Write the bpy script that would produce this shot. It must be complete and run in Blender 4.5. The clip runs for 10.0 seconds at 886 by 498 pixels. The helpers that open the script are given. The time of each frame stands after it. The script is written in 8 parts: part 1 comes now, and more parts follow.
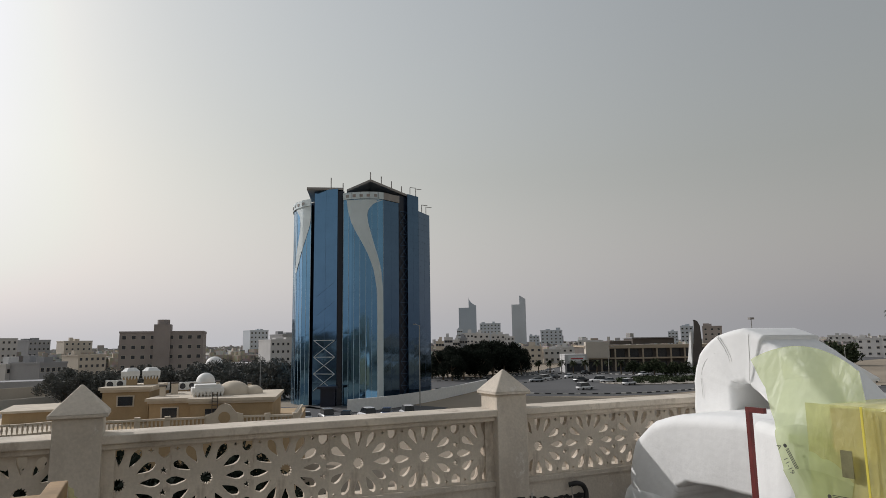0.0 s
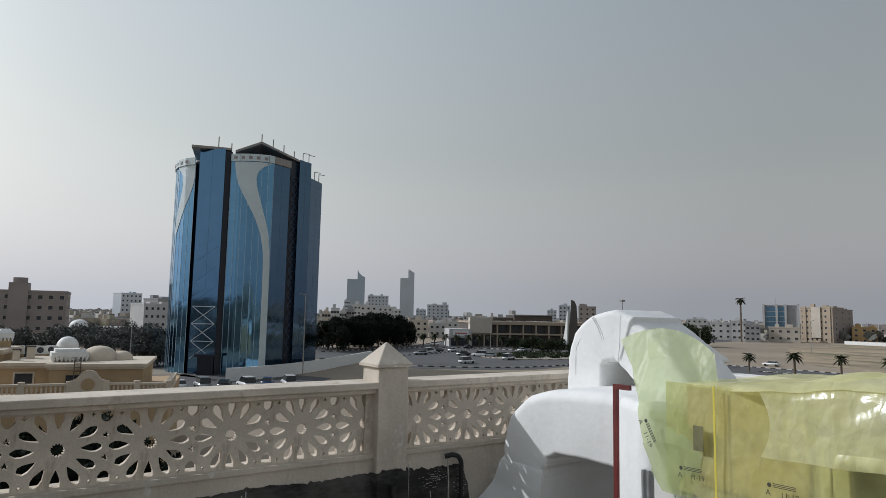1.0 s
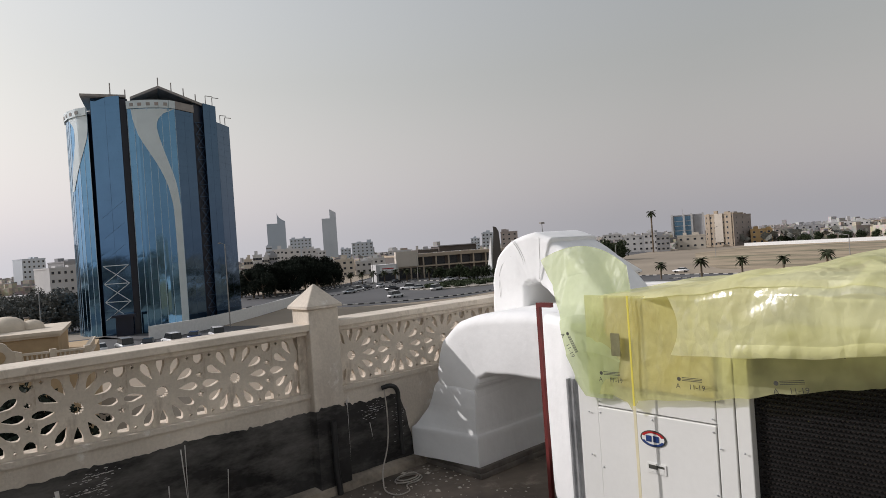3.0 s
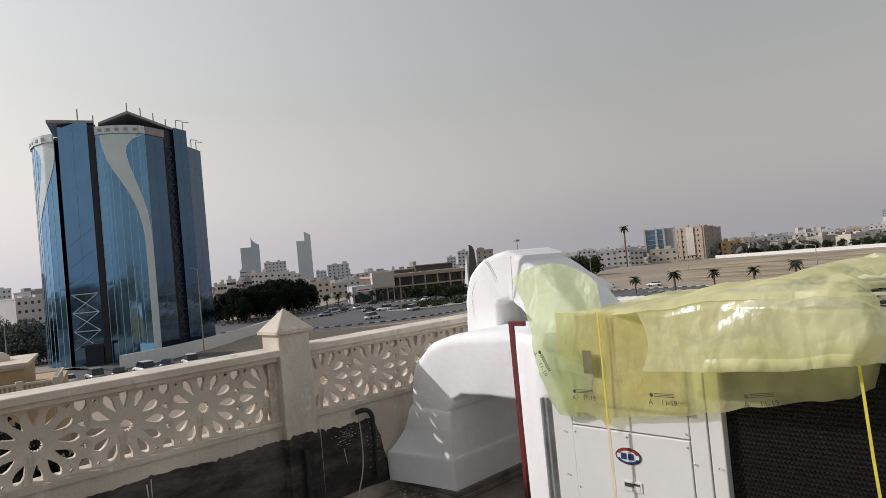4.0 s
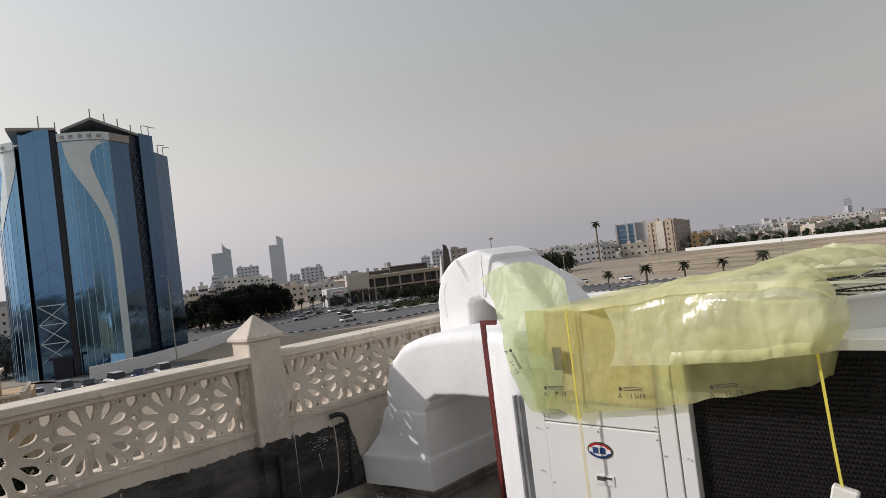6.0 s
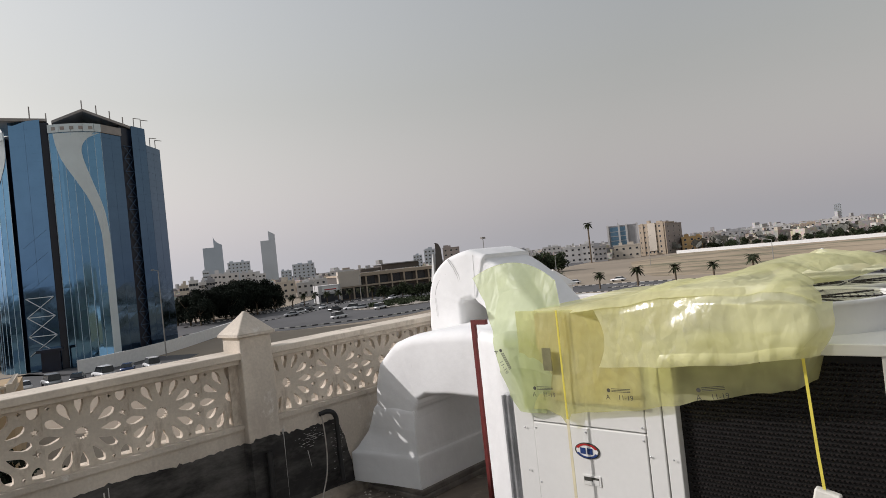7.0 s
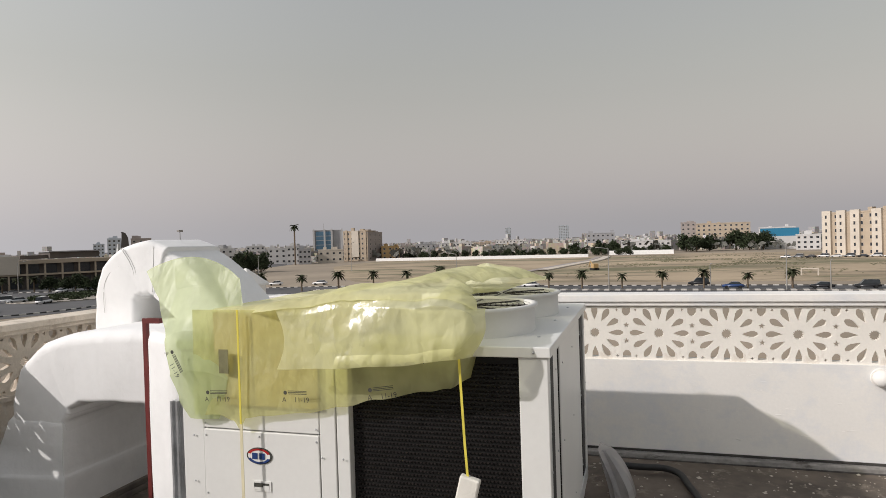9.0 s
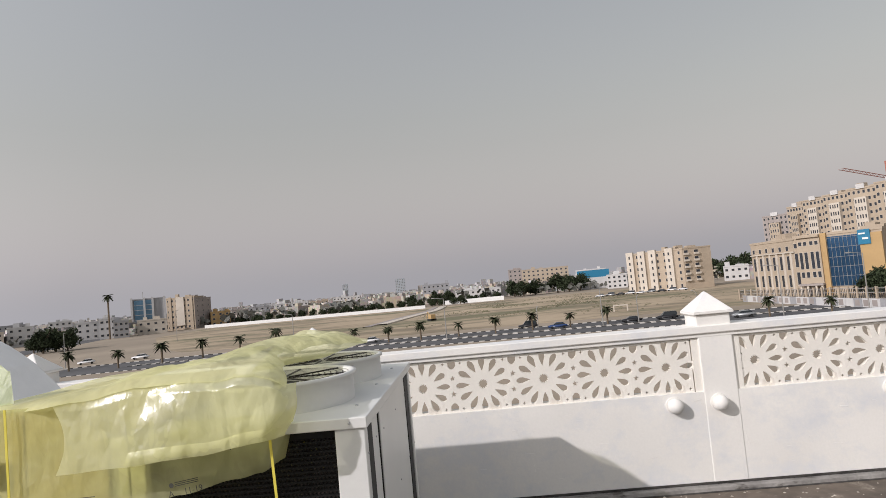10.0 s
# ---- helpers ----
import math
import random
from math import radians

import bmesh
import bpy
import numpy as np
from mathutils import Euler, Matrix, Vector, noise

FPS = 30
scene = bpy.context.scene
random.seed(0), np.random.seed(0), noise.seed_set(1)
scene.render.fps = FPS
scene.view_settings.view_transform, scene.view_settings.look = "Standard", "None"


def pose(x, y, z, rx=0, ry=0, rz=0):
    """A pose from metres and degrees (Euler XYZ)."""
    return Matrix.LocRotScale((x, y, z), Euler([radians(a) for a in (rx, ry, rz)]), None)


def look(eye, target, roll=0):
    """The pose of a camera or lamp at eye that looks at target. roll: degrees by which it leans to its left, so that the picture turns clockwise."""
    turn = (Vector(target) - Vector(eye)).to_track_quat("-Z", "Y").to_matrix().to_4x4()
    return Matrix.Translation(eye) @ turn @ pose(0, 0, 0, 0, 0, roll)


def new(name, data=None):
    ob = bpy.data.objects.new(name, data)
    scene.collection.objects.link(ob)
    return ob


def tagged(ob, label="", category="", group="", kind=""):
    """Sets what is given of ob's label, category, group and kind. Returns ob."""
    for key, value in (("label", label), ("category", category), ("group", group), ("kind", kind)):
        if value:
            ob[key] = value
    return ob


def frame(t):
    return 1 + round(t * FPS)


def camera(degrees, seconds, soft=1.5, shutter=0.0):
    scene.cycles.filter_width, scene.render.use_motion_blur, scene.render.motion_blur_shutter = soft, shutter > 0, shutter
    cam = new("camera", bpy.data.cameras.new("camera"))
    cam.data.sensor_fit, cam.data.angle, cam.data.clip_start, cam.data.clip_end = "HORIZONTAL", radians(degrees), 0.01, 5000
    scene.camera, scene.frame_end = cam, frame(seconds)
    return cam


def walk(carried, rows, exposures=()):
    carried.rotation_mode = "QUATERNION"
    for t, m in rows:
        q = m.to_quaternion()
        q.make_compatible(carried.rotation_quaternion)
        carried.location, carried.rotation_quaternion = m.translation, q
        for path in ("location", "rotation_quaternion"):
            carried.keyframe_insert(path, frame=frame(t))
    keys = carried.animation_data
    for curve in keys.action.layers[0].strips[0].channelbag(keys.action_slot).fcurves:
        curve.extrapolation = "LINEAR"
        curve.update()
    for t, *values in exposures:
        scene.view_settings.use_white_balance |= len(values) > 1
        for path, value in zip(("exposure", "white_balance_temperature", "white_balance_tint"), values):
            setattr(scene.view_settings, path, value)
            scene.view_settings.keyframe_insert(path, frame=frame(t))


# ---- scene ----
cam = camera(69.8, 10.0, soft=0.55)
PATH = [
    (0, (0.162, 0.248, 1.614), (0.991, 2.044, 1.906), -0.9),
    (0.5, (0.189, 0.25, 1.61), (1.148, 1.979, 1.906), -1.4),
    (1, (0.198, 0.29, 1.617), (1.328, 1.927, 1.825), 1.1),
    (1.5, (0.169, 0.294, 1.602), (1.365, 1.894, 1.712), 1.5),
    (2, (0.176, 0.28, 1.6), (1.388, 1.871, 1.563), 0.8),
    (2.5, (0.176, 0.271, 1.611), (1.446, 1.817, 1.589), -1.9),
    (4, (0.233, 0.265, 1.619), (1.616, 1.71, 1.669), -5.4),
    (4.5, (0.226, 0.257, 1.624), (1.637, 1.669, 1.741), -5.1),
    (5, (0.248, 0.242, 1.621), (1.743, 1.565, 1.737), -5.6),
    (5.5, (0.254, 0.244, 1.621), (1.696, 1.629, 1.668), -7.2),
    (7, (0.244, 0.234, 1.627), (1.7, 1.604, 1.66), -6.1),
    (7.5, (0.259, 0.221, 1.618), (1.868, 1.409, 1.606), -5.8),
    (8, (0.278, 0.229, 1.617), (1.935, 1.349, 1.584), -6.6),
    (8.5, (0.304, 0.219, 1.61), (2.075, 1.147, 1.565), -4.3),
    (9, (0.328, 0.2, 1.61), (2.238, 0.79, 1.586), -1.8),
    (9.5, (0.347, 0.177, 1.597), (2.307, 0.577, 1.599), 0.5),
    (10, (0.369, 0.097, 1.646), (2.364, 0.175, 1.764), -5.4),
]
walk(cam, [(t, look(eye, target, roll)) for t, eye, target, roll in PATH],
     [(0, -0.45, 6130, 12), (0.5, -0.44, 5700, 9), (1.1, -0.37, 5800, 10), (1.5, -0.28, 6080, 14), (2, -0.18, 6080, 14), (3, -0.13, 6110, 15), (8.5, -0.10, 6170, 15), (9.3, -0.05, 6350, 14), (10, -0.06, 6130, 16)])


# ---- light ----
SUN = Vector((-1.0, 1.3, 0.97)).normalized()
world = bpy.data.worlds.new("sky")
scene.world = world
world.use_nodes = True
wn, wl = world.node_tree.nodes, world.node_tree.links
sky = wn.new("ShaderNodeTexSky")
sky.sky_type, sky.sun_disc = "NISHITA", False
sky.sun_elevation = math.asin(SUN.z)
sky.sun_rotation = math.atan2(SUN.x, SUN.y)
sky.altitude, sky.air_density, sky.dust_density, sky.ozone_density = 0, 3.0, 3.0, 1.0
grey = wn.new("ShaderNodeHueSaturation")
grey.inputs["Saturation"].default_value = 0.42
haze = wn.new("ShaderNodeMixRGB")
glow = wn.new("ShaderNodeMixRGB")     # the dust is brighter towards the sun
glow.inputs["Color1"].default_value, glow.inputs["Color2"].default_value = (5.0, 4.91, 4.86, 1), (8.4, 8.32, 8.25, 1)
wl.new(glow.outputs["Color"], haze.inputs["Color2"])
where, split, thick = wn.new("ShaderNodeTexCoord"), wn.new("ShaderNodeSeparateXYZ"), wn.new("ShaderNodeMapRange")
thick.inputs["From Min"].default_value, thick.inputs["From Max"].default_value = 0.0, 0.26
thick.inputs["To Min"].default_value, thick.inputs["To Max"].default_value = 0.72, 0.26
wl.new(where.outputs["Generated"], split.inputs["Vector"])
wl.new(split.outputs["Z"], thick.inputs["Value"])
wl.new(thick.outputs["Result"], haze.inputs["Fac"])
wl.new(sky.outputs["Color"], grey.inputs["Color"])
cap = wn.new("ShaderNodeMixRGB")     # the glow round the sun is veiled by dust
cap.blend_type, cap.inputs["Fac"].default_value, cap.inputs["Color2"].default_value = "DARKEN", 0.62, (10.0, 10.0, 10.0, 1)
wl.new(grey.outputs["Color"], cap.inputs["Color1"])
wl.new(cap.outputs["Color"], haze.inputs["Color1"])
away, dim, fall = wn.new("ShaderNodeVectorMath"), wn.new("ShaderNodeMixRGB"), wn.new("ShaderNodeMapRange")
away.operation, away.inputs[1].default_value = "DOT_PRODUCT", SUN
fall.inputs["From Min"].default_value, fall.inputs["From Max"].default_value = 0.55, -0.55
fall.inputs["To Min"].default_value, fall.inputs["To Max"].default_value = 0.0, 0.32
dim.blend_type, dim.inputs["Color2"].default_value = "MULTIPLY", (0.42, 0.42, 0.44, 1)
wl.new(where.outputs["Generated"], away.inputs[0])
wl.new(away.outputs["Value"], fall.inputs["Value"])
wl.new(fall.outputs["Result"], dim.inputs["Fac"])
near_sun = wn.new("ShaderNodeMapRange")
near_sun.inputs["From Min"].default_value, near_sun.inputs["From Max"].default_value = -0.05, 0.95
wl.new(away.outputs["Value"], near_sun.inputs["Value"])
wl.new(near_sun.outputs["Result"], glow.inputs["Fac"])
wl.new(haze.outputs["Color"], dim.inputs["Color1"])
wl.new(dim.outputs["Color"], wn["Background"].inputs["Color"])
wn["Background"].inputs["Strength"].default_value = 0.123

sun = new("sun", bpy.data.lights.new("sun", "SUN"))
sun.data.energy, sun.data.angle, sun.data.color = 3.1, radians(0.8), (1.0, 0.94, 0.86)
sun.matrix_world = look((0, 0, 60), Vector((0, 0, 60)) - SUN)


# ---- materials ----
def mat(name, col, rough=0.8, metal=0.0, var=0.18, scale=2.0, fine=30.0, bump=0.15, dark=None, rand=0.0, spec=0.5):
    """A surface with blotches at one scale, grain at a finer one and a small relief."""
    m = bpy.data.materials.new(name)
    m.use_nodes = True
    n, l = m.node_tree.nodes, m.node_tree.links
    b = n["Principled BSDF"]
    b.inputs["Metallic"].default_value = metal
    b.inputs["Specular IOR Level"].default_value = spec
    co = n.new("ShaderNodeTexCoord")
    n1, n2 = n.new("ShaderNodeTexNoise"), n.new("ShaderNodeTexNoise")
    n1.inputs["Scale"].default_value, n1.inputs["Detail"].default_value = scale, 5
    n2.inputs["Scale"].default_value, n2.inputs["Detail"].default_value = fine, 4
    for x in (n1, n2):
        l.new(co.outputs["Object"], x.inputs["Vector"])
    add = n.new("ShaderNodeMath")
    add.operation = "MULTIPLY_ADD"
    add.inputs[1].default_value = 0.35
    l.new(n2.outputs["Fac"], add.inputs[0])
    l.new(n1.outputs["Fac"], add.inputs[2])
    ramp = n.new("ShaderNodeValToRGB")
    ramp.color_ramp.elements[0].position, ramp.color_ramp.elements[1].position = 0.45, 0.9
    d = dark or tuple(c * (1 - 1.6 * var) for c in col)
    ramp.color_ramp.elements[0].color = (*d, 1)
    ramp.color_ramp.elements[1].color = (*(min(1, c * (1 + 0.5 * var)) for c in col), 1)
    l.new(add.outputs[0], ramp.inputs["Fac"])
    out = ramp.outputs["Color"]
    if rand:
        info, hs = n.new("ShaderNodeObjectInfo"), n.new("ShaderNodeHueSaturation")
        mr = n.new("ShaderNodeMapRange")
        mr.inputs["To Min"].default_value, mr.inputs["To Max"].default_value = 1 - rand, 1 + rand
        l.new(info.outputs["Random"], mr.inputs["Value"])
        l.new(mr.outputs["Result"], hs.inputs["Value"])
        l.new(out, hs.inputs["Color"])
        out = hs.outputs["Color"]
    l.new(out, b.inputs["Base Color"])
    rr = n.new("ShaderNodeMapRange")
    rr.inputs["To Min"].default_value, rr.inputs["To Max"].default_value = max(0.02, rough - 0.1), min(1, rough + 0.1)
    l.new(n2.outputs["Fac"], rr.inputs["Value"])
    l.new(rr.outputs["Result"], b.inputs["Roughness"])
    if bump:
        bp = n.new("ShaderNodeBump")
        bp.inputs["Strength"].default_value, bp.inputs["Distance"].default_value = bump, 0.02
        l.new(add.outputs[0], bp.inputs["Height"])
        l.new(bp.outputs["Normal"], b.inputs["Normal"])
    return m


def island_mat(name, cols, rough=0.85):
    """One colour out of a few for every loose piece of a joined mesh."""
    m = bpy.data.materials.new(name)
    m.use_nodes = True
    n, l = m.node_tree.nodes, m.node_tree.links
    g, ramp = n.new("ShaderNodeNewGeometry"), n.new("ShaderNodeValToRGB")
    ramp.color_ramp.interpolation = "CONSTANT"
    while len(ramp.color_ramp.elements) < len(cols):
        ramp.color_ramp.elements.new(0.5)
    for i, c in enumerate(cols):
        ramp.color_ramp.elements[i].position = i / len(cols)
        ramp.color_ramp.elements[i].color = (*c, 1)
    l.new(g.outputs["Random Per Island"], ramp.inputs["Fac"])
    tex, mix = n.new("ShaderNodeTexNoise"), n.new("ShaderNodeMixRGB")
    tex.inputs["Scale"].default_value = 0.4
    mix.blend_type = "MULTIPLY"
    mix.inputs["Fac"].default_value = 0.5
    l.new(n.new("ShaderNodeTexCoord").outputs["Object"], tex.inputs["Vector"])
    l.new(ramp.outputs["Color"], mix.inputs["Color1"])
    l.new(tex.outputs["Color"], mix.inputs["Color2"])
    l.new(mix.outputs["Color"], n["Principled BSDF"].inputs["Base Color"])
    n["Principled BSDF"].inputs["Roughness"].default_value = rough
    return m


def film_mat(name, col, clear, gloss=0.42, wrinkle=0.5):
    """Thin wrinkled plastic film: part clear, part milky, with a gloss."""
    m = bpy.data.materials.new(name)
    m.use_nodes = True
    n, l = m.node_tree.nodes, m.node_tree.links
    n.remove(n["Principled BSDF"])
    out = n["Material Output"]
    co, tex = n.new("ShaderNodeTexCoord"), n.new("ShaderNodeTexNoise")
    tex.inputs["Scale"].default_value, tex.inputs["Detail"].default_value = 5, 3.0
    l.new(co.outputs["Object"], tex.inputs["Vector"])
    bp = n.new("ShaderNodeBump")
    bp.inputs["Strength"].default_value, bp.inputs["Distance"].default_value = wrinkle, 0.022
    hgt = tex.outputs["Fac"]
    for k, (size, deep) in enumerate(((3.6, 1.2), (9.0, 0.9), (21.0, 0.4))):     # sharp folds at two sizes
        mp, vo, ma = n.new("ShaderNodeMapping"), n.new("ShaderNodeTexVoronoi"), n.new("ShaderNodeMath")
        mp.inputs["Rotation"].default_value, mp.inputs["Scale"].default_value = (0.5 + k, 0.7, 0.4 - 0.9 * k), (1.0, 1.0, 0.45)
        vo.distance, vo.inputs["Scale"].default_value, vo.inputs["Randomness"].default_value = "CHEBYCHEV" if k else "MANHATTAN", size, 1.0
        ma.operation, ma.inputs[1].default_value = "MULTIPLY_ADD", deep
        l.new(co.outputs["Object"], mp.inputs["Vector"])
        l.new(mp.outputs["Vector"], vo.inputs["Vector"])
        l.new(vo.outputs["Distance"], ma.inputs[0])
        l.new(hgt, ma.inputs[2])
        hgt = ma.outputs[0]
    l.new(hgt, bp.inputs["Height"])
    tr, di, tl, gl = (n.new("ShaderNodeBsdf" + k) for k in ("Transparent", "Diffuse", "Translucent", "Glossy"))
    tr.inputs["Color"].default_value = (min(1, col[0] * 1.12), min(1, col[1] * 1.12), min(1, col[2] * 1.35), 1)
    di.inputs["Color"].default_value = tl.inputs["Color"].default_value = (*col, 1)
    gl.inputs["Roughness"].default_value = 0.26
    for s in (di, tl, gl):
        l.new(bp.outputs["Normal"], s.inputs["Normal"])
    m1, m2, m3 = (n.new("ShaderNodeMixShader") for _ in range(3))
    m1.inputs[0].default_value = 0.42
    l.new(di.outputs[0], m1.inputs[1])
    l.new(tl.outputs[0], m1.inputs[2])
    mr = n.new("ShaderNodeMapRange")
    mr.inputs["From Min"].default_value, mr.inputs["From Max"].default_value = 0.3, 0.7
    mr.inputs["To Min"].default_value, mr.inputs["To Max"].default_value = clear - 0.12, clear + 0.12
    l.new(tex.outputs["Fac"], mr.inputs["Value"])
    l.new(mr.outputs["Result"], m2.inputs[0])
    l.new(m1.outputs[0], m2.inputs[1])
    l.new(tr.outputs[0], m2.inputs[2])
    fr, mu = n.new("ShaderNodeFresnel"), n.new("ShaderNodeMath")
    fr.inputs["IOR"].default_value = 1.85
    mu.operation = "MULTIPLY"
    mu.inputs[1].default_value = gloss
    l.new(fr.outputs[0], mu.inputs[0])
    l.new(mu.outputs[0], m3.inputs[0])
    l.new(m2.outputs[0], m3.inputs[1])
    l.new(gl.outputs[0], m3.inputs[2])
    l.new(m3.outputs[0], out.inputs["Surface"])
    return m


def stained(m, col, cover, stretch, scale, detail=6):
    """Lay shaped stains of another colour over a material."""
    n, l = m.node_tree.nodes, m.node_tree.links
    b = n["Principled BSDF"]
    was = b.inputs["Base Color"].links[0].from_socket
    co, mp, tex, mr, mix = n.new("ShaderNodeTexCoord"), n.new("ShaderNodeMapping"), n.new("ShaderNodeTexNoise"), n.new("ShaderNodeMapRange"), n.new("ShaderNodeMixRGB")
    mp.inputs["Scale"].default_value = stretch
    tex.inputs["Scale"].default_value, tex.inputs["Detail"].default_value, tex.inputs["Roughness"].default_value = scale, detail, 0.7
    mr.inputs["From Min"].default_value, mr.inputs["From Max"].default_value = cover
    mix.inputs["Color2"].default_value = (*col, 1)
    l.new(co.outputs["Object"], mp.inputs["Vector"])
    l.new(mp.outputs["Vector"], tex.inputs["Vector"])
    l.new(tex.outputs["Fac"], mr.inputs["Value"])
    l.new(mr.outputs["Result"], mix.inputs["Fac"])
    l.new(was, mix.inputs["Color1"])
    l.new(mix.outputs["Color"], b.inputs["Base Color"])
    return m


def ribbed(m, stretch, scale, strength, distance=0.03):
    """Add long soft wrinkles to a material's relief."""
    n, l = m.node_tree.nodes, m.node_tree.links
    b = n["Principled BSDF"]
    co, mp, tex, bp = n.new("ShaderNodeTexCoord"), n.new("ShaderNodeMapping"), n.new("ShaderNodeTexNoise"), n.new("ShaderNodeBump")
    mp.inputs["Scale"].default_value = stretch
    tex.inputs["Scale"].default_value, tex.inputs["Detail"].default_value, tex.inputs["Distortion"].default_value = scale, 4, 0.6
    bp.inputs["Strength"].default_value, bp.inputs["Distance"].default_value = strength, distance
    l.new(co.outputs["Object"], mp.inputs["Vector"])
    l.new(mp.outputs["Vector"], tex.inputs["Vector"])
    l.new(tex.outputs["Fac"], bp.inputs["Height"])
    l.new(b.inputs["Normal"].links[0].from_socket, bp.inputs["Normal"])
    l.new(bp.outputs["Normal"], b.inputs["Normal"])
    return m


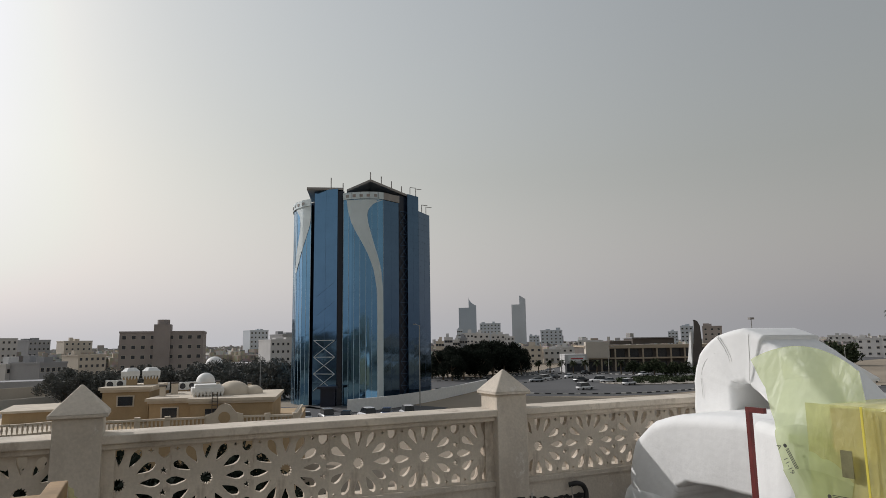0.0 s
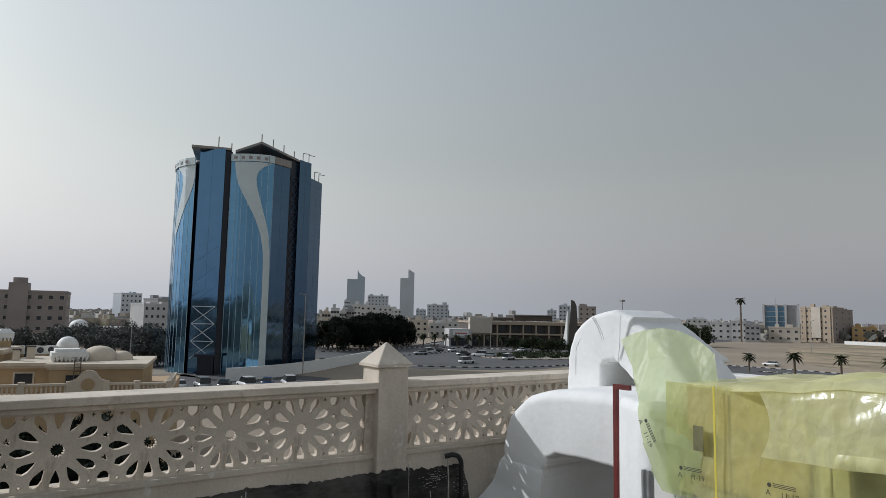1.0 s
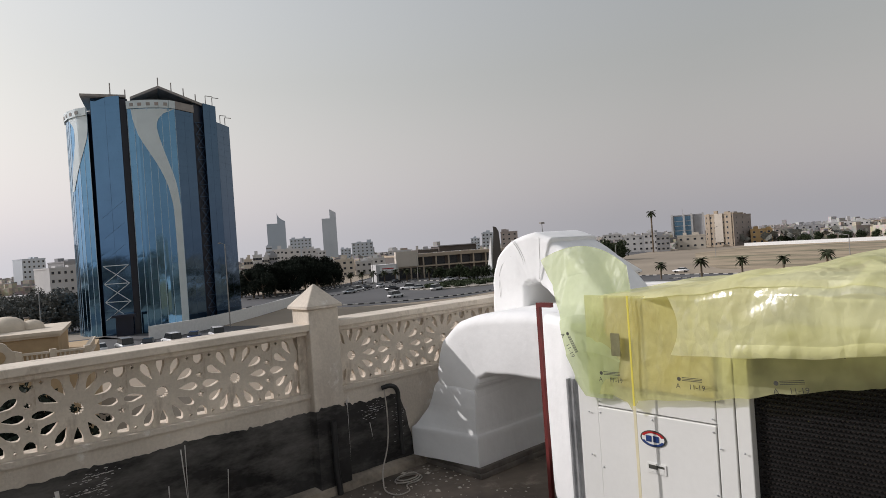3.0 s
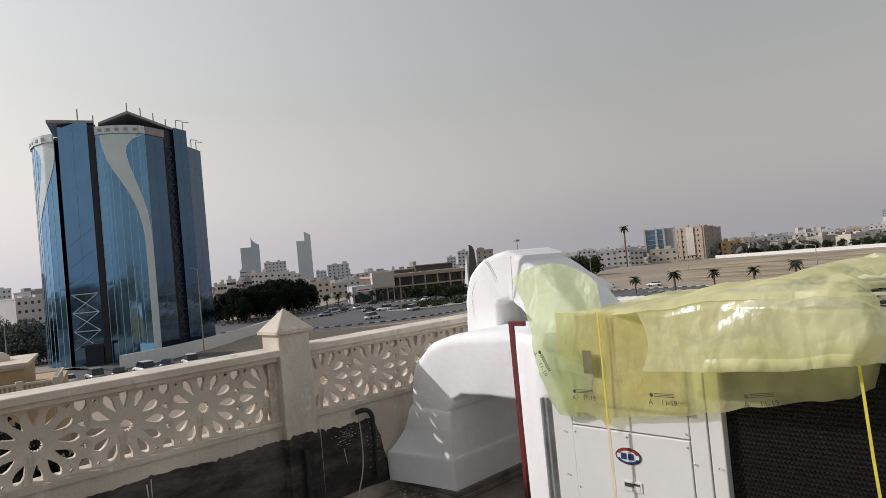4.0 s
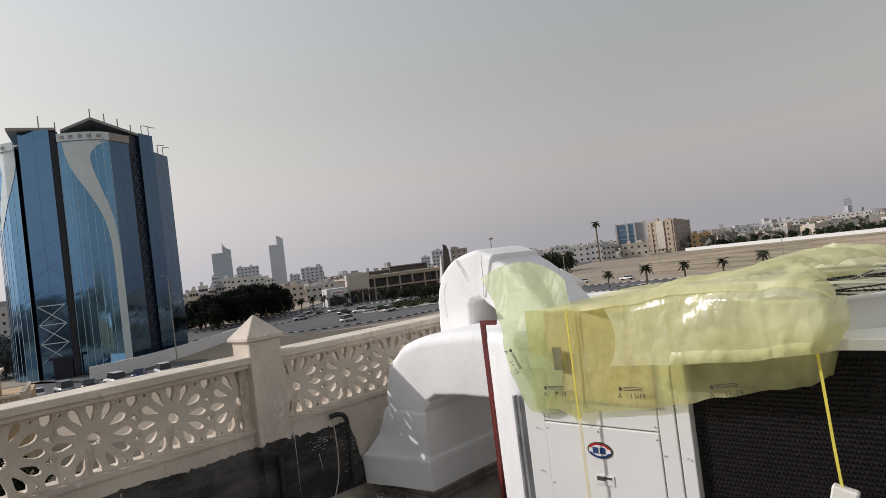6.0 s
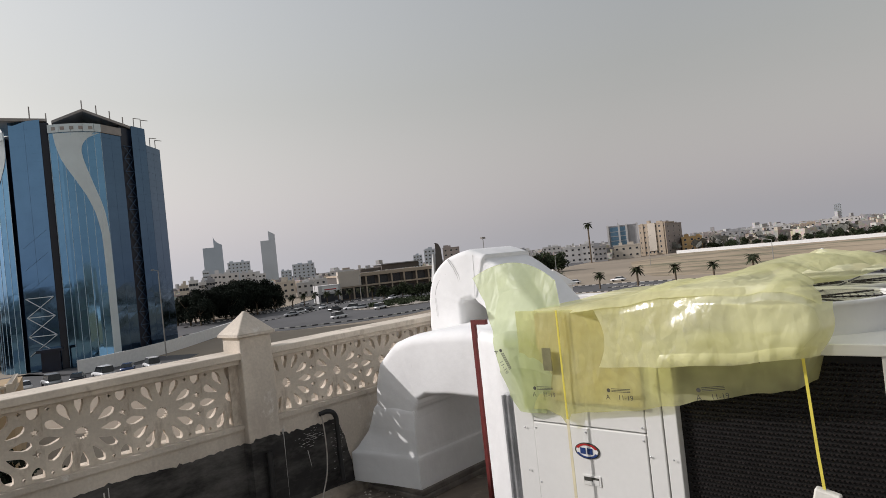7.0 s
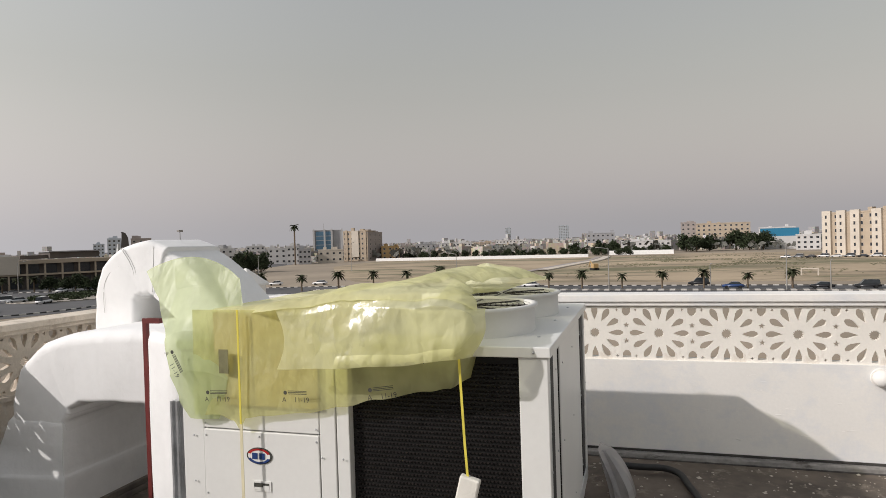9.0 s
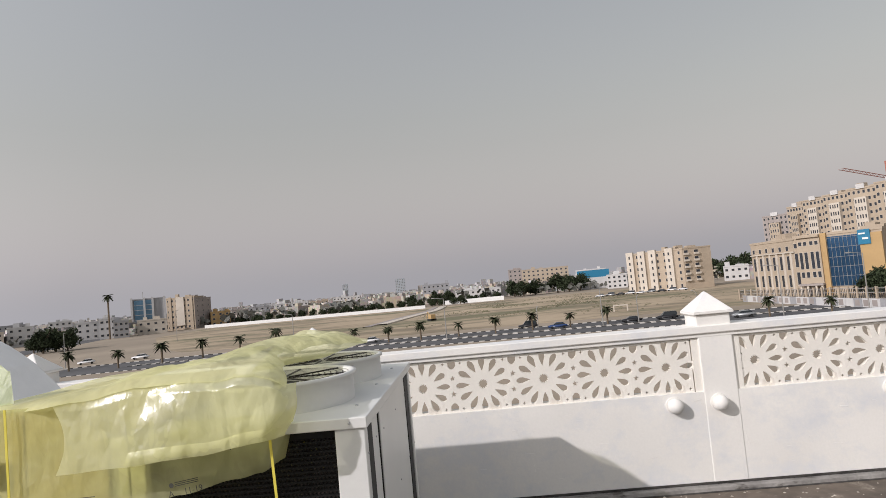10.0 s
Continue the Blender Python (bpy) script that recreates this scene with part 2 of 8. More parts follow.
M = dict(
    render_wall=stained(stained(mat("beige_plaster", (0.65, 0.58, 0.487), 0.9, var=0.2, scale=1.5, fine=60, bump=0.4), (0.45, 0.39, 0.325), (0.53, 0.70), (1, 1, 0.45), 4.0, 9), (0.70, 0.66, 0.60), (0.60, 0.68), (1, 1, 0.7), 7.0, 9),
    lattice=stained(mat("cast_lattice", (0.675, 0.60, 0.50), 0.85, var=0.18, scale=3, fine=60, bump=0.3), (0.36, 0.295, 0.23), (0.54, 0.70), (1, 1, 0.5), 6.0, 9),
    white_wall=stained(mat("white_plaster", (0.82, 0.80, 0.755), 0.85, var=0.05, scale=1.2, fine=50, bump=0.1), (0.68, 0.69, 0.70), (0.48, 0.68), (1, 1, 1.3), 2.2, 9),
    white_lattice=stained(mat("white_lattice", (0.83, 0.795, 0.725), 0.85, var=0.06, scale=3, fine=60, bump=0.2), (0.62, 0.55, 0.46), (0.62, 0.76), (1, 1, 0.6), 4.0),
    bitumen=stained(stained(mat("bitumen_paint", (0.030, 0.029, 0.028), 0.65, var=0.5, scale=3, fine=25, bump=0.5, spec=0.3), (0.115, 0.108, 0.10), (0.42, 0.62), (0.6, 1, 1.6), 2.2), (0.30, 0.28, 0.25), (0.68, 0.72), (1, 1, 0.45), 9),
    streak=mat("white_paint_run", (0.6, 0.58, 0.54), 0.8, var=0.2, scale=20),
    roof=stained(mat("dirty_concrete", (0.155, 0.125, 0.098), 0.8, var=0.4, scale=1.6, fine=14, bump=0.4), (0.29, 0.25, 0.20), (0.55, 0.70), (1, 1, 1), 5.5, 9),
    mortar=mat("mortar_crumbs", (0.50, 0.45, 0.38), 0.9, var=0.2, scale=8),
    skirt=mat("skirting_mortar", (0.30, 0.255, 0.20), 0.9, var=0.4, scale=4, fine=30, bump=0.5),
    wrap=ribbed(stained(mat("white_duct_wrap", (0.81, 0.81, 0.80), 0.75, var=0.05, scale=2.5, fine=18, bump=0.35), (0.60, 0.59, 0.57), (0.69, 0.73), (0.6, 4, 0.6), 2.4), (3, 5, 0.8), 3.2, 0.10, 0.02),
    mastic=mat("grey_seam_mastic", (0.58, 0.57, 0.55), 0.8, var=0.2, scale=8),
    skirt_dark=mat("dark_channel", (0.065, 0.06, 0.055), 0.9, var=0.4, scale=6, fine=40, bump=0.4),
    gutter=stained(mat("grey_gutter_concrete", (0.30, 0.285, 0.265), 0.9, var=0.25, scale=5, fine=40, bump=0.4), (0.09, 0.08, 0.07), (0.56, 0.64), (1, 0.3, 1), 9.0),
    curb=mat("dark_curb", (0.16, 0.14, 0.12), 0.9, var=0.3, scale=6),
    enamel=mat("white_enamel", (0.74, 0.74, 0.71), 0.42, var=0.04, scale=2, fine=40, bump=0.04),
    enamel_g=mat("grey_enamel", (0.50, 0.51, 0.50), 0.45, var=0.06, scale=2, fine=40, bump=0.04),
    galv=mat("galvanised_steel", (0.56, 0.57, 0.58), 0.35, 0.6, var=0.2, scale=8, fine=60, bump=0.15),
    dark=mat("dark_gap", (0.015, 0.015, 0.016), 0.7, var=0.2),
    coil=mat("coil_fins", (0.009, 0.009, 0.009), 0.55, 0.3, var=0.3, scale=9, fine=90),
    guard=mat("guard_wire", (0.024, 0.019, 0.017), 0.4, 0.2, var=0.3, scale=30),
    red=mat("red_oxide_steel", (0.16, 0.025, 0.022), 0.55, 0.1, var=0.25, scale=6, fine=50),
    black=mat("black_rubber", (0.02, 0.02, 0.02), 0.6, var=0.3, scale=8),
    hose=mat("pale_cable", (0.42, 0.38, 0.33), 0.6, var=0.2, scale=20),
    strap=mat("yellow_strap", (0.74, 0.64, 0.10), 0.4, var=0.08, scale=10),
    strap_p=mat("pale_strap", (0.72, 0.66, 0.45), 0.5, var=0.08, scale=10),
    foam=mat("white_foam", (0.75, 0.73, 0.66), 0.8, var=0.08, scale=10, bump=0.3),
    carton=mat("carton", (0.60, 0.53, 0.36), 0.85, var=0.12, scale=2, fine=30, bump=0.2),
    ink=mat("dark_print", (0.06, 0.06, 0.05), 0.7, var=0.2),
    grime=mat("olive_label", (0.20, 0.19, 0.09), 0.7, var=0.2, scale=20),
    blue=mat("badge_blue", (0.02, 0.05, 0.18), 0.4, var=0.05),
    badge_red=mat("badge_red", (0.42, 0.02, 0.02), 0.4, var=0.05),
    wood=mat("raw_timber", (0.42, 0.28, 0.15), 0.8, var=0.25, scale=4, fine=30, bump=0.3),
    film=film_mat("yellow_film", (0.86, 0.85, 0.52), 0.33, 0.13),
    film_flap=film_mat("green_film", (0.66, 0.72, 0.44), 0.40, 0.004, 0.2),
    film_deep=film_mat("yellow_film_single", (0.84, 0.83, 0.45), 0.54, 0.12),
    bag=film_mat("grey_film", (0.62, 0.60, 0.57), 0.3, 0.6),
    sand=mat("sand", (0.31, 0.255, 0.19), 0.95, var=0.16, scale=0.02, fine=0.35, bump=0.0),
    lot=stained(stained(mat("sand_lot", (0.38, 0.30, 0.205), 0.95, var=0.3, scale=0.018, fine=0.5, bump=0.0, dark=(0.30, 0.235, 0.155)), (0.21, 0.17, 0.11), (0.50, 0.60), (1, 0.45, 1), 0.04, 9), (0.15, 0.14, 0.075), (0.54, 0.62), (1, 0.4, 1), 0.022, 10),
    scrub=mat("dry_scrub", (0.17, 0.16, 0.085), 0.95, var=0.3, scale=0.05, fine=1.0, bump=0),
    asphalt=mat("asphalt", (0.09, 0.089, 0.091), 0.85, var=0.15, scale=0.06, fine=2, bump=0),
    paving=mat("paving", (0.36, 0.32, 0.27), 0.9, var=0.12, scale=0.2, fine=4, bump=0),
    kerb_w=mat("kerb_white", (0.60, 0.58, 0.54), 0.8, var=0.1),
    kerb_b=mat("kerb_black", (0.05, 0.05, 0.05), 0.8, var=0.1),
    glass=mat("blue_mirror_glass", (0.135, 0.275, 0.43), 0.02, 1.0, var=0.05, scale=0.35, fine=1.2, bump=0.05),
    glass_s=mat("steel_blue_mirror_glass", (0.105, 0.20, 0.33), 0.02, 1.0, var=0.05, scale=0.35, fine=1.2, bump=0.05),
    # darker copy of the mirror glass, with the right-hand bays' shade in its colour
    glass_d=mat("shade_toned_mirror_glass", (0.085, 0.14, 0.215), 0.02, 1.0, var=0.05, scale=0.35, fine=1.2, bump=0.05),
    recess=mat("dark_recess_glass", (0.008, 0.014, 0.032), 0.35, 0.0, var=0.2, scale=0.5),
    clad=mat("pale_cladding", (0.60, 0.68, 0.70), 0.4, 0.05, var=0.05, scale=0.4),
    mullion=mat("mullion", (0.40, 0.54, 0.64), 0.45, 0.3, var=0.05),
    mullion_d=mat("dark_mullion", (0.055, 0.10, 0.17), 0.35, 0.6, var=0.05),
    steel_w=mat("white_steel", (0.55, 0.60, 0.63), 0.5, 0.1, var=0.05),
    grey_roof=mat("grey_roofwork", (0.34, 0.32, 0.30), 0.8, var=0.15, scale=0.5),
    villa=mat("ochre_plaster", (0.46, 0.335, 0.195), 0.9, var=0.12, scale=0.6, fine=6, bump=0),
    villa_trim=mat("cream_trim", (0.64, 0.56, 0.45), 0.9, var=0.1, scale=0.8, fine=6, bump=0),
    tank=mat("white_tank", (0.78, 0.78, 0.76), 0.6, var=0.06, scale=2),
    b_beige=mat("far_beige", (0.42, 0.345, 0.26), 0.9, var=0.08, scale=0.15, fine=2, bump=0),
    b_cream=mat("far_cream", (0.56, 0.505, 0.43), 0.9, var=0.08, scale=0.15, fine=2, bump=0),
    b_white=mat("far_white", (0.56, 0.55, 0.54), 0.9, var=0.08, scale=0.15, fine=2, bump=0),
    b_brown=mat("far_brown", (0.335, 0.295, 0.275), 0.9, var=0.1, scale=0.15, fine=2, bump=0),
    b_ochre=mat("far_ochre", (0.46, 0.31, 0.145), 0.9, var=0.08, scale=0.15, fine=2, bump=0),
    b_grey=mat("far_grey", (0.33, 0.33, 0.34), 0.9, var=0.08, scale=0.15, fine=2, bump=0),
    # distant tower colours, paled and greyed to stand in for haze
    b_haze=mat("hazed_tower_glass", (0.42, 0.48, 0.54), 0.35, 0.75, var=0.05, scale=0.05, fine=1, bump=0),
    b_haze2=mat("hazed_tower_pale", (0.52, 0.56, 0.60), 0.4, 0.7, var=0.05, scale=0.05, fine=1, bump=0),
    # dark brown; on the arcade wall it also carries the gallery's shade
    b_dark=mat("far_dark_and_shaded_brown", (0.11, 0.095, 0.085), 0.9, var=0.15, scale=0.15, fine=2, bump=0),
    window=mat("far_window_glass", (0.035, 0.04, 0.05), 0.25, 0.0, var=0.2, scale=1, bump=0),
    pale_glass=mat("pale_blue_glass", (0.13, 0.24, 0.34), 0.15, 0.6, var=0.15, scale=0.3, bump=0),
    blue_glass=mat("blue_glass", (0.05, 0.13, 0.25), 0.12, 0.7, var=0.1, scale=0.5, bump=0),
    sign_blue=mat("sign_blue", (0.015, 0.17, 0.30), 0.5, var=0.05),
    hedge=mat("foliage", (0.045, 0.06, 0.03), 0.8, var=0.35, scale=0.8, fine=5, bump=0, rand=0.25, spec=0.15),
    dk_leaf=mat("dark_foliage", (0.020, 0.026, 0.019), 0.8, var=0.35, scale=0.8, fine=5, bump=0, rand=0.2, spec=0.05),
    # leaf colour lightened and greyed to imitate haze over farther trees
    hazed_leaf=mat("hazed_foliage", (0.14, 0.14, 0.122), 0.85, var=0.3, scale=0.8, fine=5, bump=0, rand=0.2),
    bark=mat("bark", (0.16, 0.12, 0.08), 0.9, var=0.2, scale=3),
    palm_leaf=mat("palm_leaf", (0.045, 0.052, 0.026), 0.7, var=0.3, scale=2, bump=0, spec=0.15),
    post=mat("lamp_post_steel", (0.34, 0.33, 0.31), 0.5, 0.3, var=0.1),
    car_w=mat("car_white", (0.72, 0.72, 0.72), 0.25, var=0.03), car_b=mat("car_black", (0.02, 0.02, 0.022), 0.2, var=0.1),
    car_s=mat("car_silver", (0.40, 0.41, 0.42), 0.3, 0.5, var=0.03), car_bl=mat("car_blue", (0.03, 0.06, 0.16), 0.25, var=0.05),
    tyre=mat("tyre", (0.015, 0.015, 0.015), 0.9), car_glass=mat("car_glass", (0.02, 0.025, 0.03), 0.08),
    crane=mat("crane_red", (0.35, 0.12, 0.08), 0.6),
)


# ---- building blocks ----
def box(bm, x0, x1, y0, y1, z0, z1, m=None):
    vs = [bm.verts.new((x, y, z)) for z in (z0, z1) for x, y in ((x0, y0), (x1, y0), (x1, y1), (x0, y1))]
    for f in ((3, 2, 1, 0), (4, 5, 6, 7), (0, 1, 5, 4), (1, 2, 6, 5), (2, 3, 7, 6), (3, 0, 4, 7)):
        fc = bm.faces.new([vs[i] for i in f])
        if m is not None:
            fc.material_index = m
    return vs


def boxes(*rows, bevel=0.0):
    bm = bmesh.new()
    for r in rows:
        box(bm, *r)
    if bevel:
        bmesh.ops.bevel(bm, geom=bm.edges[:], offset=bevel, segments=2, affect="EDGES", profile=0.5)
    return bm


def cyl(bm, p, q, r0, r1=None, n=10, caps=True):
    """A round bar from p to q."""
    p, q = Vector(p), Vector(q)
    d = (q - p)
    m = Matrix.Translation((p + q) / 2) @ d.to_track_quat("Z", "Y").to_matrix().to_4x4()
    bmesh.ops.create_cone(bm, cap_ends=caps, segments=n, radius1=r0, radius2=r0 if r1 is None else r1, depth=d.length, matrix=m)


def prism(bm, pts, z0, z1):
    """An upright prism over a plan outline."""
    a, b = [bm.verts.new((x, y, z0)) for x, y in pts], [bm.verts.new((x, y, z1)) for x, y in pts]
    n = len(pts)
    bm.faces.new(a[::-1]), bm.faces.new(b)
    for i in range(n):
        bm.faces.new((a[i], a[(i + 1) % n], b[(i + 1) % n], b[i]))


def dome(bm, c, r, h=None, n=16, k=6):
    rows = []
    for j in range(k):
        a = j / k * math.pi / 2
        rows.append([bm.verts.new((c[0] + r * math.cos(a) * math.cos(t), c[1] + r * math.cos(a) * math.sin(t), c[2] + (h or r) * math.sin(a)))
                     for t in (2 * math.pi * i / n for i in range(n))])
    top = bm.verts.new((c[0], c[1], c[2] + (h or r)))
    for j in range(k - 1):
        for i in range(n):
            bm.faces.new((rows[j][i], rows[j][(i + 1) % n], rows[j + 1][(i + 1) % n], rows[j + 1][i]))
    for i in range(n):
        bm.faces.new((rows[-1][i], rows[-1][(i + 1) % n], top))


def mesh_of(name, bm, mats, smooth=False):
    bmesh.ops.recalc_face_normals(bm, faces=bm.faces[:])
    me = bpy.data.meshes.new(name)
    bm.to_mesh(me)
    bm.free()
    for m in mats if isinstance(mats, (list, tuple)) else [mats]:
        me.materials.append(m)
    if smooth:
        for p in me.polygons:
            p.use_smooth = True
    return me


def part(name, bm, mats, parent=None, label="", smooth=False):
    ob = new(name, mesh_of(name, bm, mats, smooth))
    ob.parent = parent
    return tagged(ob, label)


def share(name, me, parent, m):
    """One more piece on a mesh that others use."""
    ob = new(name, me)
    ob.parent = parent
    ob.matrix_basis = m
    return ob


def thing(name, at=(0, 0, 0), turn=0.0, label="", category="", group="", kind=""):
    ob = new(name)
    ob.empty_display_size = 0.1
    ob.matrix_basis = pose(*at, 0, 0, turn)
    return tagged(ob, label, category, group, kind)


def solo(name, bm, mats, label="", category="", group="", kind="", smooth=False):
    return tagged(part(name, bm, mats, None, label, smooth), "", category, group, kind)


EYE = (0.25, 0.2, 1.61)
GZ = -11.0


def pol(az, d):
    """A place at d metres from the terrace, az degrees clockwise from +y."""
    return Vector((EYE[0] + d * math.sin(radians(az)), EYE[1] + d * math.cos(radians(az))))


def lift(el, d):
    return EYE[2] + d * math.tan(radians(el))


# ---- the roof terrace ----
YA, XR = 4.10, 5.16          # inner faces of the two parapets
RAIL, SILL = 1.165, 0.70     # rail top, lattice foot

floor = solo("floor", boxes((-7, XR + 0.22, -7, YA + 0.2, -0.25, 0.0)), M["roof"], "dirty brown concrete roof slab with mortar crumbs", "floor", kind="structure")
solo("building_below", boxes((-7, XR + 0.2, -7, YA + 0.18, GZ, -0.26)), M["render_wall"], "plastered house under the terrace", "building", kind="structure")

wall_a = solo("wall_north", boxes((-7, XR + 0.2, YA, YA + 0.16, 0.0, SILL - 0.03), (-7, XR + 0.2, YA - 0.015, YA + 0.18, SILL - 0.03, SILL)), M["render_wall"],
              "beige plastered parapet with pierced flower lattice", "parapet", kind="structure")
wall_r = solo("wall_east", boxes((XR, XR + 0.17, -7, YA - 0.016, 0.0, SILL)), M["white_wall"],
              "sunlit white plastered parapet with pierced flower lattice", "parapet", kind="structure")
solo("wall_west", boxes((-7.15, -7, -7, YA, 0, 1.15)), M["white_wall"], "plain white parapet", "parapet", kind="structure")
solo("wall_south", boxes((-7, XR, -7.15, -7, 0, 1.15)), M["white_wall"], "plain white parapet", "parapet", kind="structure")

# rails: a moulded coping over the lattice
part("rail", boxes((-7, XR + 0.2, YA - 0.05, YA + 0.21, RAIL - 0.045, RAIL), (-7, XR + 0.2, YA - 0.025, YA + 0.185, RAIL - 0.075, RAIL - 0.045), bevel=0.006), M["lattice"], wall_a, "cream moulded coping")
part("rail", boxes((XR - 0.022, XR + 0.20, -7, YA - 0.052, RAIL - 0.04, RAIL + 0.015), (XR - 0.006, XR + 0.185, -7, YA - 0.052, RAIL - 0.07, RAIL - 0.04), bevel=0.006), M["white_wall"], wall_r, "white moulded coping")


def lattice_mesh(name, w, h, depth, m):
    """A cast block pierced by a twelve-petalled flower, with stars and small arches where it meets the next."""
    bm = bmesh.new()
    g = 0.038     # the joint steps aside so that stars and arches stay whole
    loops = [[(-w / 2 + g, -h / 2), (w / 2 + g, -h / 2), (w / 2 + g, -0.03), (w / 2, -0.03), (w / 2, 0.03), (w / 2 + g, 0.03), (w / 2 + g, h / 2),
              (-w / 2 + g, h / 2), (-w / 2 + g, 0.03), (-w / 2, 0.03), (-w / 2, -0.03), (-w / 2 + g, -0.03)]]
    for k in range(12):
        a = radians(30 * k)
        r0, r1, hw = 0.098, 0.203, 0.0225
        half = [(r0, 0.0012), (r0 + 0.024, 0.0115), (r0 + 0.056, hw), (r0 + 0.080, hw), (r1 - 0.008, 0.0135), (r1, 0.007)]
        if k in (3, 9):
            half[-2:] = [(h / 2 - 0.013, hw), (h / 2 - 0.012, hw - 0.002)]
        elif k in (5, 7):
            half[-2:] = [(r1 - 0.016, 0.013), (r1 - 0.009, 0.006)]
        pts = half + [(r, -q) for r, q in half[::-1]]
        loops.append([(r * math.cos(a) - q * math.sin(a), r * math.sin(a) + q * math.cos(a)) for r, q in pts])
    loops.append([(r * math.cos(t), r * math.sin(t)) for r, t in (((0.038, 0.0275)[i % 2], math.pi * i / 14) for i in range(28))])
    for z in (0.058, -0.058):
        loops.append([(w / 2 + q * math.cos(t), z + q * math.sin(t)) for q, t in (((0.0235, 0.0100)[i % 2], math.pi / 2 + math.pi * i / 5) for i in range(10))])
    for sz in (-1, 1):
        loops.append([(w / 2 + x, sz * z) for x, z in ((-0.030, h / 2 - 0.014), (0.030, h / 2 - 0.014), (0.029, h / 2 - 0.046), (0.014, h / 2 - 0.066), (0.0, h / 2 - 0.071), (-0.014, h / 2 - 0.066), (-0.029, h / 2 - 0.046))])
        for x in (w / 2 - 0.066, -w / 2 + 0.066):
            loops.append([(x + q * math.cos(t), sz * (h / 2 - 0.026) + q * math.sin(t)) for q, t in (((0.013, 0.006)[i % 2], math.pi * i / 4) for i in range(8))])
    edges = []
    for lp in loops:
        vs = [bm.verts.new((x, 0, z)) for x, z in lp]
        edges += [bm.edges.new((vs[i], vs[(i + 1) % len(vs)])) for i in range(len(vs))]
    bmesh.ops.triangle_fill(bm, edges=edges, use_beauty=True, use_dissolve=False)
    ext = bmesh.ops.extrude_face_region(bm, geom=bm.faces[:])
    bmesh.ops.translate(bm, vec=(0, depth, 0), verts=[v for v in ext["geom"] if isinstance(v, bmesh.types.BMVert)])
    return mesh_of(name, bm, m)


LH = RAIL - 0.075 - SILL
block_a = lattice_mesh("lattice_block", 0.4372, LH, 0.036, M["lattice"])
block_r = lattice_mesh("lattice_block_white", 0.4522, LH, 0.036, M["white_lattice"])
ZC = SILL + LH / 2
for k in range(-14, 6):
    share("lattice_block", block_a, wall_a, pose(0.05 + 0.4375 * k, YA + 0.03, ZC))
for k in range(6):
    share("lattice_block", block_a, wall_a, pose(2.66 + 0.4375 * k, YA + 0.0305, ZC))
for k in range(-8, 18):
    share("lattice_block", block_r, wall_r, pose(XR + 0.018, 0.08 - 0.4525 * k, ZC, 0, 0, 90) @ pose(0, -0.036, 0) if k <= 3 else pose(XR + 0.0185, -1.925 - 0.4525 * (k - 4), ZC, 0, 0, 90) @ pose(0, -0.036, 0))


def parapet_post(x, y, m, parent, w=0.23):
    bm = boxes((x - w / 2, x + w / 2, y - w / 2, y + w / 2, 0.0, 1.262), bevel=0.008)
    part("post", bm, m, parent)
    bm = bmesh.new()
    c = w / 2 + 0.022
    box(bm, x - c, x + c, y - c, y + c, 1.262, 1.282)
    base = [bm.verts.new((x + sx * c, y + sy * c, 1.282)) for sx, sy in ((-1, -1), (1, -1), (1, 1), (-1, 1))]
    tip = [bm.verts.new((x + sx * 0.006, y + sy * 0.006, 1.425)) for sx, sy in ((-1, -1), (1, -1), (1, 1), (-1, 1))]
    for i in range(4):
        bm.faces.new((base[i], base[(i + 1) % 4], tip[(i + 1) % 4], tip[i]))
    bm.faces.new(tip)
    bmesh.ops.bevel(bm, geom=bm.edges[:], offset=0.004, segments=1, affect="EDGES")
    part("post_cap", bm, m, parent)


for x in (-5.25, -2.70, -0.145, 2.41):
    parapet_post(x, YA + 0.06, M["render_wall"], wall_a)
for y in (-4.23, -1.65, 1.36, 3.6):
    parapet_post(XR + 0.121, y, M["white_wall"], wall_r, 0.25)
    for side in (-1, 1):
        y0 = y + side * 0.1255
        part("jamb", boxes((XR + 0.012, XR + 0.15, min(y0, y0 + side * 0.05), max(y0, y0 + side * 0.05), SILL, RAIL - 0.075)), M["white_lattice"], wall_r)

# pilaster jambs beside the posts
part("jamb", boxes((2.235, 2.296, YA + 0.012, YA + 0.13, SILL, RAIL - 0.075)), M["lattice"], wall_a)
part("jamb", boxes((2.524, 2.57, YA + 0.012, YA + 0.13, SILL, RAIL - 0.075)), M["lattice"], wall_a)
part("jamb", boxes((-0.032, 0.03, YA + 0.012, YA + 0.13, SILL, RAIL - 0.075)), M["lattice"], wall_a)

# bitumen painted foot of the wall, with an uneven upper edge
bm = bmesh.new()
cols = []
for i in range(520):
    x = -6.9 + i * 0.02
    z = 0.575 + 0.02 * noise.noise((x * 2.3, 0, 0)) + 0.016 * noise.noise((x * 14, 3, 0)) + 0.014 * noise.noise((x * 40, 5, 0)) + (0.015 if 2.33 < x < 2.49 else 0) - (0.02 if x > 2.6 else 0)
    yy = YA - 0.006 if not 2.28 < x < 2.54 else YA - 0.062
    if x > 3.0:
        z = max(0.02, z - 0.5 * ((x - 3.0) / 0.15) ** 2 - 0.12 * abs(noise.noise((x * 45, 9, 0))))
    if x > 3.15:
        break
    cols.append([bm.verts.new((x, yy, 0.0)), bm.verts.new((x, yy, z)), bm.verts.new((x, yy + 0.02, z))])
for a, b in zip(cols, cols[1:]):
    bm.faces.new((a[0], b[0], b[1], a[1]))
    bm.faces.new((a[1], b[1], b[2], a[2]))
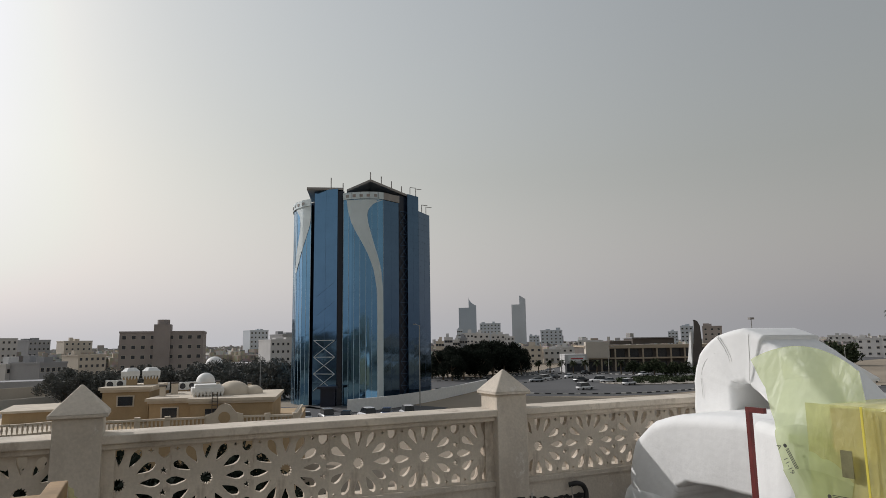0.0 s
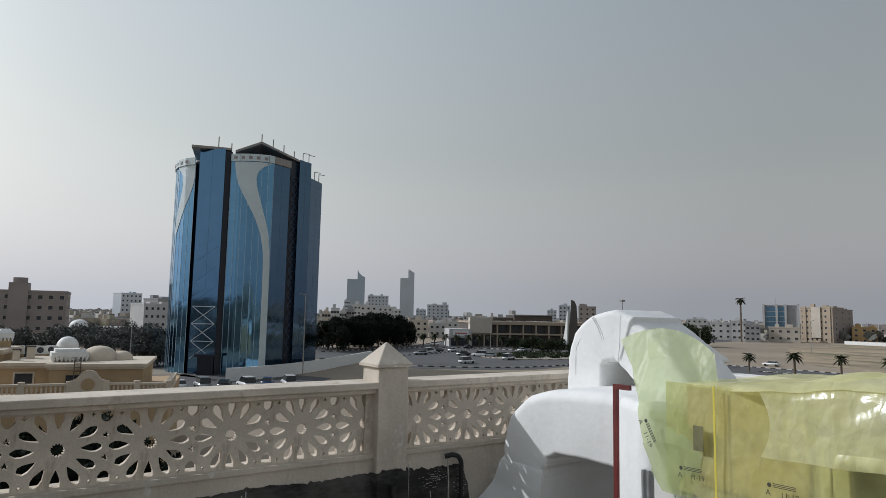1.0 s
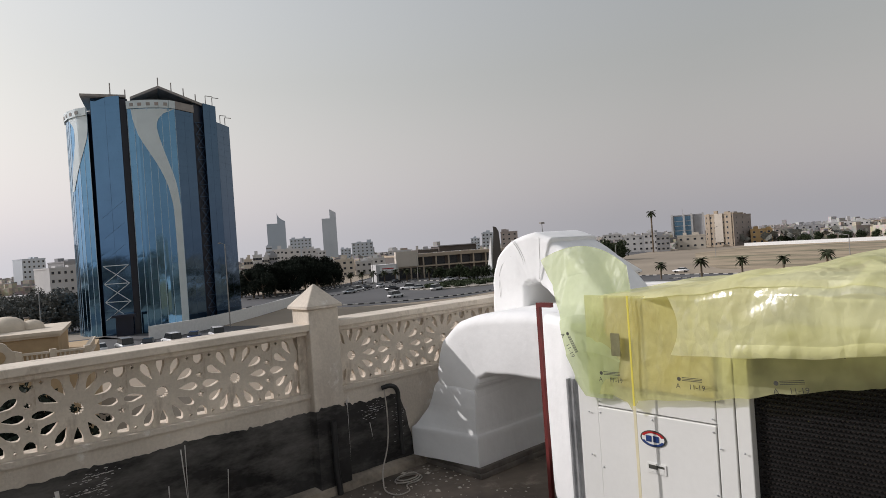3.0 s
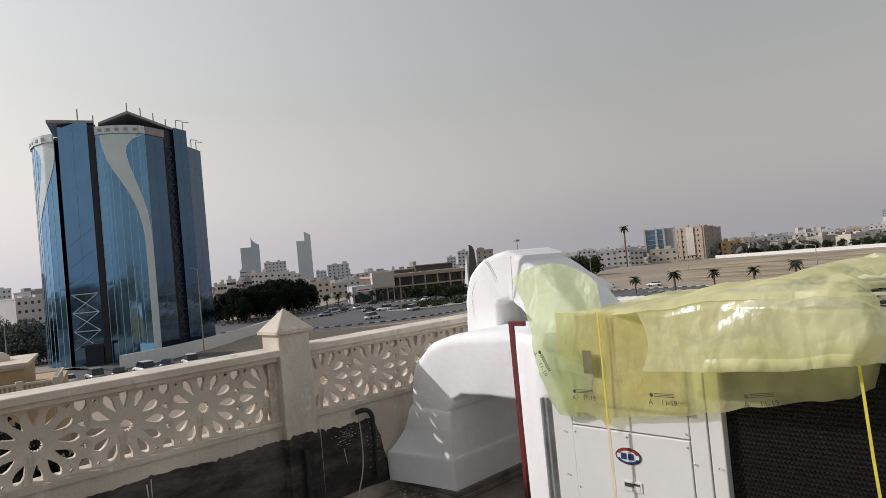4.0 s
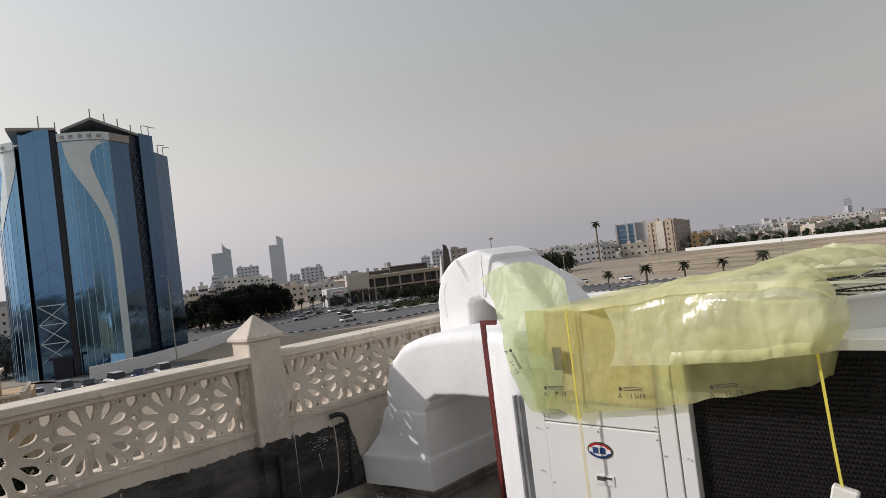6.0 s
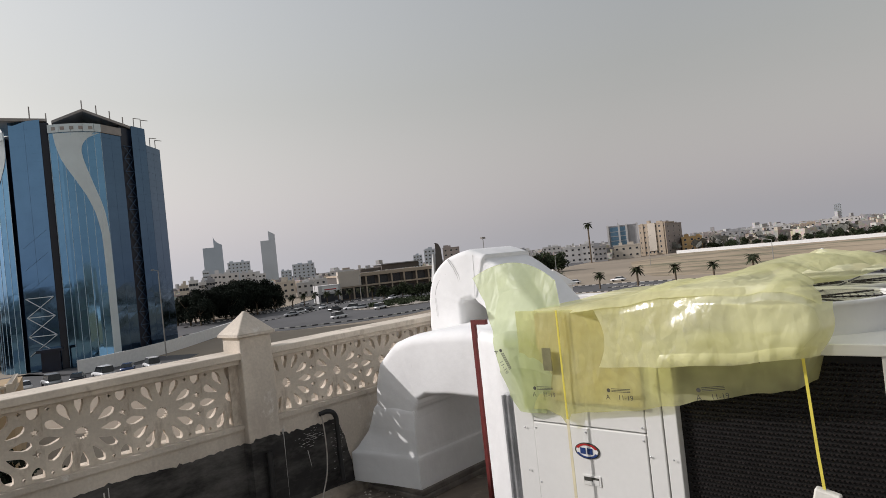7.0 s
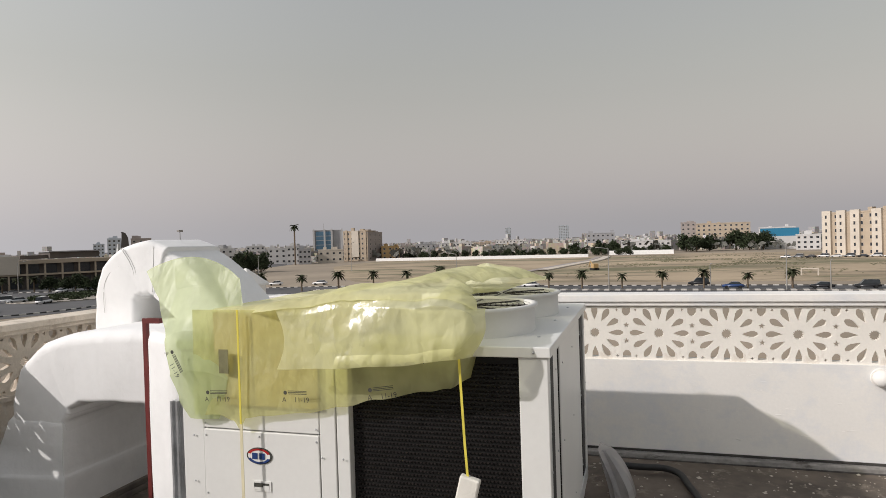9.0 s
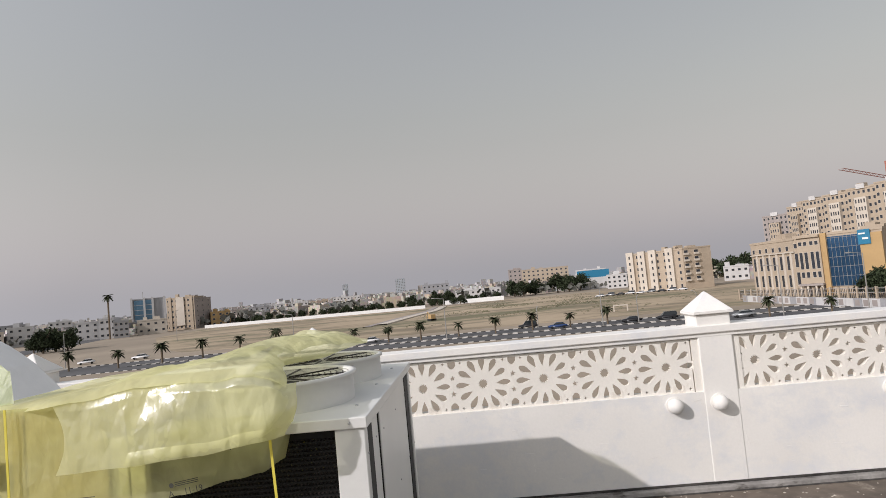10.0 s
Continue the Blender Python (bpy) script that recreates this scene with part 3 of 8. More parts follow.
part("bitumen_coat", bm, M["bitumen"], wall_a, "black bitumen paint with a ragged edge")

# white drips on the bitumen
rnd = random.Random(5)
bm = bmesh.new()
for x, z, ln, w, lean in ((0.50, 0.50, 0.4, 0.012, 0.1), (0.44, 0.56, 0.3, 0.01, 0.15), (0.80, 0.50, 0.2, 0.022, 0.1), (1.43, 0.55, 0.36, 0.008, 0.12), (1.455, 0.57, 0.34, 0.006, 0.0), (1.35, 0.36, 0.3, 0.007, 0.02), (1.70, 0.36, 0.2, 0.006, -0.05),
                          (2.57, 0.6, 0.5, 0.012, 0.0), (2.545, 0.6, 0.52, 0.008, 0.02), (2.29, 0.5, 0.2, 0.007, 0.0), (2.75, 0.4, 0.12, 0.006, 0.1), (0.7, 0.3, 0.1, 0.008, 0.2)):
    yy = YA - 0.0105
    vs = [bm.verts.new((x + lean * 0.2 * t + (w * s * (1 - 0.7 * t)), yy, z - ln * t)) for t in (0, 0.3, 0.6, 1) for s in (-0.5, 0.5)]
    for i in range(3):
        bm.faces.new((vs[2 * i], vs[2 * i + 1], vs[2 * i + 3], vs[2 * i + 2]))
for cx, cz, n, sx, sz in ((2.78, 0.48, 60, 0.07, 0.05), (0.95, 0.45, 70, 0.12, 0.05), (0.75, 0.40, 60, 0.13, 0.06), (1.0, 0.53, 40, 0.1, 0.02), (3.02, 0.4, 50, 0.05, 0.12)):
    for _ in range(n):
        x, z, r = rnd.gauss(cx, sx * 0.6), cz + 0.014 * round(rnd.gauss(0, sz * 0.6) / 0.014) + rnd.uniform(-0.003, 0.003), rnd.uniform(0.002, 0.007)
        if z > 0.56:
            continue
        a = rnd.uniform(0, 3)
        bm.faces.new([bm.verts.new((x + r * rnd.uniform(0.8, 3.0) * math.cos(a + t), YA - 0.010, z + r * rnd.uniform(0.15, 0.6) * math.sin(a + t))) for t in (0, 1.3, 2.6, 3.9, 5.1)])
part("paint_run", bm, M["streak"], wall_a, "white paint drips and splashes")["kind"] = "stuff"

# rough mortar skirting at the foot of both walls
for nm, par, horiz in (("skirting", wall_a, True), ("skirting", wall_r, False)):
    bm = bmesh.new()
    rows = []
    span = (-6.9, 3.2) if horiz else (-6.9, YA - 0.1)
    nseg = 200
    for i in range(nseg + 1):
        s = span[0] + (span[1] - span[0]) * i / nseg
        j1, j2 = 0.012 * noise.noise((s * 5, 1, 0)), 0.012 * noise.noise((s * 9, 7, 0))
        prof = [(0.0, 0.072 + j1), (0.03, 0.066 + j2), (0.062 + j1, 0.05), (0.075 + 1.5 * j2, 0.0)] if horiz else [(0.0, 0.034 + 0.3 * j1), (0.050 + 0.3 * j2, 0.032 + 0.3 * j2), (0.056 + 0.5 * j1, 0.026), (0.060 + 0.5 * j2, 0.0)]
        rows.append([bm.verts.new((s, YA - 0.008 - u, v) if horiz else (XR - 0.004 - u, s, v)) for u, v in prof])
    for a, b in zip(rows, rows[1:]):
        for i in range(3):
            bm.faces.new((a[i], b[i], b[i + 1], a[i + 1]))
    part(nm, bm, M["skirt" if horiz else "gutter"], par, "rough mortar fillet")

# open joints above and before the gutter strip
for x0, x1, z0, z1 in ((XR - 0.0085, XR - 0.001, 0.036, 0.052), (XR - 0.085, XR - 0.062, 0.0005, 0.004)):
    part("joint", boxes((x0, x1, -6.9, YA - 0.1, z0, z1)), M["skirt_dark"], wall_r, "dark open joint")
# trowel marks and plaster ridges on the sunlit parapet
bm = bmesh.new()
for _ in range(46):
    y, z, ln, t = rnd.uniform(-3.4, 1.0), rnd.uniform(0.12, 0.66), rnd.uniform(0.02, 0.09), rnd.choice((0.05, 0.1, -0.1, 0.2, 1.4)) + rnd.uniform(-0.1, 0.1)
    a = Vector((XR - 0.0005, y - ln / 2 * math.cos(t), z - ln / 2 * math.sin(t)))
    b = Vector((XR - 0.0005, y + ln / 2 * math.cos(t), z + ln / 2 * math.sin(t)))
    cyl(bm, a, b, rnd.uniform(0.0008, 0.0022), n=5)
part("plaster_ridge", bm, M["white_wall"], wall_r, "small raised trowel marks")["kind"] = "stuff"

# mortar crumbs and dust scattered on the slab
bm = bmesh.new()
for _ in range(1000):
    if rnd.random() < 0.45:
        x, y = rnd.uniform(0.5, 3.3), YA - 0.1 - abs(rnd.gauss(0, 0.55))
    elif rnd.random() < 0.6:
        x, y = XR - 0.1 - abs(rnd.gauss(0, 0.6)), rnd.uniform(-3, 1.2)
    else:
        x, y = rnd.uniform(0, 5), rnd.uniform(-2, 4)
    r = rnd.uniform(0.003, 0.012) * (2.2 if rnd.random() < 0.06 else 1)
    a = rnd.uniform(0, 6)
    k = [bm.verts.new((x + r * rnd.uniform(0.7, 1.3) * math.cos(a + t), y + r * math.sin(a + t), 0.001)) for t in (0, 1.5, 3.0, 4.6)]
    tip = bm.verts.new((x, y, 0.002 + r * 0.5))
    for i in range(4):
        bm.faces.new((k[i], k[(i + 1) % 4], tip))
solo("mortar_crumbs", bm, M["mortar"], "pale mortar crumbs scattered on the slab", "rubble", kind="stuff")

# globe lamps on the sunlit parapet
for i, y in enumerate((-1.30, -1.625, -2.86)):
    lamp = thing("wall_lamp", (XR - (0.004 if abs(y + 1.65) < 0.13 else 0.0), y, 0.62), 0, "round white globe bulkhead lamp on the parapet", "lamp", "parapet globe lamps")
    bm = bmesh.new()
    bmesh.ops.create_uvsphere(bm, u_segments=20, v_segments=12, radius=0.056, matrix=pose(-0.036, 0, 0))
    part("globe", bm, M["white_wall"], lamp, smooth=True)
    bm = bmesh.new()
    cyl(bm, (-0.006, 0, 0), (0.0, 0, 0), 0.061, 0.063, 24)
    part("base", bm, M["white_wall"], lamp)


# ---- packaged air conditioner ----
UX0, UX1, UY0, UY1, UZ0, UZ1 = 2.76, 4.40, 0.545, 2.235, 0.13, 1.193
unit = thing("air_conditioner", (0, 0, 0), 0, "new white packaged rooftop air conditioner with dark coil, half unwrapped", "air conditioner")


def slab(name, *r, m="enamel", bevel=0.004, label="", parent=None):
    return part(name, boxes(r, bevel=bevel), M[m], parent or unit, label)


slab("skid", UX0 + 0.03, UX1 - 0.03, UY0 + 0.02, UY0 + 0.10, 0.0, UZ0, m="enamel_g", label="steel skid rail")
slab("skid", UX0 + 0.03, UX1 - 0.03, UY1 - 0.12, UY1 - 0.04, 0.0, UZ0, m="enamel_g", label="steel skid rail")
slab("core", UX0 + 0.10, UX1 - 0.06, UY0 + 0.06, UY1 - 0.05, UZ0 + 0.01, UZ1 - 0.05, m="dark", bevel=0)
slab("base_pan", UX0, UX1, UY0, UY1, UZ0 - 0.03, UZ0 + 0.05, m="enamel_g")
slab("top_panel", UX0 - 0.012, UX1 + 0.012, UY0 - 0.012, UY1 + 0.012, UZ1 - 0.042, UZ1, label="white folded top panel")
# front posts and panels
slab("corner_post", UX0, UX0 + 0.055, UY0, UY0 + 0.115, UZ0 + 0.05, UZ1 - 0.043)
slab("corner_post", UX1 - 0.07, UX1, UY0, UY0 + 0.12, UZ0 + 0.05, UZ1 - 0.043)
slab("middle_post", UX0 + 0.004, UX0 + 0.1, 1.393, 1.452, UZ0 + 0.05, UZ1 - 0.043)
slab("middle_post", UX0, UX0 + 0.1, 1.456, 1.531, UZ0 + 0.05, UZ1 - 0.043)
door = slab("access_panel", UX0 - 0.004, UX0 + 0.05, 1.534, 2.118, UZ0 + 0.06, 0.792, label="white screwed access panel")
slab("upper_panel", UX0, UX0 + 0.05, 1.534, 2.118, 0.797, UZ1 - 0.043)
slab("side_strip", UX0 + 0.002, UX0 + 0.05, 2.121, UY1, UZ0 + 0.05, UZ1 - 0.043)
# side
slab("side_rail", UX0 + 0.20, UX0 + 0.37, UY0 + 0.012, UY0 + 0.05, UZ0 + 0.05, UZ1 - 0.043, m="enamel")
slab("side_panel", UX0 + 0.385, UX1 - 0.32, UY0 + 0.003, UY0 + 0.05, UZ0 + 0.05, UZ1 - 0.043, label="plain white side panel")
slab("side_rail", UX1 - 0.31, UX1 - 0.22, UY0 + 0.012, UY0 + 0.05, UZ0 + 0.05, UZ1 - 0.043, m="enamel")
# black slabs added to fill the open side slots and make them dark
slab("side_coil", UX0 + 0.056, UX0 + 0.199, UY0 + 0.008, UY0 + 0.05, UZ0 + 0.05, UZ1 - 0.044, m="dark", bevel=0, label="black slab added to darken a slot in the side")
slab("side_coil", UX0 + 0.371, UX0 + 0.384, UY0 + 0.008, UY0 + 0.05, UZ0 + 0.05, UZ1 - 0.044, m="dark", bevel=0, label="black slab added to darken a slot in the side")
slab("side_coil", UX1 - 0.319, UX1 - 0.311, UY0 + 0.008, UY0 + 0.05, UZ0 + 0.05, UZ1 - 0.044, m="dark", bevel=0, label="black slab added to darken a slot in the side")
slab("side_coil", UX1 - 0.219, UX1 - 0.071, UY0 + 0.008, UY0 + 0.05, UZ0 + 0.05, UZ1 - 0.044, m="dark", bevel=0, label="black slab added to darken a slot in the side")
slab("rear_panel", UX1 - 0.05, UX1 - 0.002, UY0 + 0.12, UY1, UZ0 + 0.05, UZ1 - 0.043, bevel=0)
slab("end_panel", UX0 + 0.05, UX1 - 0.06, UY1 - 0.045, UY1 - 0.002, UZ0 + 0.05, UZ1 - 0.043, bevel=0)
# badge (plain shapes) and handle
bm = bmesh.new()
bmesh.ops.create_circle(bm, cap_ends=True, segments=32, radius=1, matrix=Matrix.Translation((UX0 - 0.008, 1.829, 0.687)) @ pose(0, 0, 0, 0, -90, 0) @ Matrix.Diagonal((0.037, 0.064, 1, 1)))
ext = bmesh.ops.extrude_face_region(bm, geom=bm.faces[:])
bmesh.ops.translate(bm, vec=(0.006, 0, 0), verts=[v for v in ext["geom"] if isinstance(v, bmesh.types.BMVert)])
badge = part("badge", bm, M["ink"], door, "oval badge in black, red and blue")
def on_badge(bm, pts, d, k):
    f = bm.faces.new([bm.verts.new((UX0 - d, 1.829 - y, 0.687 + z)) for y, z in pts])
    f.material_index = k


bm = bmesh.new()
on_badge(bm, [(0.056 * math.cos(t), 0.0300 * math.sin(t)) for t in (2 * math.pi * i / 28 for i in range(28))], 0.0092, 2)
for a0, a1, k in ((20, 160, 0), (200, 340, 1)):
    ring = [(radians(a0 + (a1 - a0) * i / 10)) for i in range(11)]
    for t0, t1 in zip(ring, ring[1:]):
        on_badge(bm, [(0.061 * r * math.cos(t), 0.0345 * r * math.sin(t)) for r, t in ((0.97, t0), (0.97, t1), (0.74, t1), (0.74, t0))], 0.0105, k)
# two dark bars in the pale middle
for pts in ([(-0.034, 0.014), (-0.006, 0.014), (-0.006, -0.014), (-0.034, -0.014)], [(0.002, 0.014), (0.030, 0.014), (0.030, -0.014), (0.002, -0.014)]):
    on_badge(bm, pts, 0.0115, 1)
part("badge_print", bm, [M["badge_red"], M["blue"], M["tank"]], badge)["kind"] = "stuff"
handle = part("recessed_handle", boxes((UX0 - 0.008, UX0 - 0.003, 1.774, 1.782, 0.53, 0.575), (UX0 - 0.008, UX0 - 0.003, 1.861, 1.869, 0.53, 0.575), (UX0 - 0.008, UX0 - 0.003, 1.782, 1.861, 0.567, 0.575), (UX0 - 0.008, UX0 - 0.003, 1.782, 1.861, 0.53, 0.536)), M["enamel"], door, "white recessed latch plate")
part("latch_slot", boxes((UX0 - 0.0065, UX0 - 0.003, 1.783, 1.860, 0.548, 0.566)), M["ink"], handle, "black slot of the latch")
part("latch_tab", boxes((UX0 - 0.0085, UX0 - 0.003, 1.783, 1.860, 0.537, 0.547), (UX0 - 0.0085, UX0 - 0.003, 1.783, 1.815, 0.547, 0.556)), M["enamel"], handle)
# screws
bm = bmesh.new()
bmesh.ops.create_uvsphere(bm, u_segments=8, v_segments=5, radius=0.0048, matrix=Matrix.Diagonal((0.5, 1, 1, 1)))
screw = mesh_of("screw", bm, M["galv"], True)
for y, z in [(y, z) for y in (1.546, 2.106) for z in (0.25, 0.5, 0.765, 0.82)] + [(1.829, 0.772), (1.42, 0.35), (1.42, 0.7), (1.52, 0.35), (1.52, 0.7), (2.17, 0.3), (2.17, 0.55), (2.17, 0.76)]:
    share("screw", screw, unit, pose(UX0 - 0.006, y, z))
for y in (0.60, 0.9):
    share("screw", screw, unit, pose(UX0 - 0.014, y, UZ1 - 0.02))
for x in (2.79, 3.05, 3.2, 3.62, 4.04, 4.14, 4.37):
    for z in (0.3, 0.7, 1.05):
        share("screw", screw, unit, pose(x, UY0 - 0.003 + (0.011 if x in (3.05, 4.14) else 0), z, 0, 0, 90))
for x in (3.0, 3.55, 4.15):
    share("screw", screw, unit, pose(x, UY0 + 0.07, UZ1 + 0.001, 0, 90, 0) @ Matrix.Scale(1.8, 4))
# condenser coil and its wavy guard
coil = slab("coil", UX0 + 0.045, UX0 + 0.09, 0.66, 1.392, UZ0 + 0.05, UZ1 - 0.045, m="coil", bevel=0, label="black condenser coil behind a wavy guard")
bm = bmesh.new()
nz, ny = 52, 46
for j in range(nz):
    z = UZ0 + 0.06 + j * (UZ1 - UZ0 - 0.12) / nz
    off = 0.5 * (j % 2)
    for i in range(ny):
        y = 0.664 + (i + off) * 0.714 / ny
        w, x0 = 0.0080, UX0 + 0.044
        q = [bm.verts.new(v) for v in ((x0, y, z), (x0, y + w * 1.5, z), (x0 - 0.010, y + w * 1.0, z - 0.004), (x0 - 0.010, y + w * 0.5, z - 0.004))]
        q2 = [bm.verts.new(v) for v in ((x0, y, z - 0.010), (x0, y + w * 1.5, z - 0.010))]
        bm.faces.new((q[0], q[1], q[2], q[3]))
        bm.faces.new((q[3], q[2], q2[1], q2[0]))
part("coil_guard", bm, M["guard"], coil)["kind"] = "stuff"

# fans
for x, y in ((3.20, 0.976), (3.865, 0.95)):
    bm = bmesh.new()
    n, r, h = 40, 0.313, 0.122
    prof = [(r, 0), (r, h - 0.015), (r + 0.012, h - 0.012), (r + 0.014, h), (r - 0.005, h + 0.003), (r - 0.02, h - 0.004), (r - 0.02, 0.0)]
    rings = [[bm.verts.new((x + q * math.cos(t), y + q * math.sin(t), UZ1 + z)) for t in (2 * math.pi * i / n for i in range(n))] for q, z in prof]
    for a, b in zip(rings, rings[1:]):
        for i in range(n):
            bm.faces.new((a[i], a[(i + 1) % n], b[(i + 1) % n], b[i]))
    fan = part("fan_ring", bm, M["enamel"], unit, "white fan shroud with wire guard", True)
    bm = bmesh.new()
    for k in range(1, 12):
        rr = 0.294 * k / 11
        for i in range(32):
            t0, t1 = 2 * math.pi * i / 32, 2 * math.pi * (i + 1) / 32
            bm.faces.new([bm.verts.new((x + q * math.cos(t), y + q * math.sin(t), UZ1 + h - 0.006)) for q, t in ((rr - 0.003, t0), (rr + 0.003, t0), (rr + 0.003, t1), (rr - 0.003, t1))])
    for i in range(8):
        t = math.pi * i / 4
        cyl(bm, (x + 0.03 * math.cos(t), y + 0.03 * math.sin(t), UZ1 + h - 0.008), (x + 0.298 * math.cos(t), y + 0.298 * math.sin(t), UZ1 + h - 0.008), 0.004, n=5)
    part("fan_guard", bm, M["guard"], fan)
    bm = bmesh.new()
    cyl(bm, (x, y, UZ1 + 0.03), (x, y, UZ1 + 0.09), 0.07, n=16)
    for i in range(4):
        a = math.pi * i / 2
        vs = [bm.verts.new((x + q * math.cos(a + s), y + q * math.sin(a + s), UZ1 + z)) for q, s, z in ((0.06, 0, 0.04), (0.285, 0.1, 0.04), (0.285, 0.75, 0.085), (0.06, 0.6, 0.085))]
        bm.faces.new(vs)
    part("fan_blades", bm, M["dark"], fan)
    bm = bmesh.new()
    bmesh.ops.create_circle(bm, cap_ends=True, segments=32, radius=0.292, matrix=pose(x, y, UZ1 + 0.006))
    part("fan_well", bm, M["dark"], fan)


# ---- wrapped ducts ----
def loft(rings, closed=True, caps=True):
    """A skin over a row of rings with the same number of points."""
    bm = bmesh.new()
    vs = [[bm.verts.new(p) for p in r] for r in rings]
    n = len(rings[0])
    for a, b in zip(vs, vs[1:]):
        for i in range(n if closed else n - 1):
            bm.faces.new((a[i], a[(i + 1) % n], b[(i + 1) % n], b[i]))
    if caps:
        bm.faces.new(vs[0][::-1]), bm.faces.new(vs[-1])
    return bm


def rounded(hx, hn, r, k=5, foot=None):
    """Outline of a rounded rectangle, half sizes hx and hn; foot: a tighter radius for the lower corners."""
    f = foot or r
    out = []
    for cx, cn, a0, q in ((hx - r, hn - r, 0, r), (-hx + r, hn - r, 90, r), (-hx + f, -hn + f, 180, f), (hx - f, -hn + f, 270, f)):
        out += [(cx + q * math.cos(radians(a0 + 90 * i / k)), cn + q * math.sin(radians(a0 + 90 * i / k))) for i in range(k + 1)]
    return out


def duct(name, path, parent, label, wob=0.012, rc=0.07, seed=0.0, foot=None):
    """path: rows of y, z, the way's slope in degrees (0: towards +y, -90: down), middle x, half width in x, half thickness."""
    rings = []
    fine = []
    for a, b in zip(path, path[1:]):
        fine += [[u + (v - u) * k / 9 for u, v in zip(a, b)] for k in range(9)]
    fine.append(list(path[-1]))
    for s, (y, z, way, cx, hx, hn) in enumerate(fine):
        n = Vector((0, -math.sin(radians(way)), math.cos(radians(way))))
        ring = []
        for u, v in rounded(hx, hn, min(rc, hn * 0.9, hx * 0.9), 7, foot):
            p = Vector((cx + u, y, z)) + n * v
            w = wob * noise.noise(p * 3.1 + Vector((seed, 0, 0))) + 0.55 * wob * noise.noise(p * 9 + Vector((0, seed, 0))) + 0.3 * wob * abs(noise.noise(Vector((p.x * 3, p.y * 26, p.z * 5 + seed))))
            d = Vector((u, 0, 0)) + n * v
            ring.append(p + d.normalized() * w)
        rings.append(ring)
    return part(name, loft(rings), M["wrap"], parent, label, True)


low = thing("supply_duct", (0, 0, 0), 0, "white fabric-wrapped square duct bending down to a curb", "duct", "wrapped ducts")
duct("elbow", [(2.62, 0.955, 0, 3.62, 0.40, 0.21), (2.85, 0.955, 0, 3.62, 0.40, 0.212), (3.10, 0.952, -1, 3.62, 0.402, 0.208), (3.36, 0.938, -5, 3.62, 0.405, 0.205), (3.52, 0.885, -26, 3.62, 0.405, 0.215),
               (3.62, 0.79, -55, 3.62, 0.405, 0.232), (3.672, 0.66, -80, 3.615, 0.40, 0.222), (3.68, 0.45, -90, 3.61, 0.39, 0.20)], low, "wrapped elbow", 0.010, 0.075, 1.0, 0.03)
bm = loft([[(cx + sx * hx, y0 if sy < 0 else y1, z) for sx, sy in ((-1, -1), (1, -1), (1, 1), (-1, 1))] for z, cx, hx, y0, y1 in ((0.07, 3.62, 0.405, 3.47, 4.085), (0.16, 3.62, 0.41, 3.465, 4.08), (0.27, 3.62, 0.412, 3.458, 4.075), (0.285, 3.62, 0.409, 3.46, 4.07), (0.30, 3.615, 0.400, 3.468, 4.05), (0.46, 3.61, 0.40, 3.462, 3.96), (0.60, 3.61, 0.396, 3.462, 3.885), (0.66, 3.61, 0.37, 3.49, 3.84))])
bmesh.ops.subdivide_edges(bm, edges=bm.edges[:], cuts=4, use_grid_fill=True)
for v in bm.verts:
    v.co += 0.008 * noise.noise_vector(v.co * 4) + 0.003 * noise.noise_vector(v.co * 11)
    if v.co.x < 3.45 and v.co.y > 3.55 and v.co.z < 0.42:     # the skirt spreads against the parapet
        v.co.x -= 0.09 * (v.co.y - 3.55) / 0.5 * min(1, (0.42 - v.co.z) / 0.14)
    v.co.y = min(v.co.y, YA - 0.01)
part("boot", bm, M["wrap"], low, "flared wrapped duct boot", True).data.set_sharp_from_angle(angle=0.7)
part("curb", boxes((3.19, 4.07, 3.43, 4.085, 0.0, 0.035), (3.20, 4.06, 3.445, 4.083, 0.035, 0.072), bevel=0.006), M["curb"], low, "dark timber and mortar curb")

# wrapped transition on the side of the machine
trans = thing("duct_transition", (0, 0, 0), 0, "white wrapped transition box fixed to the machine's end", "duct", "wrapped ducts")
bm = loft([[(cx + u, y, cz + v) for u, v in rounded(hx, hz, 0.06)] for y, cx, cz, hx, hz in ((2.26, 3.36, 0.64, 0.50, 0.50), (2.34, 3.35, 0.66, 0.52, 0.53), (2.55, 3.42, 0.68, 0.51, 0.52), (2.72, 3.55, 0.74, 0.45, 0.44))])
bmesh.ops.subdivide_edges(bm, edges=bm.edges[:], cuts=2, use_grid_fill=True)
for v in bm.verts:
    v.co += 0.011 * noise.noise_vector(v.co * 4) + 0.005 * noise.noise_vector(v.co * 13)
part("sleeve", bm, M["wrap"], trans, "baggy white canvas sleeve", True)
part("flange", boxes((2.80, 2.83, 2.237, 2.325, 0.14, 0.90), (2.785, 2.80, 2.237, 2.25, 0.14, 0.90), (2.785, 2.80, 2.285, 2.295, 0.14, 0.90), (2.785, 2.80, 2.315, 2.325, 0.14, 0.90)), M["galv"], trans, "galvanised steel flange")

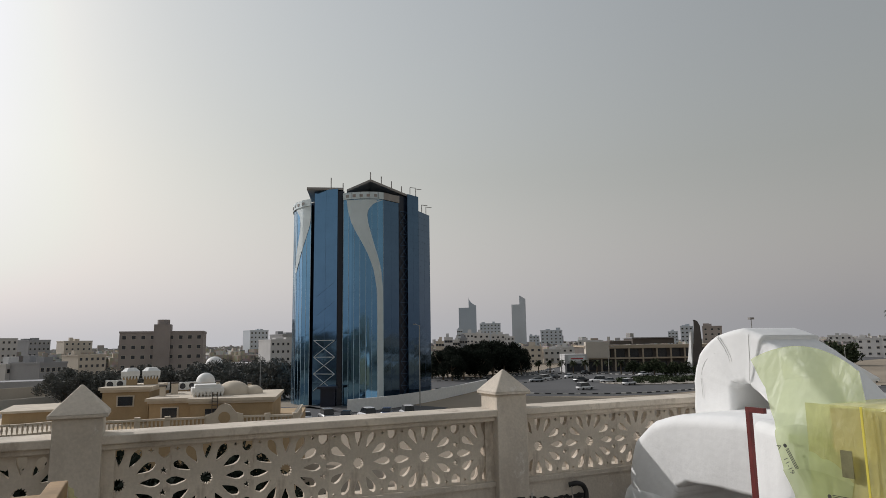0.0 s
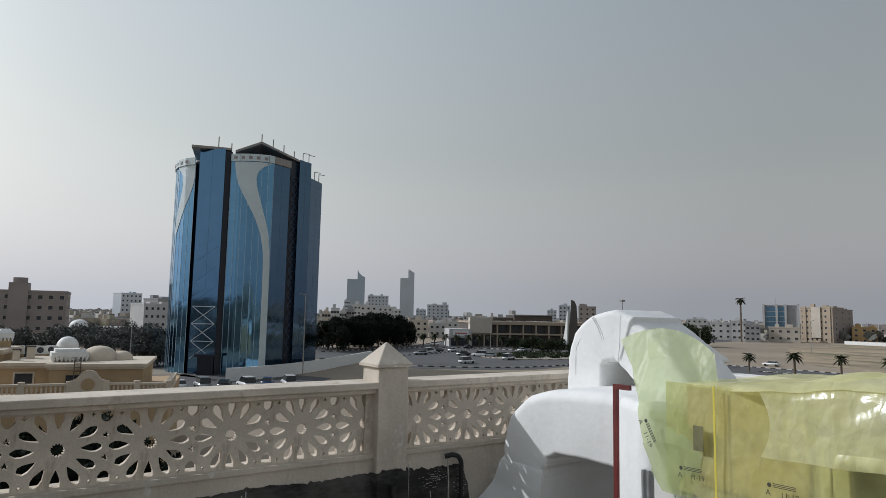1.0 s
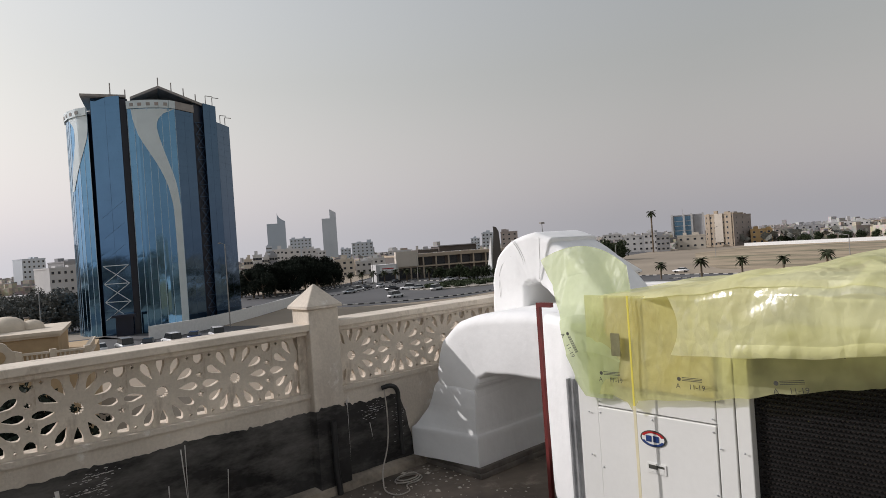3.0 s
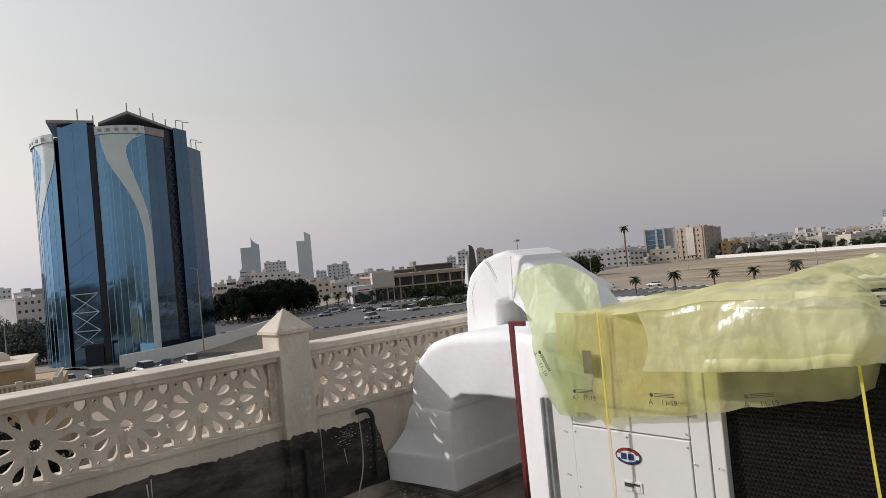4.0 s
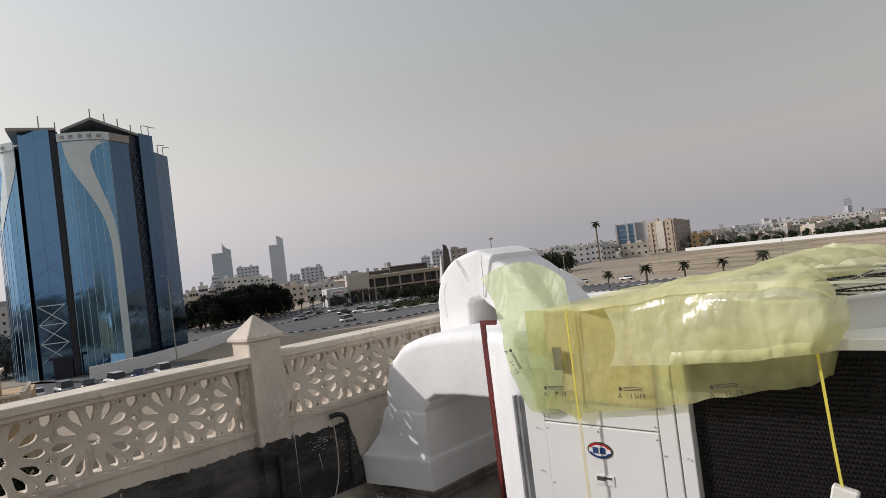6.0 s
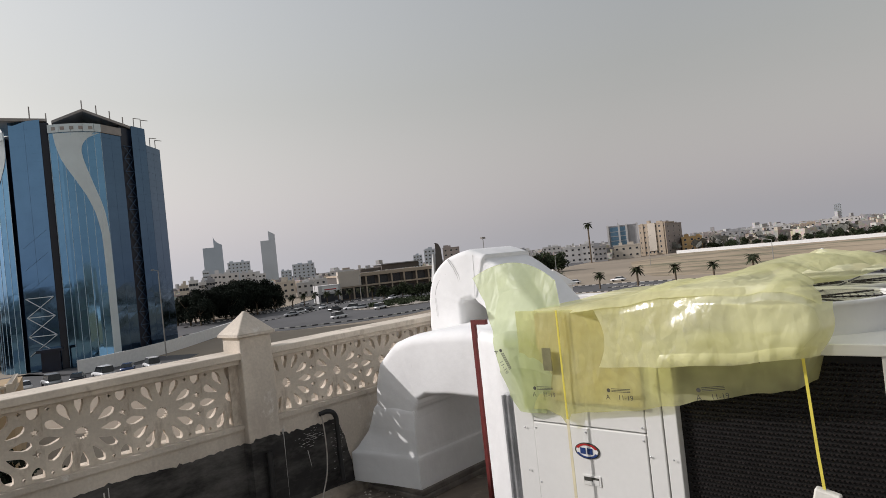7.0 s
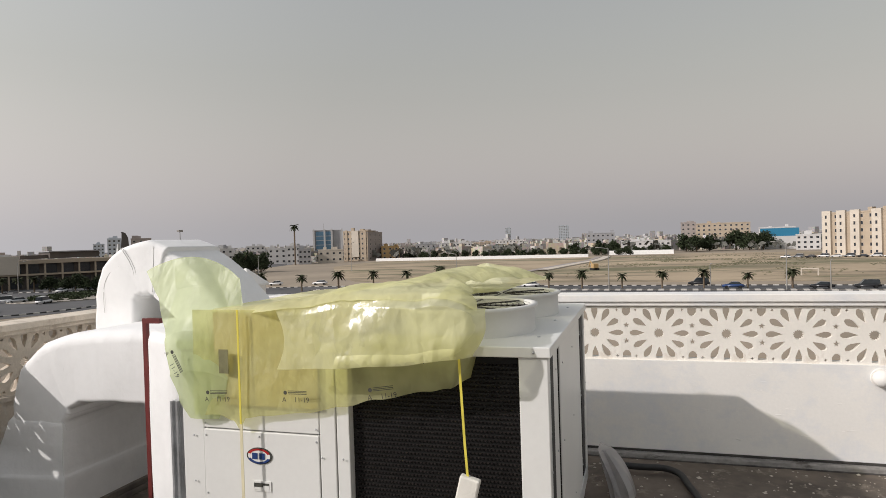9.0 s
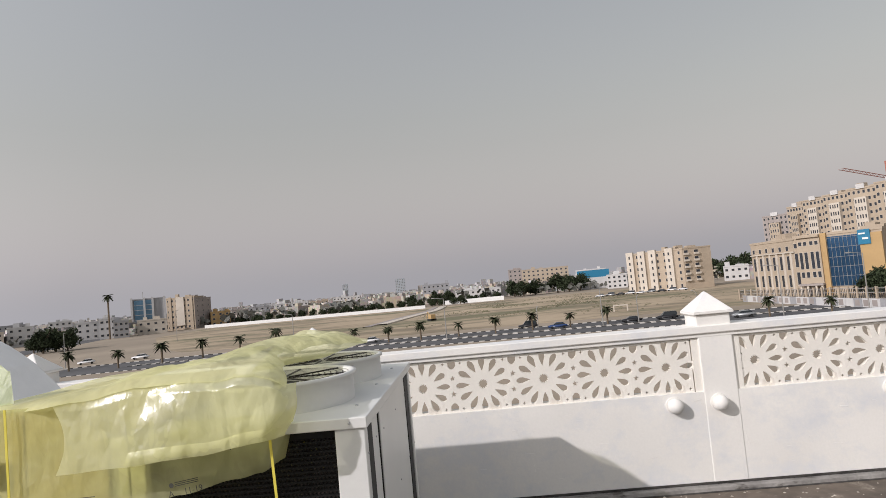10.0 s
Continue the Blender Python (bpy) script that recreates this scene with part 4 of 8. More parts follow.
up = thing("return_duct", (0, 0, 0), 0, "white fabric-wrapped square duct arching over to the roof", "duct", "wrapped ducts")
duct("riser", [(2.60, 0.84, 52, 4.02, 0.28, 0.155), (2.72, 0.985, 51, 4.02, 0.28, 0.16), (2.85, 1.14, 49, 4.02, 0.28, 0.163), (2.985, 1.285, 44, 4.02, 0.28, 0.168), (3.12, 1.40, 32, 4.02, 0.28, 0.166), (3.21, 1.452, 16, 4.02, 0.28, 0.165)], up, "wrapped riser", 0.011, 0.04, 4.0)
duct("arch", [(3.19, 1.465, 20, 4.02, 0.286, 0.170), (3.29, 1.50, 0, 4.02, 0.286, 0.178), (3.43, 1.475, -30, 4.02, 0.284, 0.182), (3.52, 1.41, -58, 4.02, 0.284, 0.180),
              (3.57, 1.30, -86, 4.02, 0.284, 0.178), (3.572, 1.10, -90, 4.02, 0.284, 0.178), (3.572, 0.80, -90, 4.02, 0.284, 0.178)], up, "wrapped arch", 0.011, 0.045, 9.0)


def seam(pts, parent, r=0.0018):
    """A stitched joint in the wrap: a thin raised line."""
    bm = bmesh.new()
    for p, q in zip(pts, pts[1:]):
        cyl(bm, p, q, r, n=5)
    part("seam", bm, M["mastic"], parent, "grey stitched seam")


def arc_line(c, r, a0, a1, x, n=12):
    return [(x, c[0] + r * math.cos(radians(a0 + (a1 - a0) * i / n)), c[1] + r * math.sin(radians(a0 + (a1 - a0) * i / n))) for i in range(n + 1)]


for off in (0.0, 0.018):
    seam([(3.733, 3.50 - off - 0.10 * f - 0.05 * math.sin(3.1 * f) + 0.008 * noise.noise((f * 9, off, 1)), 1.635 - 0.31 * f) for f in (i / 14 for i in range(15))], up)
seam(arc_line((3.46, 1.33), 0.19, 10, 75, 3.731), up, 0.0014)
seam([(3.731, 3.648, 1.20), (3.731, 3.652, 1.34)], up, 0.0014)
seam([(3.731, 3.23, 1.64), (3.729, 3.235, 1.45), (3.731, 3.25, 1.34)], up, 0.0014)
red = thing("steel_bracket", (3.172, 2.82, 0), 0, "dark red oxide-painted steel angle support", "bracket")
part("upright", boxes((-0.012, 0.014, -0.03, -0.024, 0, 1.24), (-0.012, -0.006, -0.024, -0.006, 0, 1.24)), M["red"], red)
part("crossbar", boxes((-0.012, 0.014, -0.12, -0.03, 1.212, 1.24)), M["red"], red)
part("foot_plate", boxes((-0.05, 0.05, -0.05, 0.06, 0.0, 0.008)), M["red"], red)

# ---- carton and plastic film on the machine ----
FX, BX = 3.09, 4.60
NEAR = 0.8805     # the wrapping is laid out on a face 3.09 m out and set back to the machine's front
near = Matrix.Translation((0.328, 0.2, 1.61)) @ Matrix.Scale(NEAR, 4) @ Matrix.Translation((-0.328, -0.2, -1.61))
carton = thing("carton_sleeve", (0, 0, 0), 0, "brown carton under the film on the machine", "carton")
part("board", boxes((FX - 0.011, BX - 0.45, 1.53, 2.285, 1.168, 1.283), (FX - 0.026, FX - 0.012, 1.70, 2.285, 0.815, 1.283), bevel=0.005), M["carton"], carton)
part("printed_mark", boxes((FX - 0.068, FX - 0.066, 2.17, 2.225, 0.985, 1.105)), M["grime"], carton, "dark printed square")
for y0, y1, z0, z1 in ((1.79, 1.87, 1.13, 1.14), (1.78, 1.84, 1.025, 1.03)):
    part("printed_bar", boxes((FX - 0.0295, FX - 0.0265, y0, y1, z0, z1)), M["grime"], carton)


def film_sheet(name, f, nu, nv, m, parent, label="", thick=0.0):
    bm = bmesh.new()
    g = [[bm.verts.new(f(i / nu, j / nv)) for j in range(nv + 1)] for i in range(nu + 1)]
    for i in range(nu):
        for j in range(nv):
            bm.faces.new((g[i][j], g[i + 1][j], g[i + 1][j + 1], g[i][j + 1]))
    return part(name, bm, m, parent, label, True)


def lerp_rows(rows, t):
    for (a, *va), (b, *vb) in zip(rows, rows[1:]):
        if t <= b:
            k = (t - a) / (b - a)
            k = k * k * (3 - 2 * k)
            return [p + (q - p) * k for p, q in zip(va, vb)]
    return list(rows[-1][1:])


rk = random.Random(23)
FOLDS = []
for t, gap in ((0.35, 0.30), (1.35, 0.26), (2.25, 0.34), (2.8, 0.15), (0.9, 0.13)):
    knots = [-6.0]
    while knots[-1] < 40:
        knots.append(knots[-1] + gap * rk.uniform(0.4, 1.7))
    FOLDS.append((math.cos(t), math.sin(t), knots, [gap * rk.uniform(-0.5, 0.5) for _ in knots]))


def crease(x, y, z, s=1.0):
    """Flat facets between straight sharp folds at uneven distances, as in stiff film."""
    p = Vector((x, y, z))
    p = p + 0.05 * noise.noise_vector(p * 1.6)
    out = sum(float(np.interp(c * p.x + d * p.y + 0.7 * z, kn, hs)) for c, d, kn, hs in FOLDS)
    small = abs(noise.noise(p * 7)) * 0.09 + abs(noise.noise(p * 15 + Vector((3, 1, 7)))) * 0.045     # crumples between the folds
    return s * (0.8 * out - small * 0.8 + 0.04)


carton.matrix_basis = near
cover = thing("plastic_cover", (0, 0, 0), 0, "loose yellow-green plastic film draped over the machine", "plastic sheet")
cover.matrix_basis = near
RIGHT = ((0.0, 0.86), (0.18, 0.93), (0.35, 1.02), (0.55, 1.0), (0.8, 0.86), (1.0, 0.74))          # right border from front to back
TOP = ((0.70, 1.375), (0.95, 1.405), (1.15, 1.41), (1.45, 1.375), (1.75, 1.345), (2.1, 1.315), (2.4, 1.300))     # crest heights along y


def top_film(u, v):
    yr = lerp_rows(RIGHT, v)[0]
    y = 2.31 + (yr - 2.31) * u
    x0 = 2.91 + 0.145 * max(0, min(1, (y - 1.85) / 0.2))
    x = x0 + (4.15 - x0) * v
    z = lerp_rows(TOP, y)[0]
    bulge = 0.045 * math.sin(math.pi * min(1, v * 1.2)) * max(0, min(1, (1.7 - y) / 0.5)) + 0.05 * v * max(0, min(1, (1.4 - y) / 0.4))
    cr = crease(x, y, 0, 0.16) * max(0.15, min(1, (2.0 - y) / 0.5))
    drop = 0.05 * (max(0, u - 0.9) / 0.1) ** 2
    sag = -0.03 * (1 - min(1, v / 0.06)) ** 2
    return (x, y, max(z + bulge + cr - drop + sag, 1.288 if y > 1.5 else 1.312))


film_sheet("top_sheet", top_film, 120, 90, M["film"], cover, "crumpled film over the top")
HEM = ((0.0, 1.115), (0.35, 1.085), (0.7, 1.055), (1.0, 1.04))


def front_film(u, v):
    yr = 0.84 + 0.05 * v - 0.03 * math.sin(math.pi * min(1, v * 1.05))
    y = yr + (1.83 - 0.05 * math.sin(3 * v) - yr) * u
    zt = top_film((2.31 - y) / (2.31 - 0.86), 0.0)[2]
    zb = lerp_rows(HEM, u)[0]
    z = zt + (zb - zt) * v
    out = 0.085 * math.sin(math.pi / 2 * min(1, 0.22 + 0.95 * v)) * (0.35 + 0.65 * math.sin(math.pi * min(1, 0.12 + 0.88 * u))) * (1 - 0.55 * u)
    end = 0.075 * max(0, 1 - u / 0.09) ** 2
    x = 2.945 - out + min(0.012, crease(y, z, 3, 0.15) * (1 - 0.6 * u) - 0.03)
    k = min(1, v * 9)     # meets the top sheet along the crest
    return (2.918 + (x - 2.918) * k + end, y, z + 0.004 * (1 - k))


film_sheet("front_sheet", front_film, 140, 60, M["film"], cover, "bulging front fold of film")


def hem_film(u, v):
    """The doubled lower border of the front fold, a little proud of it."""
    x, y, z = front_film(0.02 + 0.66 * u, 0.82 + 0.185 * v)
    return (x - 0.004 - 0.004 * math.sin(math.pi * v), y, z + 0.006 * math.sin(9 * u))


film_sheet("hem", hem_film, 90, 8, M["film"], cover, "doubled milky hem of the fold")
LOW = ((0.0, 0.985), (0.05, 0.955), (0.12, 0.935), (0.30, 0.885), (0.42, 0.84), (0.56, 0.80), (0.72, 0.775), (0.79, 0.76), (0.815, 0.70), (0.84, 0.745), (0.9, 0.77), (1.0, 0.76))


def low_film(u, v):
    yr = 0.885 + 0.065 * v
    y = yr + (2.40 - yr) * u
    zb = lerp_rows(LOW, u)[0]
    zt = 1.19 + 0.11 * max(0, min(1, (u - 0.40) / 0.18))
    z = zt + (zb - zt) * v
    out = 0.03 * max(0, 1 - u / 0.4) + 0.02
    end = 0.10 * max(0, 1 - u / 0.05) ** 2
    return (FX - 0.018 - out + end + crease(y, z, 8, 0.07) * (0.4 + 0.6 * max(0, 1 - u)), y, z)


film_sheet("lower_sheet", low_film, 130, 40, M["film_deep"], cover, "film hanging over the coil")


FLAP = ((0.0, 0.845, 2.735, 2.165, 2.02), (0.12, 0.93, 2.725, 2.21, 1.98), (0.32, 1.04, 2.72, 2.26, 1.955), (0.55, 1.20, 2.76, 2.33, 1.965), (0.8, 1.38, 2.88, 2.425, 1.945), (1.0, 1.505, 2.95, 2.535, 1.99))


def flap_film(u, v):
    """From hem to crest: height, distance, left and right border."""
    z, x, y0, y1 = lerp_rows(FLAP, v)
    z += v * (0.085 * math.sin(math.pi * min(1, u * 1.02)) ** 0.8 - 0.035 * u)
    x += 0.015 * math.sin(u * 5 + v * 3) * v - 0.015 * math.sin(math.pi * u) + crease(u * 0.5, z, 20, 0.05)
    edge = 0.02 * noise.noise((0, v * 6, 3)) * (1 - u)
    return near.inverted() @ Vector((min(x, 2.745 + 0.4 * max(0, z - 1.12)), y0 + (y1 - y0) * u + edge, z))


film_sheet("flap", flap_film, 70, 90, M["film_flap"], cover, "upright flap of film against the duct")


def fan_film(u, v):
    """The end of the sheet blown over the fans: a leaf that narrows to a tip."""
    y = 1.26 - 0.56 * v
    zf = lerp_rows(((0.0, 1.30), (0.5, 1.325), (1.0, 1.375)), v)[0]
    zb = lerp_rows(((0.0, 1.41), (0.3, 1.465), (0.6, 1.44), (1.0, 1.38)), v)[0]
    x = 3.60 + 0.28 * v ** 2 + (0.55 - 0.40 * v ** 2) * u
    return near.inverted() @ Vector((x, y + 0.02 * u, zf + (zb - zf) * u ** 0.8 + crease(x, y, 30, 0.05)))


film_sheet("fan_sheet", fan_film, 60, 44, M["film"], cover)

# print on the film: the legible code, and bars for what cannot be read
def print_mark(y, z, x, turn=0, flip=False):
    at = Matrix.Translation((x, y, z)) @ Matrix(((0, 0, -1, 0), (-1, 0, 0, 0), (0, 1, 0, 0), (0, 0, 0, 1))) @ pose(0, 0, 0, 0, 0, turn + (180 if flip else 0))
    for word, dx in (("A", -0.062), ("11-19", 0.032)):
        cu = bpy.data.curves.new("print_code", "FONT")
        cu.body, cu.size, cu.align_x = word, 0.035, "CENTER"
        ob = new("print_code", cu)
        me = bpy.data.meshes.new_from_object(ob)
        bpy.data.objects.remove(ob)
        ob = new("print_code", me)
        me.materials.clear()
        me.materials.append(M["ink"])
        ob.parent, ob.matrix_basis = cover, at @ pose(dx, 0, 0)
    if not flip:
        for k in range(3):
            part("print_bar", boxes((-0.04, 0.06, 0.038 + 0.007 * k, 0.041 + 0.007 * k, -0.0005, 0.0005)), M["ink"], cover).matrix_basis = at
        bm = bmesh.new()
        bmesh.ops.create_circle(bm, cap_ends=True, segments=12, radius=0.010, matrix=pose(-0.055, 0.045, 0))
        part("print_dot", bm, M["ink"], cover).matrix_basis = at


for y, z, x, a, fl in ((2.235, 0.845, FX - 0.075, 2, False), (1.79, 0.862, FX - 0.08, 1, False), (1.33, 0.905, FX - 0.105, 8, False), (1.16, 1.105, FX - 0.20, 6, True), (2.50, 1.02, 3.0, -62, False)):
    print_mark(y, z, x, a, fl)

# yellow strapping and the foam strip that hangs from it
def strap(name, pts, w, parent, label, m="strap"):
    bm = bmesh.new()
    rows = [[bm.verts.new((p[0], p[1] - w / 2, p[2])), bm.verts.new((p[0], p[1] + w / 2, p[2])), bm.verts.new((p[0] - 0.002, p[1] + w / 2, p[2])), bm.verts.new((p[0] - 0.002, p[1] - w / 2, p[2]))] for p in pts]
    for a, b in zip(rows, rows[1:]):
        for i in range(4):
            bm.faces.new((a[i], a[(i + 1) % 4], b[(i + 1) % 4], b[i]))
    return part(name, bm, M[m], parent, label)


s1 = thing("packing_strap", (0, 0, 0), 0, "taut yellow packing strap down the machine's front", "strap", "packing straps")
part("band", boxes((2.700, 2.7025, 1.877, 1.886, 0.84, 1.34)), M["strap"], s1, "yellow band")
part("tail", boxes((2.7003, 2.7028, 1.874, 1.888, 0.14, 0.84)), M["strap_p"], s1, "pale lower end of the band")
s2 = thing("packing_strap", (0, 0, 0), 0, "yellow packing strap hanging loose with a foam strip", "strap", "packing straps")
s2.matrix_basis = near
strap("band", [(FX - 0.155, 0.95, 1.12), (FX - 0.15, 0.945, 0.95), (FX - 0.14, 0.94, 0.75), (FX - 0.13, 0.933, 0.575)], 0.011, s2, "yellow band")
bm = boxes((-0.02, 0.02, -0.045, 0.045, -0.34, 0.0), bevel=0.008)
bm.transform(pose(FX - 0.13, 0.92, 0.59, 0, 0, 0) @ pose(0, 0, 0, 14, 0, 0))
part("foam_strip", bm, M["foam"], s2, "white foam edge strip")

# ---- pipes, cable, bag on the slab ----
def tube(name, pts, r, m, label, category, n=8, closed=False):
    cu = bpy.data.curves.new(name, "CURVE")
    cu.dimensions, cu.bevel_depth, cu.bevel_resolution, cu.resolution_u = "3D", r, 3, 8
    sp = cu.splines.new("BEZIER")
    sp.bezier_points.add(len(pts) - 1)
    for b, p in zip(sp.bezier_points, pts):
        b.co, b.handle_left_type, b.handle_right_type = p, "AUTO", "AUTO"
    ob = new(name, cu)
    me = bpy.data.meshes.new_from_object(ob)
    bpy.data.objects.remove(ob)
    ob = new(name, me)
    me.materials.clear()
    me.materials.append(M[m])
    for p in me.polygons:
        p.use_smooth = True
    return tagged(ob, label, category)


tube("drain_pipe", [(2.405, YA - 0.09, 0.50), (2.407, YA - 0.09, 0.36), (2.41, YA - 0.085, 0.2), (2.42, YA - 0.10, 0.005)], 0.02, "black", "black plastic pipe up the parapet", "pipe")
tube("conduit", [(2.86, YA - 0.03, 0.625), (2.92, YA - 0.06, 0.635), (2.97, YA - 0.06, 0.60), (2.985, YA - 0.055, 0.5), (2.99, YA - 0.05, 0.3), (2.99, YA - 0.06, 0.12)], 0.017, "black", "black bent conduit on the parapet", "pipe")
coilpts = [(2.86, YA - 0.06, 0.62), (2.865, YA - 0.07, 0.45), (2.84, YA - 0.09, 0.25), (2.70, YA - 0.2, 0.05), (2.64, YA - 0.40, 0.008), (2.74, YA - 0.43, 0.006)]
for k in range(22):
    a = k * 0.75
    coilpts.append((2.87 + (0.115 - 0.002 * k) * math.cos(a + 4.2), YA - 0.26 + (0.075 - 0.0012 * k) * math.sin(a + 4.2), 0.006 + 0.0014 * k))
tube("cable", coilpts, 0.0048, "hose", "pale cable hanging down into a loose coil", "cable")
tube("drain_hose", [(4.76, 0.42, 0.06), (4.78, 0.25, 0.05), (4.77, 0.03, 0.045), (4.55, -0.06, 0.03), (4.2, -0.12, 0.022), (3.6, -0.1, 0.022)], 0.022, "black", "black flexible hose lying on the slab", "hose")
bm = bmesh.new()
rows = []
for i in range(13):
    f = i / 12
    ring = []
    for k in range(20):
        t = 2 * math.pi * k / 20
        r = (0.5 + 0.5 * f ** 0.8) * (1 + 0.22 * math.sin(3 * t + 2 * f) + 0.12 * math.sin(7 * t))
        ring.append(bm.verts.new((4.50 + 0.02 * (1 - f) + 0.17 * r * math.cos(t) - 0.06 * f, 0.47 - 0.10 * f + 0.11 * r * math.sin(t) * (1 if math.sin(t) < 0 else 0.35), max(0.002, 0.25 * (1 - f) ** 0.6 + 0.02 * math.sin(5 * t) * f))))
    rows.append(ring)
for a, b in zip(rows, rows[1:]):
    for k in range(20):
        bm.faces.new((a[k], a[(k + 1) % 20], b[(k + 1) % 20], b[k]))
bm.faces.new(rows[0])
solo("plastic_bag", bm, M["bag"], "crumpled grey plastic bag beside the machine", "bag")
# timber offcut with film near the parapet
w = thing("timber_frame", (-0.45, 3.05, 0), 0, "raw timber crate corner standing by the parapet", "timber")
part("board", boxes((0.30, 0.36, -0.35, 0.02, 1.075, 1.125), bevel=0.004), M["wood"], w)
part("board", boxes((-0.2, 0.30, -0.02, 0.04, 1.03, 1.085), bevel=0.004), M["wood"], w)
part("leg", boxes((0.30, 0.36, 0.022, 0.08, 0.0, 1.12), bevel=0.004), M["wood"], w)
part("leg", boxes((-0.2, -0.14, -0.08, -0.022, 0.0, 1.08), bevel=0.004), M["wood"], w)
bm = bmesh.new()
g = [[bm.verts.new((0.365 + 0.05 * i / 6 + 0.02 * noise.noise((i, j, 0.3)), 0.02 - 0.1 * i / 6, 1.12 - 0.3 * j / 8 - 0.05 * i / 6)) for j in range(9)] for i in range(7)]
for i in range(6):
    for j in range(8):
        bm.faces.new((g[i][j], g[i + 1][j], g[i + 1][j + 1], g[i][j + 1]))
part("film_scrap", bm, M["film"], w, "scrap of yellow film")


# ---- ground, roads ----
bm = bmesh.new()
bmesh.ops.create_circle(bm, cap_ends=True, segments=64, radius=4600, matrix=pose(0, 0, GZ))
solo("ground", bm, M["sand"], "flat sandy ground reaching the horizon", "ground", kind="structure")


def flat(name, pts, z, m, label, category):
    bm = bmesh.new()
    prism(bm, pts, GZ - 0.3, GZ + z)
    return solo(name, bm, m, label, category, kind="structure")


def strip(name, line, w0, w1, z, m, label, category):
    """A ribbon of ground along a line in plan, from w0 to w1 metres to its left."""
    bm = bmesh.new()
    rows = []
    for i, p in enumerate(line):
        a, b = Vector(line[max(0, i - 1)]), Vector(line[min(len(line) - 1, i + 1)])
        n = Vector((-(b - a).y, (b - a).x)).normalized()
        rows.append([bm.verts.new((*(Vector(p) + n * w), zz)) for w, zz in ((w0, GZ), (w0, GZ + z), (w1, GZ + z), (w1, GZ))])
    for a, b in zip(rows, rows[1:]):
        for i in range(3):
            bm.faces.new((a[i], b[i], b[i + 1], a[i + 1]))
    return solo(name, bm, m, label, category, kind="structure")


def smooth_line(pts, n):
    """Points along a soft curve through the given ones."""
    out = []
    for i in range(len(pts) - 1):
        p0, p1, p2, p3 = (Vector(pts[max(0, min(len(pts) - 1, k))]) for k in (i - 1, i, i + 1, i + 2))
        for k in range(n):
            t = k / n
            out.append(0.5 * ((2 * p1) + (p2 - p0) * t + (2 * p0 - 5 * p1 + 4 * p2 - p3) * t * t + (3 * p1 - p0 - 3 * p2 + p3) * t ** 3))
    out.append(Vector(pts[-1]))
    return out


# main road past the sandy lot, bending into the junction
ROAD = smooth_line([(60, -420), (95, -260), (135, -120), (149, -40), (154, 12), (160, 62), (158, 100), (142, 140), (112, 180), (80, 235), (40, 330)], 10)
strip("road", ROAD, -13, 13, 0.02, M["asphalt"], "grey asphalt dual carriageway", "road")
CROSS = smooth_line([(-60, 150), (0, 158), (60, 176), (110, 188), (160, 222), (230, 290), (330, 400)], 10)
strip("road", CROSS, -14, 14, 0.024, M["asphalt"], "grey asphalt cross street", "road")
JUNC = smooth_line([(150, 118), (205, 170), (270, 208), (360, 232), (480, 262)], 8)
strip("road", JUNC, -11, 11, 0.028, M["asphalt"], "grey asphalt street by the shops", "road")
flat("road", [(98, 128), (125, 118), (160, 140), (178, 190), (165, 235), (120, 222), (92, 180)], 0.032, M["asphalt"], "open asphalt junction", "road")


flat("road", [tuple(pol(a, d)) for a, d in ((29.5, 158), (33, 152), (38, 152), (43, 158), (47, 176), (48, 215), (45.5, 262), (38, 300), (32.5, 268), (29, 225))], 0.04, M["asphalt"], "wide asphalt junction before the shops", "road")


def kerb(line, off, label, n_w=1.1, h=0.16, cat="kerb"):
    """A kerb of black and white painted stones along a line."""
    th = thing("kerb", (0, 0, GZ), 0, label, cat, "striped kerbs")
    pts, left, k = [], 0.0, 0
    run = []
    for i, p in enumerate(line):
        a, b = Vector(line[max(0, i - 1)]), Vector(line[min(len(line) - 1, i + 1)])
        n = Vector((-(b - a).y, (b - a).x)).normalized()
        run.append(Vector(p) + n * off)
    for colour in (0, 1):
        bm = bmesh.new()
        s, k = 0.0, 0
        for a, b in zip(run, run[1:]):
            ln = (b - a).length
            cnt = max(1, round(ln / n_w))
            for i in range(cnt):
                if (k + i) % 2 == colour:
                    p, q = a + (b - a) * (i / cnt), a + (b - a) * ((i + 0.96) / cnt)
                    d = (q - p).normalized() * 0.0
                    nn = Vector((-(q - p).y, (q - p).x)).normalized() * 0.16
                    prism(bm, [tuple(p + nn), tuple(p - nn), tuple(q - nn), tuple(q + nn)], 0.0, h)
            k += cnt
        part("stone", bm, M["kerb_w" if colour else "kerb_b"], th, "white painted stones" if colour else "black painted stones")["kind"] = "stuff"


kerb(ROAD[18:62], 13.1, "black and white kerb by the near side of the road")
kerb(ROAD[14:66], -13.1, "black and white kerb along the sandy lot", 1.2, 0.22)
kerb(ROAD[14:58], -1.0, "black and white kerb of the central strip", 1.2, 0.2)
kerb(ROAD[14:58], 1.0, "black and white kerb of the central strip", 1.2, 0.2)
kerb(CROSS[22:46], -14.1, "black and white kerb at the junction", 1.5, 0.25)
kerb(CROSS[26:50], 14.1, "black and white kerb by the shops", 1.5, 0.25)
kerb([pol(a, d) for a, d in ((30, 163), (33, 158), (36, 157), (39, 158), (42, 162), (45, 171), (47.5, 184))], 0, "black and white kerb curving round the junction", 1.4, 0.3)
